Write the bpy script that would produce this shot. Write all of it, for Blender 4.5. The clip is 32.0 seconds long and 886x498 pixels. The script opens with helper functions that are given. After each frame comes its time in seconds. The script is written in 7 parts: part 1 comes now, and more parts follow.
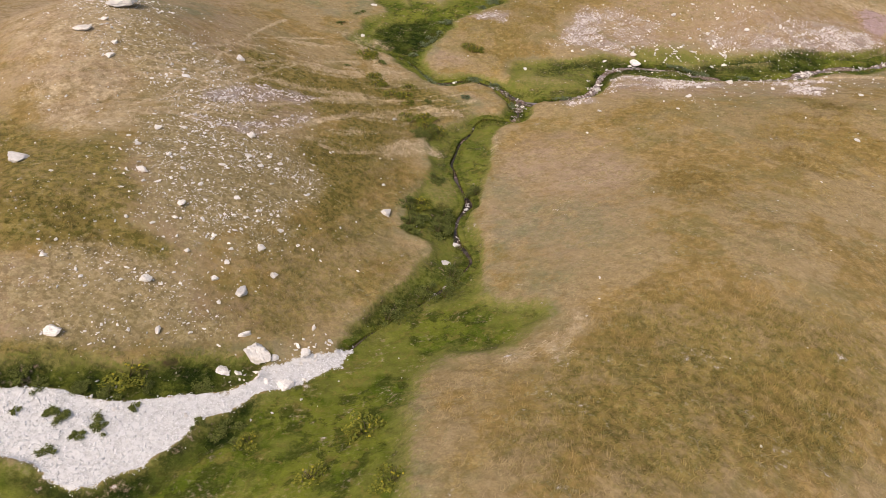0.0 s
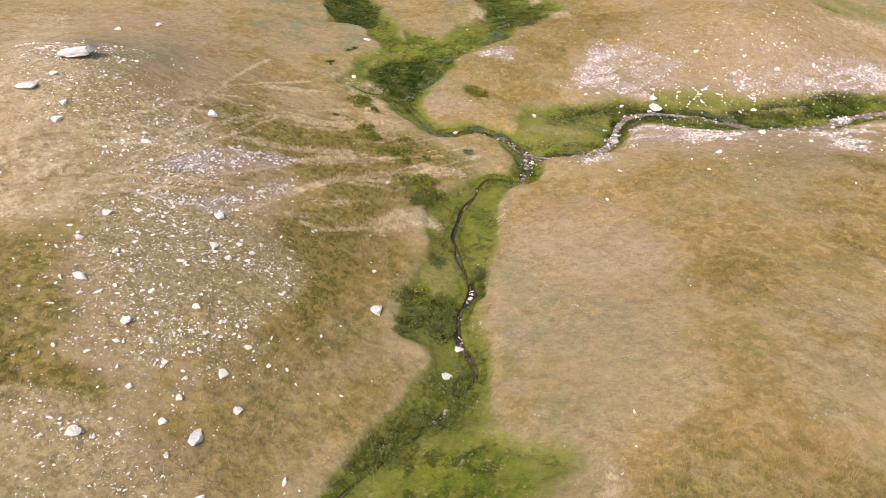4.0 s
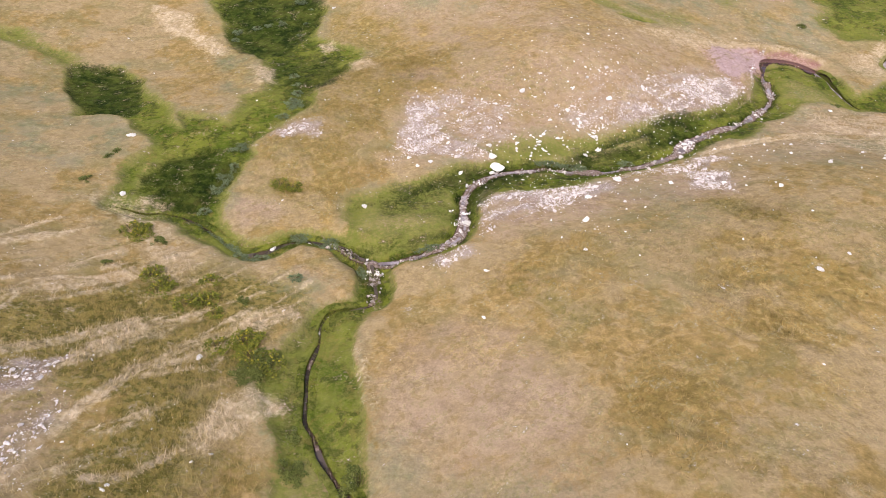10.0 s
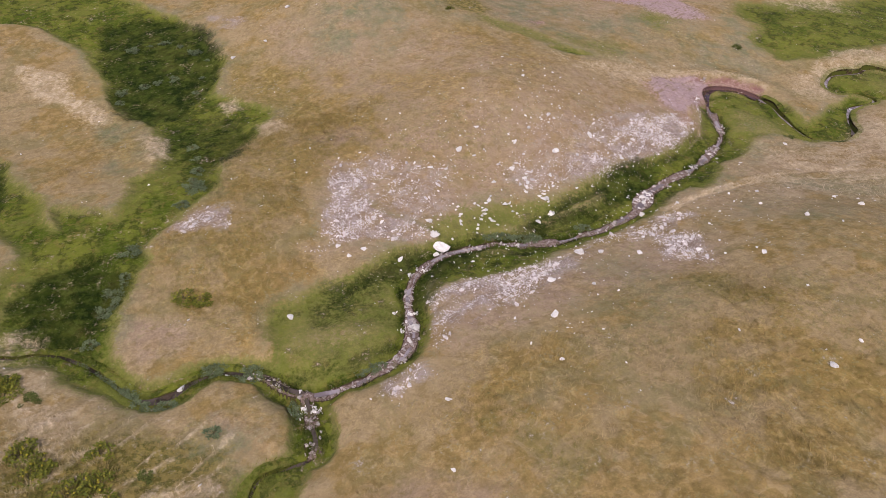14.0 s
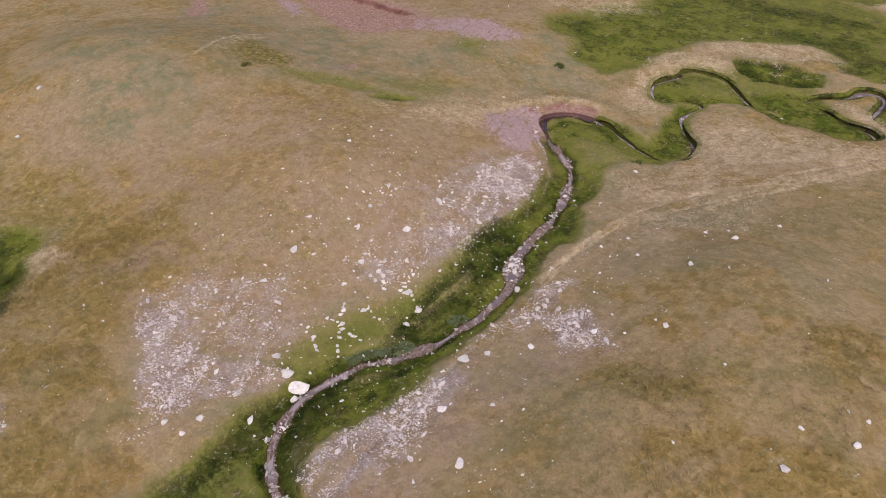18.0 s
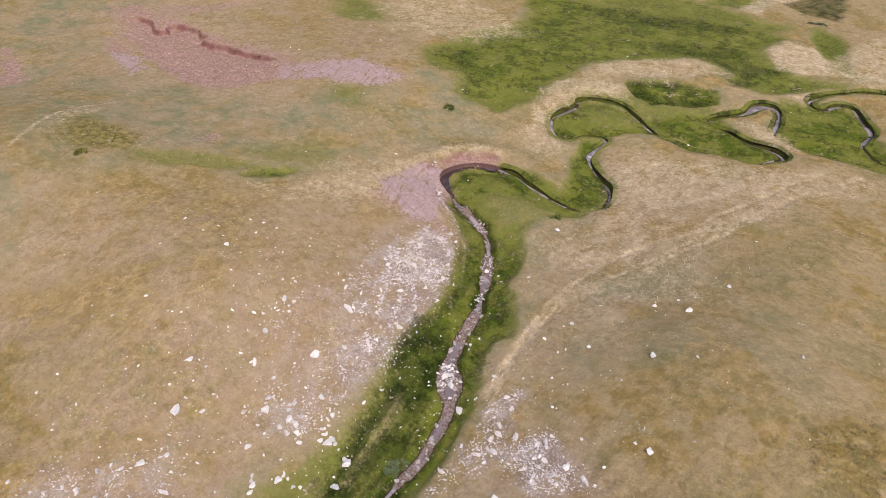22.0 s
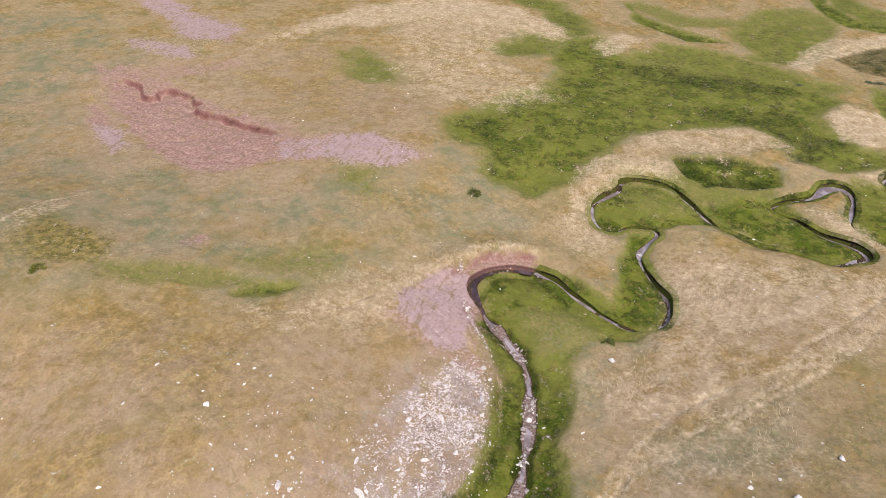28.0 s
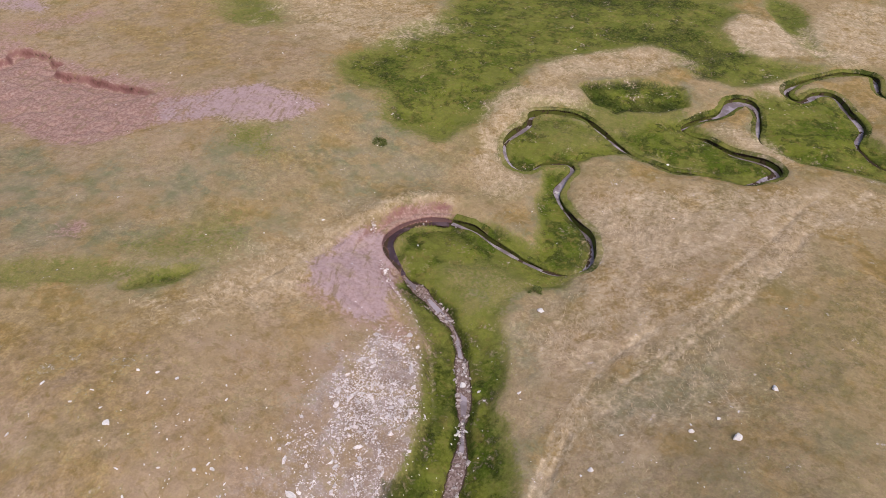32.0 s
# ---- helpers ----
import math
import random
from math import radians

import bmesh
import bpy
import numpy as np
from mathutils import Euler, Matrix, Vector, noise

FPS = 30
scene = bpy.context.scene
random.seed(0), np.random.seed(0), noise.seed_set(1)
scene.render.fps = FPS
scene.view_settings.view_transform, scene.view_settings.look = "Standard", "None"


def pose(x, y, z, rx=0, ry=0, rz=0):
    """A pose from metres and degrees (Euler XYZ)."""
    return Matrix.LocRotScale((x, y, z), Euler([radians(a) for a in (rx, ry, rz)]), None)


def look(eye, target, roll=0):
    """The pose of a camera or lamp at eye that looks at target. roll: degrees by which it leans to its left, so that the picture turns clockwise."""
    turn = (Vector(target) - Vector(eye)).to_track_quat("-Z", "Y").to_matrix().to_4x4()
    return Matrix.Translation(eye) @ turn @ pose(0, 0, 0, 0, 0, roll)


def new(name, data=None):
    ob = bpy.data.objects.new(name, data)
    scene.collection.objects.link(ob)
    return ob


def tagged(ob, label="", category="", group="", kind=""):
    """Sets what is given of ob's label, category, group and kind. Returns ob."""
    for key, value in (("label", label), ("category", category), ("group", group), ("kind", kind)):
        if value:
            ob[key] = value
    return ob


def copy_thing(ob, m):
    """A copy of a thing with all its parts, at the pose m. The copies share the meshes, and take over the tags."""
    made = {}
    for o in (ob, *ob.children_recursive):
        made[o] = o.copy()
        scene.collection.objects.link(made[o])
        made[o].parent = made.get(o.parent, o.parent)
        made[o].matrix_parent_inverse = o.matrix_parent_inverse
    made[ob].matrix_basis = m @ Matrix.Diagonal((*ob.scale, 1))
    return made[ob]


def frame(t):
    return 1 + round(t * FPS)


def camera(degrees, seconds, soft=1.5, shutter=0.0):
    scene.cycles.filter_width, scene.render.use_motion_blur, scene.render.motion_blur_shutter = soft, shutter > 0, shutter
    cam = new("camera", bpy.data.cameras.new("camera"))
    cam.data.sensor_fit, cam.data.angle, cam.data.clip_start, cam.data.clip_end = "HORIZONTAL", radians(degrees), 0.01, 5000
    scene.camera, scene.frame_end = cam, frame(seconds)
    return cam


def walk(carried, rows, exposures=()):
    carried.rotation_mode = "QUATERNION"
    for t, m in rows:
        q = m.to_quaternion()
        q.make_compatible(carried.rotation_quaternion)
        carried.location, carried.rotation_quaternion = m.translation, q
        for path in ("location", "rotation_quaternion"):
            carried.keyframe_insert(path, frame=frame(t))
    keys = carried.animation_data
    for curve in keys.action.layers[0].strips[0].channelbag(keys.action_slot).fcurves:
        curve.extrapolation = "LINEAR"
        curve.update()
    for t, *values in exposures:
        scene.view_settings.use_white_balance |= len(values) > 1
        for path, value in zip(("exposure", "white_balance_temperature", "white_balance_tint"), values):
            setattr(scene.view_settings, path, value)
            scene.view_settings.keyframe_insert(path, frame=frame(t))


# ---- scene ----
cam = camera(63.5, 32.0, soft=0.75)
METRES, EYE, TILT, LEAN, TURN = 74.26, 30.0, 0.0, 0.0, 0.0
ROWS = [
    (0.0, 0.0, 0.0, 0.0, 2.5, -39.19, -3.07),
    (0.5, -0.0004, 0.0126, 0.0003, 2.48, -39.16, -3.09),
    (1.0, -0.0009, 0.0267, 0.0002, 2.49, -39.14, -3.11),
    (1.5, -0.0016, 0.0418, 0.0001, 2.49, -39.13, -3.14),
    (2.0, -0.0027, 0.0578, 0.0, 2.46, -39.11, -3.18),
    (2.5, -0.0035, 0.0745, 0.0, 2.47, -39.09, -3.2),
    (3.0, -0.0047, 0.0918, 0.0001, 2.47, -39.08, -3.22),
    (3.5, -0.0059, 0.1097, 0.0002, 2.47, -39.08, -3.19),
    (5.5, -0.0099, 0.185, -0.0009, 2.09, -39.04, -3.02),
    (6.0, -0.0105, 0.2044, -0.0014, 1.63, -39.01, -2.99),
    (6.5, -0.0115, 0.2237, -0.0014, 0.29, -38.96, -2.98),
    (7.0, -0.012, 0.2419, -0.0017, -1.59, -38.92, -2.96),
    (7.5, -0.0116, 0.2581, -0.0016, -3.98, -38.87, -2.89),
    (8.0, -0.0126, 0.2732, -0.0018, -6.86, -38.75, -2.92),
    (8.5, -0.0128, 0.2876, -0.0022, -9.37, -38.65, -2.95),
    (9.0, -0.0129, 0.3023, -0.0026, -11.5, -38.54, -2.96),
    (9.5, -0.0123, 0.3176, -0.0031, -13.64, -38.4, -2.93),
    (10.0, -0.0115, 0.3333, -0.0036, -15.85, -38.25, -2.92),
    (10.5, -0.0098, 0.3496, -0.0039, -18.02, -38.1, -2.9),
    (11.0, -0.0078, 0.3662, -0.0036, -20.15, -37.98, -2.86),
    (11.5, -0.0058, 0.3836, -0.0034, -21.9, -37.83, -2.86),
    (12.0, -0.0025, 0.4015, -0.0031, -22.29, -37.77, -2.84),
    (12.5, 0.0018, 0.4194, -0.0033, -22.62, -37.72, -2.8),
    (13.0, 0.0061, 0.4377, -0.0035, -23.05, -37.67, -2.78),
    (13.5, 0.0111, 0.4559, -0.0035, -23.46, -37.62, -2.74),
    (15.5, 0.0389, 0.5297, -0.0021, -24.92, -37.46, -2.55),
    (16.0, 0.0457, 0.5478, -0.0005, -28.06, -37.37, -2.52),
    (16.5, 0.0533, 0.566, 0.0002, -31.43, -37.24, -2.41),
    (17.0, 0.0612, 0.5841, 0.0012, -34.53, -37.15, -2.37),
    (17.5, 0.0695, 0.6021, 0.0012, -37.64, -37.02, -2.38),
    (18.0, 0.078, 0.6201, 0.0017, -40.74, -36.9, -2.39),
    (18.5, 0.087, 0.6383, 0.0021, -43.75, -36.79, -2.32),
    (19.0, 0.0967, 0.6558, 0.0028, -46.15, -36.73, -2.27),
    (19.5, 0.1067, 0.6734, 0.0034, -46.83, -36.69, -2.34),
    (20.0, 0.1184, 0.6885, 0.003, -47.82, -36.62, -2.23),
    (20.5, 0.1289, 0.7038, 0.0034, -50.02, -36.57, -2.34),
    (21.0, 0.1391, 0.7192, 0.0047, -51.81, -36.51, -2.38),
    (21.5, 0.1496, 0.7345, 0.0062, -52.92, -36.43, -2.33),
    (22.0, 0.1603, 0.7481, 0.0063, -52.93, -36.45, -2.31),
    (22.5, 0.1704, 0.7602, 0.0064, -52.88, -36.46, -2.33),
    (23.0, 0.1801, 0.7715, 0.0066, -52.84, -36.47, -2.33),
    (23.5, 0.1899, 0.7822, 0.0061, -52.78, -36.58, -2.29),
    (24.0, 0.199, 0.7919, 0.0048, -52.7, -38.09, -2.22),
    (24.5, 0.2086, 0.8011, 0.0045, -52.57, -41.56, -2.12),
    (26.5, 0.2492, 0.8361, 0.006, -52.38, -44.83, -2.08),
    (27.0, 0.2581, 0.8447, 0.0064, -52.41, -41.18, -2.13),
    (27.5, 0.2665, 0.8528, 0.0061, -52.44, -37.18, -2.1),
    (28.0, 0.2745, 0.8605, 0.0064, -52.48, -34.5, -2.07),
    (28.5, 0.282, 0.8667, 0.0059, -52.46, -33.16, -2.03),
    (29.0, 0.2883, 0.8716, 0.0049, -52.42, -34.28, -1.97),
    (29.5, 0.2943, 0.876, 0.0045, -52.4, -37.07, -1.91),
    (30.0, 0.2987, 0.8784, 0.0042, -53.68, -39.04, -1.8),
    (30.5, 0.3019, 0.8805, 0.0038, -55.66, -39.98, -1.74),
    (31.0, 0.3053, 0.8826, 0.0032, -57.6, -40.05, -1.69),
    (31.5, 0.3096, 0.8851, 0.0027, -59.53, -39.99, -1.63),
    (32.0, 0.3153, 0.8897, 0.0025, -61.57, -39.93, -1.65),
]
walk(cam, [(t, pose(0, 0, EYE, TILT, LEAN, TURN) @ pose(METRES * x, METRES * y, METRES * z, 90 + pitch, roll, yaw)) for t, x, y, z, yaw, pitch, roll in ROWS],
     [(0, 0.28, 7650, 13), (1, 0.45, 7650, 13), (2, 0.63, 7550, 13), (3, 0.64, 7450, 13), (6, 0.77, 6850, 12), (9, 0.74, 6850, 13), (13, 0.22, 6700, 17), (16, 0.0, 6750, 19),
      (18, -0.03, 6800, 18), (19, 0.25, 6750, 14), (23, 0.36, 6800, 13), (28, 0.5, 6800, 12), (29, 0.37, 6750, 14), (30, 0.34, 6750, 15), (32, 0.21, 6650, 16)])

# ---- light ----
world = bpy.data.worlds.new("world")
scene.world = world
world.use_nodes = True
wn = world.node_tree.nodes
sky = wn.new("ShaderNodeTexSky")
sky.sky_type, sky.sun_disc = "NISHITA", False
sky.sun_elevation, sky.sun_rotation = radians(52), radians(215)
sky.air_density, sky.dust_density, sky.ozone_density = 1.0, 4.0, 1.0
wn["Background"].inputs["Strength"].default_value = 0.13
world.node_tree.links.new(sky.outputs["Color"], wn["Background"].inputs["Color"])
sun_data = bpy.data.lights.new("sun", "SUN")
sun_data.energy, sun_data.angle, sun_data.color = 1.5, radians(14), (1.0, 0.95, 0.88)
sun = new("sun", sun_data)
sun.matrix_world = look((0, 0, 80), (0 + 0.57 * 62, 0 + 0.82 * 62, 0))

# ---- plan of the valley ----
HILLS_SOUTH = [(-25, 20, 30, 3.24), (40, 45, 13, 1.89), (5, 60, 13, -2.01), (35, 105, 13, 2.04), (-30, 55, 9, 5.43), (15, 20, 9, 1.7), (-10, 100, 13, -2.41), (-25, 35, 9,
    0.35), (55, 80, 9, -0.36), (20, 45, 9, 0.52), (0, 40, 9, -1.68), (30, 70, 9, -2.62), (30, 85, 9, 2.87), (65, 105, 9, 1.18), (60, 60, 9, 1.24), (-10, 70, 9, -0.66),
    (5, 85, 9, 1.12), (25, 115, 9, 3.23)]
HILLS_NORTH = [(20, 60, 9, 1.56), (-5, 25, 9, -2.52), (75, 70, 9, -0.4), (40, 60, 9, 3), (20, 95, 9, -0.95), (45, 70, 9, -1.57), (-30, 70, 9, 1.34), (-15, 35, 9, 2.3),
    (0, 10, 9, 2.53), (15, 35, 9, 1.9), (-25, 25, 9, 3.24), (65, 85, 9, -0.92), (20, 75, 9, -0.44), (80, 90, 9, 0.77), (5, 105, 9, -0.31), (-15, 15, 9, -1.26), (5, 15, 9,
    3), (25, 30, 9, 1.64)]
SOUTH_BROOK = [(-4.7, 26.8), (-3.9, 28.1), (-2.8, 29.3), (-1.3, 31.1), (0.3, 33.2), (1.5, 35.1), (1.9, 36.3), (1.4, 37.7), (1, 38.2), (0.8, 39.8), (1, 41.8), (1.7, 43.7),
    (1.2, 45.3), (0.7, 47), (0.5, 48.5), (0.2, 49.6), (0.5, 51.6), (0.9, 53.6), (1.8, 55.6), (2.1, 57.1), (2.9, 58.1), (4.4, 58.2), (5.8, 58.5), (6.2, 60.6), (6.4, 62.6)]
WEST_BROOK = [(6.4, 62.7), (5.4, 63.6), (4.7, 64.7), (3.8, 65.4), (2.3, 66.1), (0.9, 65.9), (-0.5, 65.4), (-1.4, 65.3), (-2.3, 65.7), (-3.1, 66.7), (-4, 68.1), (-4.7,
    69.1), (-6.1, 70.4), (-7.3, 70.9), (-8.4, 70.9), (-9.4, 71.3), (-10.7, 72)]
EAST_BROOK = [(6.4, 62.6), (8.1, 62.3), (9.9, 62.2), (11.4, 62.5), (12.4, 62.9), (13.2, 63.7), (13.8, 64.9), (14.2, 66.3), (14.8, 68.1), (15.9, 69.7), (17.4, 70.8),
    (18.9, 71.5), (20.6, 71.7), (22.3, 71.6), (23.6, 71.3), (24.7, 70.8), (26.5, 70.4), (27.9, 70.2), (29.8, 70.2), (31.1, 70.1), (32.7, 70.4), (34.8, 70.9), (36.1,
    71.7), (37.1, 72.5), (38.3, 73.3), (40.2, 73.9), (42.7, 74.5), (44.8, 75.4), (47.6, 76.8), (50.9, 79.1), (52.5, 81.7), (53.6, 84.4)]
MEANDER = [(53.5, 84.3), (54.7, 86.1), (56, 86.9), (57.8, 86.8), (59.5, 85.7), (60.4, 84.3), (60.3, 82.5), (59.5, 80.1), (59, 77.5), (58.9, 75.1), (60, 74), (61.7, 74.1),
    (63.6, 75), (65.2, 77), (67.4, 78.9), (69.2, 79), (70.7, 78.9), (71.2, 79.8), (70.2, 81.3), (68.7, 82.1), (69.2, 83.8), (71.4, 85.1), (74.5, 84.5), (76.1, 84.7),
    (77.5, 83.3), (78.2, 81), (77, 78.5), (75.4, 76), (74.7, 74.4), (74.6, 72)]
FAR_MEANDER = [(74.6, 72), (74.9, 70.3), (75.3, 68.2), (75.3, 66.5), (76.8, 65.1), (78.3, 64.6), (79.4, 65.9), (79.7, 68.2), (80.6, 70.3), (81.4, 72.8), (83.5, 71.9),
    (85.6, 70.4), (88.1, 69.9), (88.9, 68.5), (86.8, 67.4), (82.8, 66.7), (81.2, 65.1), (80.8, 63.1), (81.2, 59.8), (81.2, 57), (81.9, 55), (83.8, 54.6), (83.3, 57.1),
    (84.9, 58.6), (86.5, 59.3), (89.3, 59.1), (92, 60.5), (94.3, 61.9), (94, 63.3), (91.8, 64.5), (92.3, 65.8), (94.1, 65.8), (96.9, 64.1), (100, 61.4), (100.8, 58.9),
    (97.1, 58.2), (95.8, 56.2)]
GRAVEL_BED = [(-20.3, 19.4), (-19.1, 19.9), (-17.9, 20.3), (-16.9, 20.6), (-15.8, 20.4), (-14.3, 20.6), (-12.4, 21.4), (-10.1, 22.4), (-9, 23.4), (-8.8, 24.2), (-7.4,
    25.3), (-5.8, 26.3), (-4.5, 27.2), (-4.4, 26.9), (-5, 25.1), (-6.5, 23.8), (-7.3, 23), (-8.7, 22.3), (-9.7, 21), (-10.8, 20.3), (-11.4, 19), (-12.4, 17.6), (-13.6,
    17.1), (-13.9, 16.5), (-14.7, 16.3), (-15.7, 16.5), (-16.6, 17), (-17.9, 17), (-19.2, 16.9)]
BOULDERS_WEST = [(-7.4, 23.2, 0.97), (-25.6, 35.5, 1.2), (-10.9, 28.5, 0.9), (-9.3, 24.8, 1.37), (-10.1, 25.8, 0.68), (-18.1, 22.9, 0.91), (-15.4, 27.3, 0.83), (-9.6,
    30.5, 0.6), (-12.4, 28.9, 0.52), (-6.8, 27.5, 0.38), (-14, 24.6, 0.43), (-10.7, 23.6, 0.66), (-15.2, 24.2, 0.31), (-14.1, 30.1, 0.4), (-8.3, 24.8, 0.42), (-6.9, 25.6,
    0.55), (-25.7, 49.3, 0.57), (-28.8, 52, 1.31), (-17.7, 38.1, 0.54), (-18.2, 35.3, 0.74), (-12.6, 40.4, 0.55), (-11.6, 41.4, 0.48), (-12.1, 30.3, 0.4), (-20.1, 26.9,
    0.46), (-9.2, 38.8, 0.38), (-27.8, 57.8, 2.9), (-18.3, 56.6, 0.83), (-14.2, 44.4, 0.86), (-19.7, 41.6, 0.58), (-19.8, 38.7, 0.55), (-20.5, 49.7, 0.59), (-26, 51.1,
    0.63)]
BOULDERS_WEST_UPPER = [(-4.1, 39.7, 0.91), (-15.4, 33.3, 0.65), (-10.7, 32.1, 0.63), (-13.6, 41.1, 0.56), (-15, 35.7, 0.39), (-10, 34.1, 0.38), (-13.2, 31.8, 0.37),
    (-8.8, 33.5, 0.38), (-12.4, 41.9, 0.44), (-18.3, 42.6, 0.46), (-4.7, 43.5, 0.26), (-5, 54.7, 0.47), (-12.1, 31.4, 0.31), (-16.3, 36.7, 0.4), (-12.9, 35.6, 0.39),
    (-27.8, 53.9, 0.66)]
BOULDERS_BROOK = [(10, 125, 0.57), (14.6, 108, 0.47), (10.9, 107, 0.64), (0.2, 35.7, 0.57), (0.9, 38.2, 0.6), (-28, 95, 0.85), (7.1, 68.7, 0.59), (-29.6, 76.3, 0.81),
    (-31.8, 72.5, 0.67), (11.8, 73.9, 0.5), (13.4, 73, 0.58), (12.2, 72.7, 0.37), (15.6, 71.6, 0.57), (14.1, 65, 0.59), (13.2, 63.9, 0.57), (6.2, 63, 0.45), (0, 65.7, 0.5), (13.1, 57.9, 0.39), (11.5, 53.7, 0.24), (-10, 82, 0.75), (-10.2, 73.5, 0.58), (15.6, 75.4, 0.4)]
BOULDERS_HILL = [(18.1, 112.4, 0.74), (24.3, 81.1, 0.6), (31, 81.6, 0.54), (36.1, 79.7, 0.74), (32, 78.7, 0.71), (27.7, 78.1, 0.59), (28.2, 76.8, 0.59), (37.6, 76.8, 0.46), (18.9, 72.1, 1.4), (18.3, 71.7, 0.6), (18.7, 73, 0.78), (19, 74.4, 0.66), (27.2, 72.5, 0.6), (28.7, 74.4, 0.56), (25.4, 74.7, 0.49), (29.2, 80.5, 0.54), (35.3, 70.5, 0.52), (16.8, 84, 0.3), (21.4, 80.1, 0.51), (37.9, 73.2, 0.4), (30.4, 76.5, 0.44), (26.8, 83, 0.45), (25.3, 80.2, 0.31), (36.7, 72.1, 0.62), (37, 72.8, 0.55), (34.1, 88.5, 0.37), (25.6, 77.1, 0.43), (28.6, 72.9, 0.55), (35.9, 71.5, 0.32), (36.4, 88.4, 0.21), (37.6, 89, 0.18), (37.9, 88, 0.27)]
BOULDERS_PASTURE = [(21.8, 61.4, 0.6), (27.6, 67.4, 0.7), (28.9, 66.7, 0.51), (36.4, 60, 0.5), (31.8, 50.4, 0.45), (30.9, 65.2, 0.51), (19.8, 57.5, 0.27), (34.4, 51,
    0.3), (34.1, 63.1, 0.53), (42.8, 66.4, 0.31), (43.2, 62.7, 0.53), (23.8, 65, 0.67), (25.8, 63.2, 0.36), (35.6, 48.8, 0.56), (37.5, 49.1, 0.32), (37.2, 50, 0.26),
    (35.5, 55.8, 0.25), (44.6, 68.4, 0.36), (36, 63.3, 0.3)]
BOULDERS_EAST = [(53, 61.5, 0.44), (54.6, 75, 0.49), (48.7, 62.7, 0.58), (47.4, 76.7, 0.4), (49.8, 63.7, 0.25), (48.5, 64.7, 0.3), (75.2, 72.5, 0.33), (67.7, 78.9, 0.53)]
STONE_ROWS = [[(24.6, 75.7), (22, 72.7)], [(21.6, 75.6), (21.3, 73)], [(23.2, 75.3), (24, 72.6)], [(25.7, 74.7), (25.9, 73.4)], [(29, 75.2), (28.8, 72.8)], [(30.1, 75.5),
    (28.3, 74.5)], [(28.7, 77.5), (27.6, 75.2)]]
FLOWER_SPOTS = [(-9.1, 68.2), (-8.5, 68.2), (-8.7, 67.4), (-2.7, 55.8), (-2.4, 54.7), (-2.3, 53.7), (-7.7, 63), (-6.9, 62.1), (-7.4, 61.3), (-4.8, 60), (-5.8, 59.8), (-4,
    58.6), (-4, 55.6), (-4.3, 61.9), (-2, 42.2), (-2.2, 54.5), (-1.2, 53.9), (-2.6, 41.2), (-1.8, 42.4), (-8.7, 68), (1.3, 72.4), (2.3, 71.7), (-2.5, 55.9), (-7, 61.8),
    (-4.5, 59.9), (1.8, 71.8), (-2.9, 19.8), (-4.8, 17), (-1.4, 16.3), (-8.2, 19.3), (-14.6, 22.1), (-7.9, 63), (-2.3, 56), (34.3, 105.6)]
SHRUB_SPOTS = [(-16.5, 20.8), (-15.2, 21.3), (-18, 20.5), (-13.8, 21.7), (-11.3, 22.1), (-9.7, 20.1), (-8.7, 19.2), (-17, 19.4), (-15, 19.6), (-7.5, 66.6), (-2.1, 53),
    (-2.8, 52.8), (-1.2, 54), (-1.8, 53.6), (-2.4, 59.7), (-10.5, 64.3), (-2.6, 41.8), (-1.7, 42.4), (-2, 40.6), (-1, 39.4), (-0.6, 41), (56.1, 76), (-2.5, 40), (-2.8,
    38.7), (-0.9, 46.6), (-2.2, 53.5), (-0, 40), (-0.7, 46.4), (-10.9, 79.4), (-11.5, 78.7), (-12.7, 75.2), (5.8, 87), (65.2, 93.4), (-17, 19.5), (-18.3, 19.1), (-16.4,
    20.8), (-15.1, 21), (-13.8, 20.5), (-16.5, 17.6), (-14.7, 19.1), (-15.6, 18.6), (-11.4, 22.4), (-10.7, 20), (-8.9, 20.4), (-19, 20.8), (-0.6, 48.8), (0.1, 40.7),
    (-0.8, 45.8), (-2.6, 38.9), (-1.9, 54.3), (-2.7, 53.3), (-16.6, 19.3)]
RUSH_SPOTS = [(-2.6, 41.6), (-2.1, 40.4), (-2.5, 39.2), (-0.3, 40.6), (-0.5, 39.4), (-0.2, 41.9), (0.6, 34.4), (-0.6, 32.6), (-1.9, 31.0), (1.1, 33.6), (-3.0, 29.6), (0.2, 32.2), (-2.2, 54.2), (-1.6, 53.4), (-0.9, 46.5), (2.3, 44.9)]
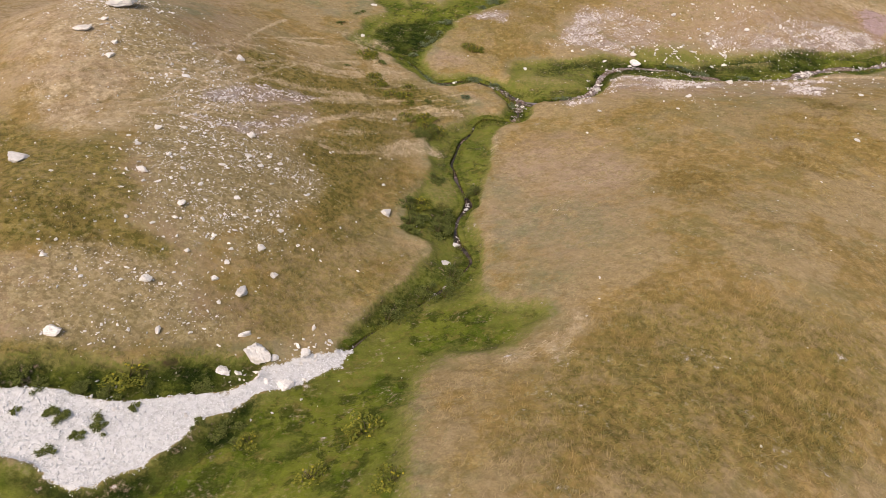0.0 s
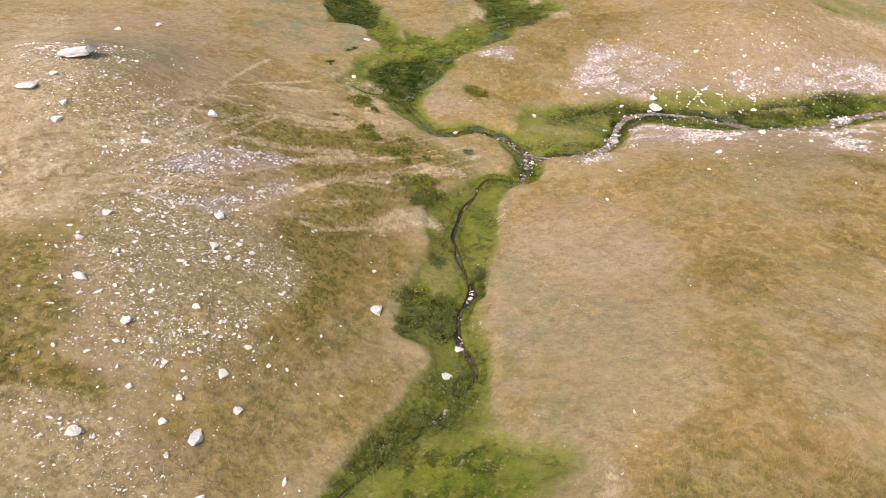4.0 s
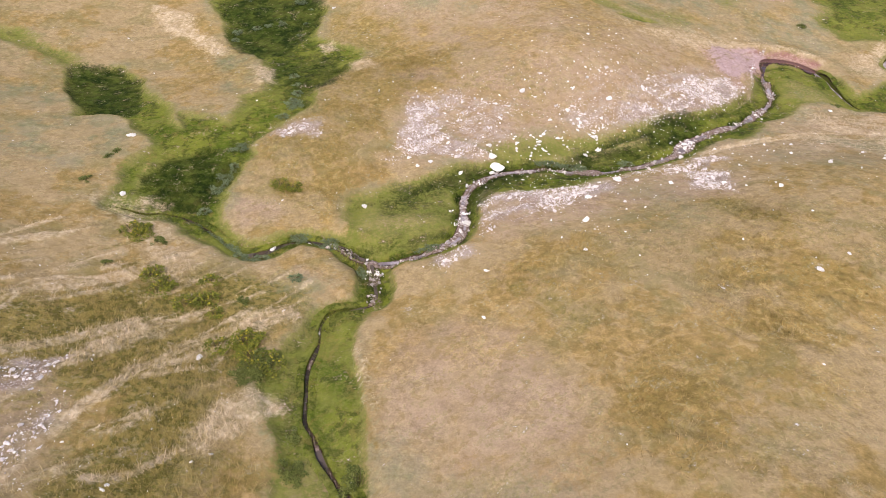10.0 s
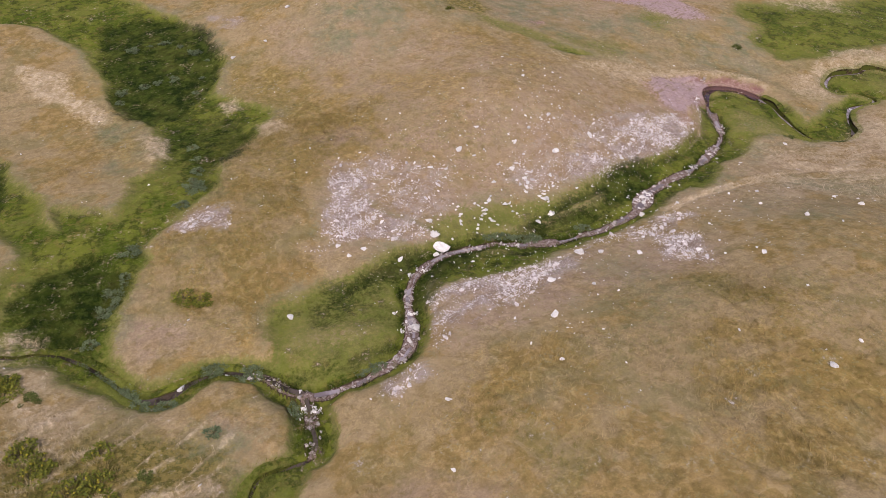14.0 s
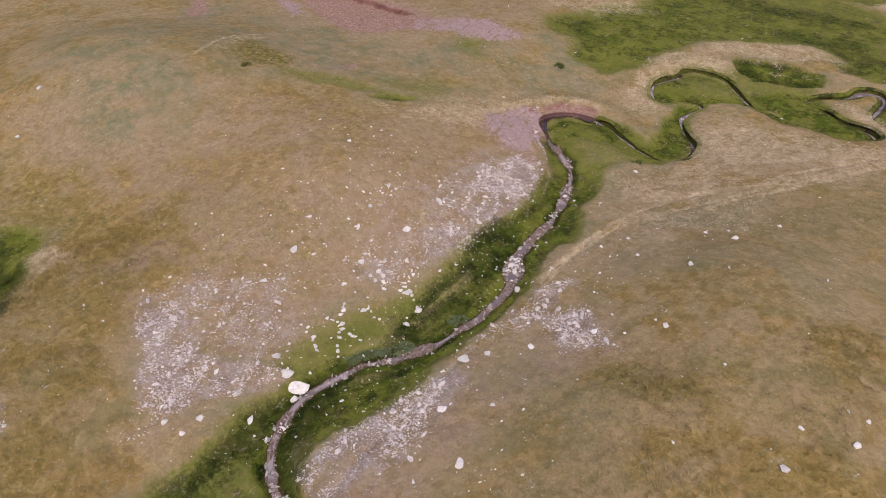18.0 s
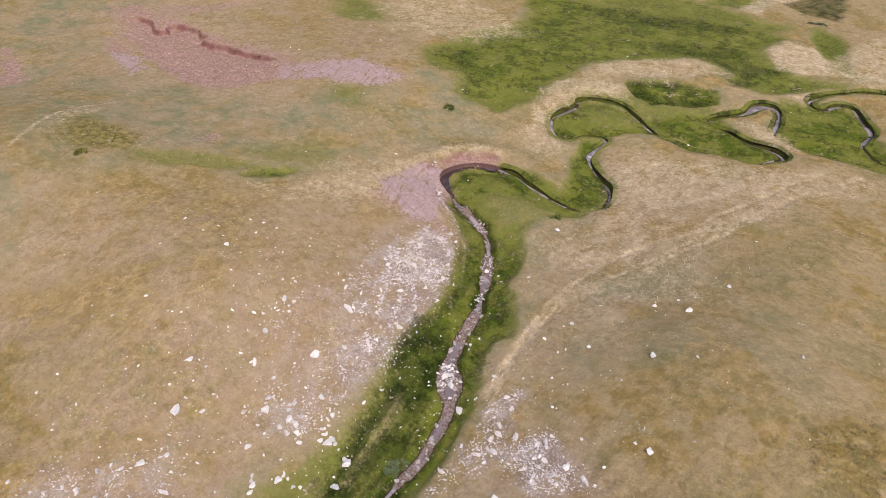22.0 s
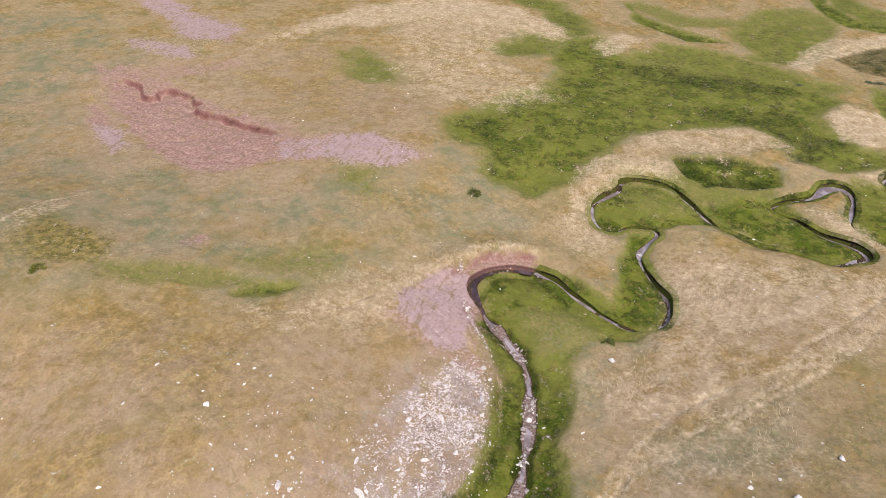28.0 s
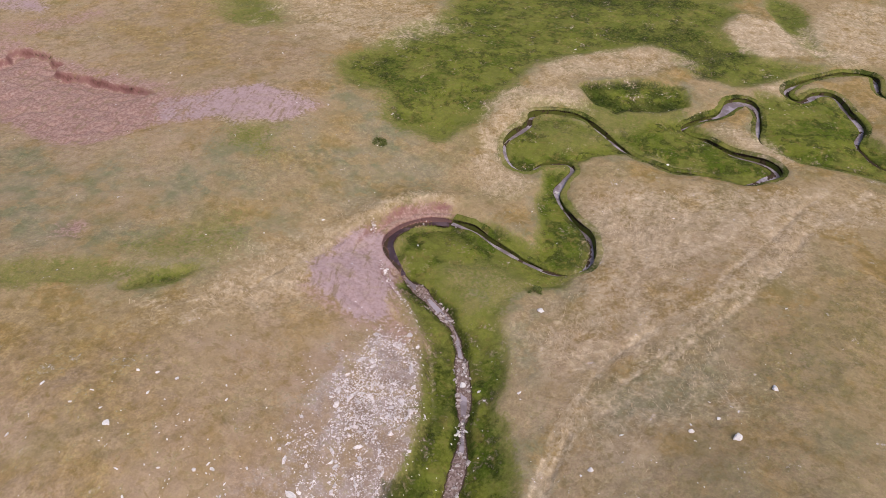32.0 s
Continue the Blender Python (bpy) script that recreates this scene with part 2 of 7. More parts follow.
BLUISH_SPOTS = [(2, 114.8), (3.6, 115.1), (5.1, 114.8), (6.5, 113.3), (7.8, 111.2), (8.6, 108.8), (7.6, 105.8), (6.4, 103.4), (3.5, 106.9), (2, 106.8), (0.1, 106.4),
    (-0.5, 104.7), (4.8, 107.2), (4.5, 91.2), (4.5, 89.2), (4.3, 86.6), (3.7, 84.6), (-3.4, 67.7), (-3, 66.5), (-2.2, 65.2), (-1.5, 64.5), (-0.8, 64.3), (1.8, 66.3),
    (3.7, 65.1), (3.8, 83.7), (2.6, 81.8), (-1.4, 78.2), (-2.1, 75.4), (-3.2, 73.3), (-4.4, 70.7), (-4.8, 69.6), (-3.7, 67.9), (-3.2, 66.8), (-2.7, 65.8), (-4.1, 68.2),
    (-3.6, 67), (-3.2, 66.3), (-2.3, 65.1), (1.7, 66.2), (1.2, 61.3), (112.5, 79), (118.8, 72.7), (119, 71.4), (3.7, 85.3), (3.7, 83.9), (-1.9, 76), (-3, 74.6), (-3.8, 67.5)] + [
    (22.8, 72.2), (23.4, 72.1), (23.9, 72), (24.4, 71.8), (24.8, 71.6), (25.3, 71.4), (25.7, 71.2), (26.2, 71), (30.1, 71), (30.6, 70.8), (1.9, 66.5), (1.5, 66.7), (2.2, 66.5), (3.4, 65.6), (3.9, 65.5), (5.9, 62.3), (5.7, 61.5), (9.7, 62.7), (10.4, 62.8), (11.1, 62.7)]

# ---- the lie of the land: grids, noise and masks ----
def spaced(*stops):
    """Grid lines from stop to stop: pairs of a place and the spacing after it."""
    return np.concatenate([np.linspace(a, b, int((b - a) / step), endpoint=False) for (a, step), (b, _) in zip(stops, stops[1:])] + [np.array([stops[-1][0]])])


fine_x = spaced((-40, 0.25), (-34, 0.165), (93, 0.32), (126, 0.6), (165, 0))
fine_y = spaced((8, 0.2), (15, 0.165), (93, 0.32), (150, 0.6), (190, 0))
X0, X1, Y0, Y1 = fine_x[0], fine_x[-1], fine_y[0], fine_y[-1]
GX, GY = np.meshgrid(fine_x, fine_y)


def hashed(ix, iy, seed):
    h = (ix.astype(np.int64) * 374761393 + iy.astype(np.int64) * 668265263 + seed * 974711) & 0x7FFFFFFF
    h = ((h ^ (h >> 13)) * 1274126177) & 0x7FFFFFFF
    return ((h ^ (h >> 16)) & 0xFFFF) / 65535.0


def value_noise(x, y, size, seed):
    u, v = np.asarray(x) / size, np.asarray(y) / size
    i, j = np.floor(u), np.floor(v)
    a, b = u - i, v - j
    a, b = a * a * (3 - 2 * a), b * b * (3 - 2 * b)
    low = hashed(i, j, seed) * (1 - a) + hashed(i + 1, j, seed) * a
    high = hashed(i, j + 1, seed) * (1 - a) + hashed(i + 1, j + 1, seed) * a
    return low * (1 - b) + high * b


def fbm(x, y, size, seed, octaves=3):
    total, amount, norm = 0.0, 1.0, 0.0
    for k in range(octaves):
        c, s = math.cos(0.7 * k), math.sin(0.7 * k)
        total = total + amount * value_noise(c * x - s * y, s * x + c * y, size / 2 ** k, seed + 17 * k)
        norm, amount = norm + amount, amount * 0.55
    return total / norm


def smooth(lo, hi, v):
    s = np.clip((v - lo) / (hi - lo), 0, 1)
    return s * s * (3 - 2 * s)


def hills(x, y):
    z = np.full(np.shape(x), -0.3)
    for cx, cy, s, a in HILLS_SOUTH + HILLS_NORTH:
        z = z + a * np.exp(-((x - cx) ** 2 + (y - cy) ** 2) / (2 * s * s))
    return z


def spline(points, step=0.12):
    """A smooth line through control points, as an array of places about step apart."""
    p = np.array([points[0], *points, points[-1]], float)
    out = []
    for k in range(1, len(p) - 2):
        n = max(2, int(np.linalg.norm(p[k + 1] - p[k]) / step))
        t = np.linspace(0, 1, n, endpoint=False)[:, None]
        a, b, c, d = p[k - 1], p[k], p[k + 1], p[k + 2]
        out.append(0.5 * (2 * b + (c - a) * t + (2 * a - 5 * b + 4 * c - d) * t ** 2 + (3 * b - a - 3 * c + d) * t ** 3))
    return np.concatenate(out + [p[-1:]])


def window(xlo, xhi, ylo, yhi):
    i0, i1 = np.searchsorted(fine_x, (xlo, xhi))
    j0, j1 = np.searchsorted(fine_y, (ylo, yhi))
    return slice(int(j0), int(j1)), slice(int(i0), int(i1))


def distance_to(path, reach):
    """For each grid place, the distance to the nearest place of a path (reach where it is farther), and that place's number."""
    dist = np.full(GX.shape, float(reach))
    which = np.zeros(GX.shape, int)
    for n, (px, py) in enumerate(path):
        w = window(px - reach, px + reach, py - reach, py + reach)
        d = np.hypot(GX[w] - px, GY[w] - py)
        near = d < dist[w]
        dist[w] = np.where(near, d, dist[w])
        which[w] = np.where(near, n, which[w])
    return dist, which


def inside(points, reach=3.0):
    """Signed distance to a polygon's edge over the grid, above 0 inside it."""
    p = np.array(points, float)
    w = window(p[:, 0].min() - reach, p[:, 0].max() + reach, p[:, 1].min() - reach, p[:, 1].max() + reach)
    x, y = GX[w], GY[w]
    dist, within = np.full(x.shape, 1e9), np.zeros(x.shape, bool)
    for (ax, ay), (bx, by) in zip(p, np.roll(p, -1, 0)):
        ux, uy = bx - ax, by - ay
        t = np.clip(((x - ax) * ux + (y - ay) * uy) / (ux * ux + uy * uy + 1e-9), 0, 1)
        dist = np.minimum(dist, np.hypot(x - ax - t * ux, y - ay - t * uy))
        cross = (ay > y) != (by > y)
        within ^= cross & (x < ux * (y - ay) / (uy if uy else 1e-9) + ax)
    return w, np.where(within, dist, -dist)


ragged = (fbm(GX, GY, 3.0, 5, 4) - 0.5) * 2
lobed = (fbm(GX, GY, 8.0, 45, 3) - 0.5) * 3
# The dark wet kind is rank growth plus bank shade painted into the ground.
MASK = {k: np.zeros(GX.shape) for k in ("green", "wet", "pale", "gravel", "earth", "olive", "bed", "sage", "gold", "bare", "stony")}
LIFT = np.zeros(GX.shape)


def zone(kind, soft, points, strength=1.0):
    """A patch of one kind of ground cover with a ragged edge, fading out more slowly far off; clear takes the damp green away."""
    cx, cy = np.mean(points, 0)
    far = 1 + 0.4 * smooth(62, 90, cx) + 0.4 * smooth(92, 115, cy)
    soft = (0.3 + 1.1 * soft) * far
    w, sd = inside(points, 3.0 + 2 * soft)
    edge = sd + ragged[w] * (0.25 + 0.6 * soft) + lobed[w] * soft * 0.6 + (0.3 if kind in ("green", "wet") else 0.1) * soft
    if kind == "clear":
        for k in ("green", "wet"):
            MASK[k][w] *= 1 - strength * smooth(-soft, soft, edge)
        return
    MASK[kind][w] = np.maximum(MASK[kind][w], strength * smooth(-soft, soft, edge))
    if kind == "green":
        MASK["sage"][w] = np.maximum(MASK["sage"][w], 0.95 * strength * smooth(-2.6, -0.1, sd + ragged[w] * 0.8))


def cover(soft, points, **levels):
    """A patch whose cover is set outright: every kind not named fades to nothing inside it."""
    w, sd = inside(points, 3.0 + 2 * soft)
    f = smooth(-1.4 * soft, 1.4 * soft, sd + ragged[w] * (0.35 + 0.7 * soft))
    for k in MASK:
        MASK[k][w] = MASK[k][w] * (1 - f) + levels.get(k, 0.0) * f
    MASK["sage"][w] = np.maximum(MASK["sage"][w], 0.8 * smooth(-1.6, -0.1, sd + ragged[w] * 0.6) * (1 - f))


def track(points, kind="pale", width=0.13):
    """A trodden rut: a shallow trench with bleached grass along it, worn more in some places than in others."""
    path = spline(points, 0.15)
    path = path + 0.5 * np.stack([fbm(path[:, 0], path[:, 1], 3.0, 83), fbm(path[:, 0], path[:, 1], 3.0, 84)], -1) - 0.25
    dist, _ = distance_to(path, 2.0)
    worn = smooth(0.3, 0.65, fbm(GX, GY, 3.0, 77))
    MASK[kind] = np.maximum(MASK[kind], (1 - smooth(0, width * 2.4, dist + ragged * 0.12)) * (0.72 + 0.28 * worn))
    LIFT[:] -= 0.1 * (1 - smooth(0.05, width * 1.8, dist)) * (0.3 + 0.7 * worn)


def terracettes(points):
    """Narrow cattle steps across a slope: strips of bleached grass between strips of rough heath."""
    w, sd = inside(points, 3.0)
    where = smooth(-1.5, 1.5, sd + ragged[w])
    x, y = GX[w], GY[w]
    bend = 1.6 * fbm(x, y, 9.0, 19, 2)
    along, across = 0.88 * x + 0.47 * y, -0.47 * x + 0.88 * y + bend
    strip = 0.6 * value_noise(along / 12, across, 0.5, 23) + 0.4 * value_noise(along / 8, across, 0.24, 24)
    MASK["pale"][w] = np.maximum(MASK["pale"][w], where * 0.75 * smooth(0.55, 0.75, strip))
    MASK["olive"][w] = np.maximum(MASK["olive"][w], where * 0.6 * smooth(0.45, 0.2, strip))
    LIFT[w] += where * 0.18 * (strip - 0.5)


def ridge(points, height, width):
    """A raised bank or lip of turf along a line."""
    dist, _ = distance_to(spline(points, 0.15), 3.2 * width)
    LIFT[:] += height * np.exp(-(dist / width) ** 2)


def scarp(points, drop, reach):
    """A torn edge: the land falls away on the right hand of a line and climbs back within a few metres."""
    path = spline(points, 0.15)
    path = path + 1.4 * np.stack([fbm(path[:, 0], path[:, 1], 1.6, 33), fbm(path[:, 0], path[:, 1], 1.6, 34)], -1) - 0.7
    dist, which = distance_to(path, 3 * reach)
    tangent = np.gradient(path, axis=0)
    side = tangent[which, 1] * (GX - path[which, 0]) - tangent[which, 0] * (GY - path[which, 1])
    s = np.where(side > 0, dist, -dist)
    ends = np.minimum(which, len(path) - 1 - which) * 0.15
    LIFT[:] -= drop * smooth(-0.1, 0.45, s) * np.exp(-np.maximum(s, 0) / reach) * smooth(0.2, 2.0, ends) * (dist < 3 * reach - 0.01)


# south meadow
zone("green", 0.9, [(-6, 24.1), (-4.6, 26.5), (-2.4, 28.3), (-0.6, 30.3), (1.7, 32.9), (3, 30.2), (5.3, 28.9), (3.8, 26.4), (0.8, 26.2), (-1.4, 24.1), (-2, 21.2), (-1.4,
    17.8), (-0.7, 15.1), (-0.2, 13.1), (-9.9, 14), (-12.3, 16), (-10.8, 18.7), (-9.6, 20.7), (-7.4, 22.7)])
# bed verge
zone("green", 0.4, [(-19.4, 20.6), (-17.4, 21.5), (-14, 22.4), (-10.5, 23.9), (-8.8, 25), (-9, 23.4), (-10.1, 22.4), (-12.4, 21.4), (-14.3, 20.6), (-15.8, 20.4), (-17.9,
    20.3), (-19.1, 19.9)])
# marsh
zone("green", 0.5, [(-9.7, 71.9), (-8.6, 76), (-6.9, 78.2), (-5, 80.6), (-2.2, 81.6), (-0.6, 85.1), (-1.2, 90), (-1.5, 98.6), (-1.7, 107.6), (-2.2, 115.3), (-6.4, 122.9),
    (-12.7, 125.1), (-13.1, 134.5), (0.8, 131), (6.9, 120.4), (10.3, 107.4), (8, 101.2), (12.3, 95.2), (9.9, 91.4), (6.5, 89), (5.1, 83.3), (1.7, 80.6), (-0.9, 78.2),
    (-2.3, 75.6), (-3.7, 72), (-4.5, 70.1), (-6.7, 70.6)])
# marsh arm
zone("green", 0.6, [(-17.2, 98.7), (-12.3, 99.8), (-9.9, 92.1), (-6.9, 83.8), (-4.4, 80.4), (-5.3, 77.3), (-9, 77.8), (-9.5, 72.5), (-5.7, 70), (-2.8, 65.5), (-4.8,
    68.5), (-9, 70.5), (-10.7, 72.5), (-9.8, 76.9), (-7.7, 80.1), (-10.6, 87.4), (-14.7, 88)])
# dark pool
zone("wet", 0.5, [(-0.4, 112.7), (4.4, 116), (8.6, 111.3), (9.9, 105.8), (6.7, 103.3), (4.9, 98.8), (1.9, 99.3), (-0.5, 102.7), (-1.3, 108.7)])
# dark marsh
zone("wet", 0.5, [(-6.9, 77.9), (-3.6, 78), (-2, 75.5), (-3.3, 72.5), (-4.8, 70.5), (-7.6, 72.2), (-8.6, 75.3)])
# dark tuft
zone("wet", 0.4, [(-16.8, 99.5), (-12.3, 99.8), (-10.2, 93), (-10.7, 87.7), (-14.3, 88.5), (-16.3, 94)])
# north bank
zone("green", 0.5, [(13.8, 71.9), (17.6, 71.9), (19.6, 71.7), (22.7, 71.8), (25.8, 71.6), (29.2, 72.2), (33.2, 73.2), (35.7, 75.2), (39.1, 75.6), (43.9, 76.5), (43,
    74.3), (40, 73.7), (34.8, 71.6), (30.9, 70.5), (27.6, 70.5), (23.9, 71.3), (19.5, 70.6), (16.3, 69.4)])
# north bank shade, painted in with the dark green
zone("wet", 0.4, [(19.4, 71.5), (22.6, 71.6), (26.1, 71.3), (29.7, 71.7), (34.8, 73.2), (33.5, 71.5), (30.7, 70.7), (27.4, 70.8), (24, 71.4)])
# south bank
zone("green", 0.4, [(17.1, 68.6), (19.7, 69.9), (22.4, 69.5), (26.4, 69.7), (29.7, 69.7), (33.2, 70.2), (34.9, 69.8), (38.1, 71.5), (42.6, 72.6), (45.4, 74.3), (51, 76),
    (54.3, 78.1), (51.6, 79.1), (42.9, 74.5), (36.4, 71.6), (31.8, 70.3), (28.1, 70), (23.9, 70.3), (21.1, 70.7), (16.7, 69)])
# point bar
zone("green", 0.7, [(54.7, 85.6), (57.6, 86.4), (60, 84.1), (59.4, 81.5), (58.8, 78.2), (58.7, 75), (57.2, 74.4), (56.1, 77.1), (52.8, 77.2), (50.7, 75.3), (46.5, 74.2),
    (44.1, 72.5), (41.4, 72.1), (40.3, 74), (45.8, 75.4), (50.8, 78.7), (53.4, 83.1)])
# left bank
zone("green", 0.3, [(52.4, 84.5), (51.2, 82), (49, 79.6), (45.5, 77.3), (42.7, 76.3), (39.5, 75.4), (40.3, 74), (42.7, 75), (46.2, 76.3), (50.5, 79.1), (52.9, 82.8)])
# loop two
zone("green", 0.35, [(69.6, 83.8), (71.5, 84.9), (75, 84.4), (77.4, 82.2), (77, 79), (75, 75.9), (73.1, 77.6), (71.4, 79.2), (70.7, 80.8), (68.7, 82.1)])
# loop neck
zone("green", 0.35, [(69.3, 80.7), (70, 79.3), (67.7, 79.1), (64.7, 77.1), (63.5, 74.9), (60.2, 74.4), (58.9, 75.9), (59.2, 79.3), (60.3, 82), (60.2, 80.2), (60.1, 77.6),
    (62.9, 77.9), (66.6, 79.7)])
# loop three
zone("green", 0.4, [(76.9, 77.5), (80.2, 75.5), (82.4, 72.9), (80.6, 69.8), (79.3, 65.9), (77.9, 64.8), (75.5, 66.6), (75.1, 71.7), (75, 75.4)])
# loop four
zone("green", 0.4, [(82.5, 66.4), (90.5, 68.1), (90.7, 66.4), (94, 63.8), (91.9, 60.7), (87.2, 59), (84, 55.8), (81.2, 57), (81, 61.9), (81.3, 64.9)])
# far creek
zone("green", 0.4, [(167.4, 92.2), (153.3, 86), (146.8, 79.5), (146.7, 71.8), (143.6, 71.4), (142.3, 80.2), (150.1, 86.9)])
# far runnel
zone("green", 0.3, [(129.6, 109.9), (123.6, 103.4), (121.8, 95.9), (122.1, 90.4), (118.8, 95.5), (121.9, 104.4)])
# valley green
zone("olive", 0.5, [(35.6, 105.2), (40, 101.2), (43.5, 97), (45, 94), (40.6, 96.8), (36.5, 102.5)], 0.5)
# slope green
zone("green", 0.5, [(41.5, 95.9), (43.4, 95.6), (45, 94.3), (43.8, 94.2)])
# pale crest
zone("pale", 0.7, [(43.5, 90), (50.6, 90), (56.9, 89.8), (60.7, 88.3), (62.5, 85), (61.6, 84.9), (60.1, 87.4), (56.3, 88.4), (52.3, 88.9), (45.8, 88.8)], 0.65)
# pale hill
zone("pale", 0.7, [(105, 136.8), (113.8, 129.3), (114.8, 120.5), (110, 110), (106.2, 108.7), (105.5, 116.4), (100.8, 126.8), (89.3, 133.3), (76.4, 135.3), (85.9, 138.5)],
    0.85)
# pale far
zone("pale", 0.4, [(118.2, 81.8), (127.5, 81.3), (140.4, 74.7), (150.1, 66.4), (145.4, 65.9), (135.3, 73.8), (125.4, 78.7), (118, 79.7)])
# pale isle
zone("pale", 0.4, [(106.4, 67.5), (118.8, 62.9), (121.3, 55.9), (105.8, 55.5), (100.7, 61.4), (101, 65.7)], 0.6)
# pale patch
zone("pale", 0.5, [(-5.3, 49), (-4, 50.7), (-1.9, 51.9), (-1.5, 50.7), (-3.2, 49.4)])
# pale marsh edge
zone("pale", 0.6, [(-9.4, 114.7), (-5.7, 111.4), (-2.5, 103.1), (-3.6, 101.7), (-7.9, 108.6)])
# pale wisps
zone("pale", 0.6, [(3.6, 24.1), (6.4, 24.6), (8.4, 27), (7.5, 28.7), (6.6, 26.3), (4.2, 25.1)], 0.6)
# red spot
zone("earth", 0.5, [(43.3, 103.4), (44.7, 103.5), (45, 102.4), (43.4, 102)])
# red edge
zone("earth", 0.6, [(44.2, 138.4), (44.4, 135.7), (40.2, 127.9), (39.1, 127.9)])
# scree bank
zone("gravel", 0.7, [(15.9, 67.2), (18.4, 67.6), (23.9, 67.4), (27.9, 68.1), (28.4, 66.9), (24, 65.1), (20.5, 64), (17.1, 63.8), (14.7, 61.9), (14.2, 63.1), (14.9,
    65.1)])
# scree foot
zone("gravel", 0.5, [(9.8, 60.2), (11.4, 61.5), (13.1, 61.2), (13.2, 59.9), (10.8, 59.4)])
# scree spot
zone("gravel", 0.6, [(33.4, 66.3), (35.6, 65.1), (33.5, 62), (31.6, 63.3)])
# scree knob
zone("gravel", 0.6, [(1.1, 78.8), (2.6, 80.7), (5.8, 79.9), (5, 78.3)])
# west low
zone("stony", 0.8, [(-22.9, 25.3), (-19.8, 27.8), (-16.8, 28.5), (-14.8, 27.6), (-11.6, 27.2), (-10.9, 25.6), (-13.3, 24.2), (-20.1, 22.2), (-21.4, 21.9)], 0.65)
# west mid
zone("stony", 1, [(-20.7, 43.6), (-16, 44.4), (-11.4, 44.9), (-8.9, 40.4), (-10.2, 35.8), (-12.1, 32.8), (-14.1, 30.1), (-16.5, 31.1), (-17.1, 36.4), (-20.4, 39.9)])
# west top
zone("stony", 1, [(-29.5, 56.6), (-26.8, 56.9), (-23.3, 58.5), (-22.6, 52.3), (-24.8, 49.3), (-25.9, 49)])
# west field
zone("stony", 1.2, [(-21.3, 42.6), (-16.2, 43), (-11.2, 45.1), (-10.2, 41.9), (-12.4, 35.9), (-12.6, 32.8), (-17.2, 34.1), (-20.1, 38.6)])
# heath
zone("olive", 1, [(-10.8, 47.1), (-6.6, 53.4), (-5.4, 49.6), (-6.1, 44.8), (-6.3, 38.4), (-7.4, 35.3), (-9.3, 39.6)], 0.9)
# west heath
zone("olive", 1.2, [(-32.5, 42.8), (-24.7, 39.6), (-20.1, 38.1), (-17.1, 32.9), (-18, 29), (-22, 26.7), (-23.8, 27.1)], 0.75)
# heath north
zone("olive", 0.8, [(33.7, 110.1), (38.4, 111.5), (39.3, 106.7), (36.7, 104.8), (33.6, 106.9)], 0.6)
# brook lawn
zone("sage", 1.2, [(2.9, 46.7), (6, 46.6), (7, 41.9), (6.2, 37.7), (7.9, 32.8), (2.4, 33.5), (2.4, 40.1)], 0.9)
# upland lawn
zone("sage", 2.5, [(27.8, 130.1), (32.1, 119), (30.1, 103.3), (24.9, 99.3), (19.7, 101.4), (16.2, 105), (25.6, 133.7)])
# east lawn
zone("sage", 1, [(50.4, 77.7), (53.6, 74.8), (49.8, 71.8), (45, 70), (41.9, 71), (45.3, 73.9)], 0.5)
# pasture lawn
zone("sage", 1.5, [(45.4, 69.4), (50.2, 65), (53.5, 59.2), (55.1, 54.1), (52.6, 53.7), (46.9, 60.6), (41.5, 64.7), (38, 66.2)], 0.4)
# slope lawn
zone("sage", 2, [(2.5, 39.8), (8.7, 44.7), (12.6, 34.6), (8.9, 32.3), (5.5, 30.2), (2.8, 32.7)], 0.6)
# hollow lawn
zone("sage", 0.8, [(18.6, 55.6), (20.9, 54.8), (19.4, 49.9), (17.6, 49.6), (17.6, 52.7)], 0.35)
# west lawn
zone("sage", 1.5, [(-40.4, 74.4), (-31, 70.7), (-23.2, 68.3), (-23, 57.7), (-28.3, 54.4)])
# knoll lawn
zone("sage", 1, [(-3.3, 62.1), (1.4, 63), (4.1, 59.3), (1, 58.6), (-2.6, 59.5)])
# south field
zone("gold", 1.5, [(-2.2, 23.2), (0.9, 24.8), (6.2, 23.6), (10.4, 31.9), (15, 31.6), (24, 28.6), (19, 17), (0.2, 14.5)], 0.6)
# west sward
zone("gold", 1, [(-13.7, 25.6), (-9, 30.2), (-3.1, 36), (-0.2, 37.4), (-1.4, 32.8), (-4.8, 27.5), (-8.6, 25.2)], 0.4)
# marsh rim
zone("gold", 1, [(-1.7, 77.9), (0.8, 74.4), (3, 71.9), (6.2, 72.6), (7.1, 69.9), (4.8, 66.3), (2.9, 67.1), (2.8, 70.3), (-0.6, 72.1), (-3.8, 70.5), (-2.4, 75)])
# marsh head
zone("gold", 1, [(11.6, 92), (15.5, 87.4), (13.7, 81.4), (9.1, 81.1), (6.4, 85.6)], 0.35)
# mid field
zone("gold", 1.5, [(10.5, 59.3), (16.8, 57.7), (14.5, 53.2), (18.1, 48.5), (26.5, 50.4), (33.8, 47.1), (25.8, 40.6), (3.9, 52.1), (6, 55.4)], 0.45)
# hill flank
zone("gold", 1, [(15.1, 102.2), (17.4, 96.3), (16, 86.1), (12.7, 81), (8.5, 82.7)], 0.6)
# east field
zone("gold", 1.5, [(29, 63.9), (33.9, 57.8), (34.7, 53.7), (43.7, 49.3), (34.9, 46.6), (25.6, 57.1), (26.4, 61.7)], 0.3)
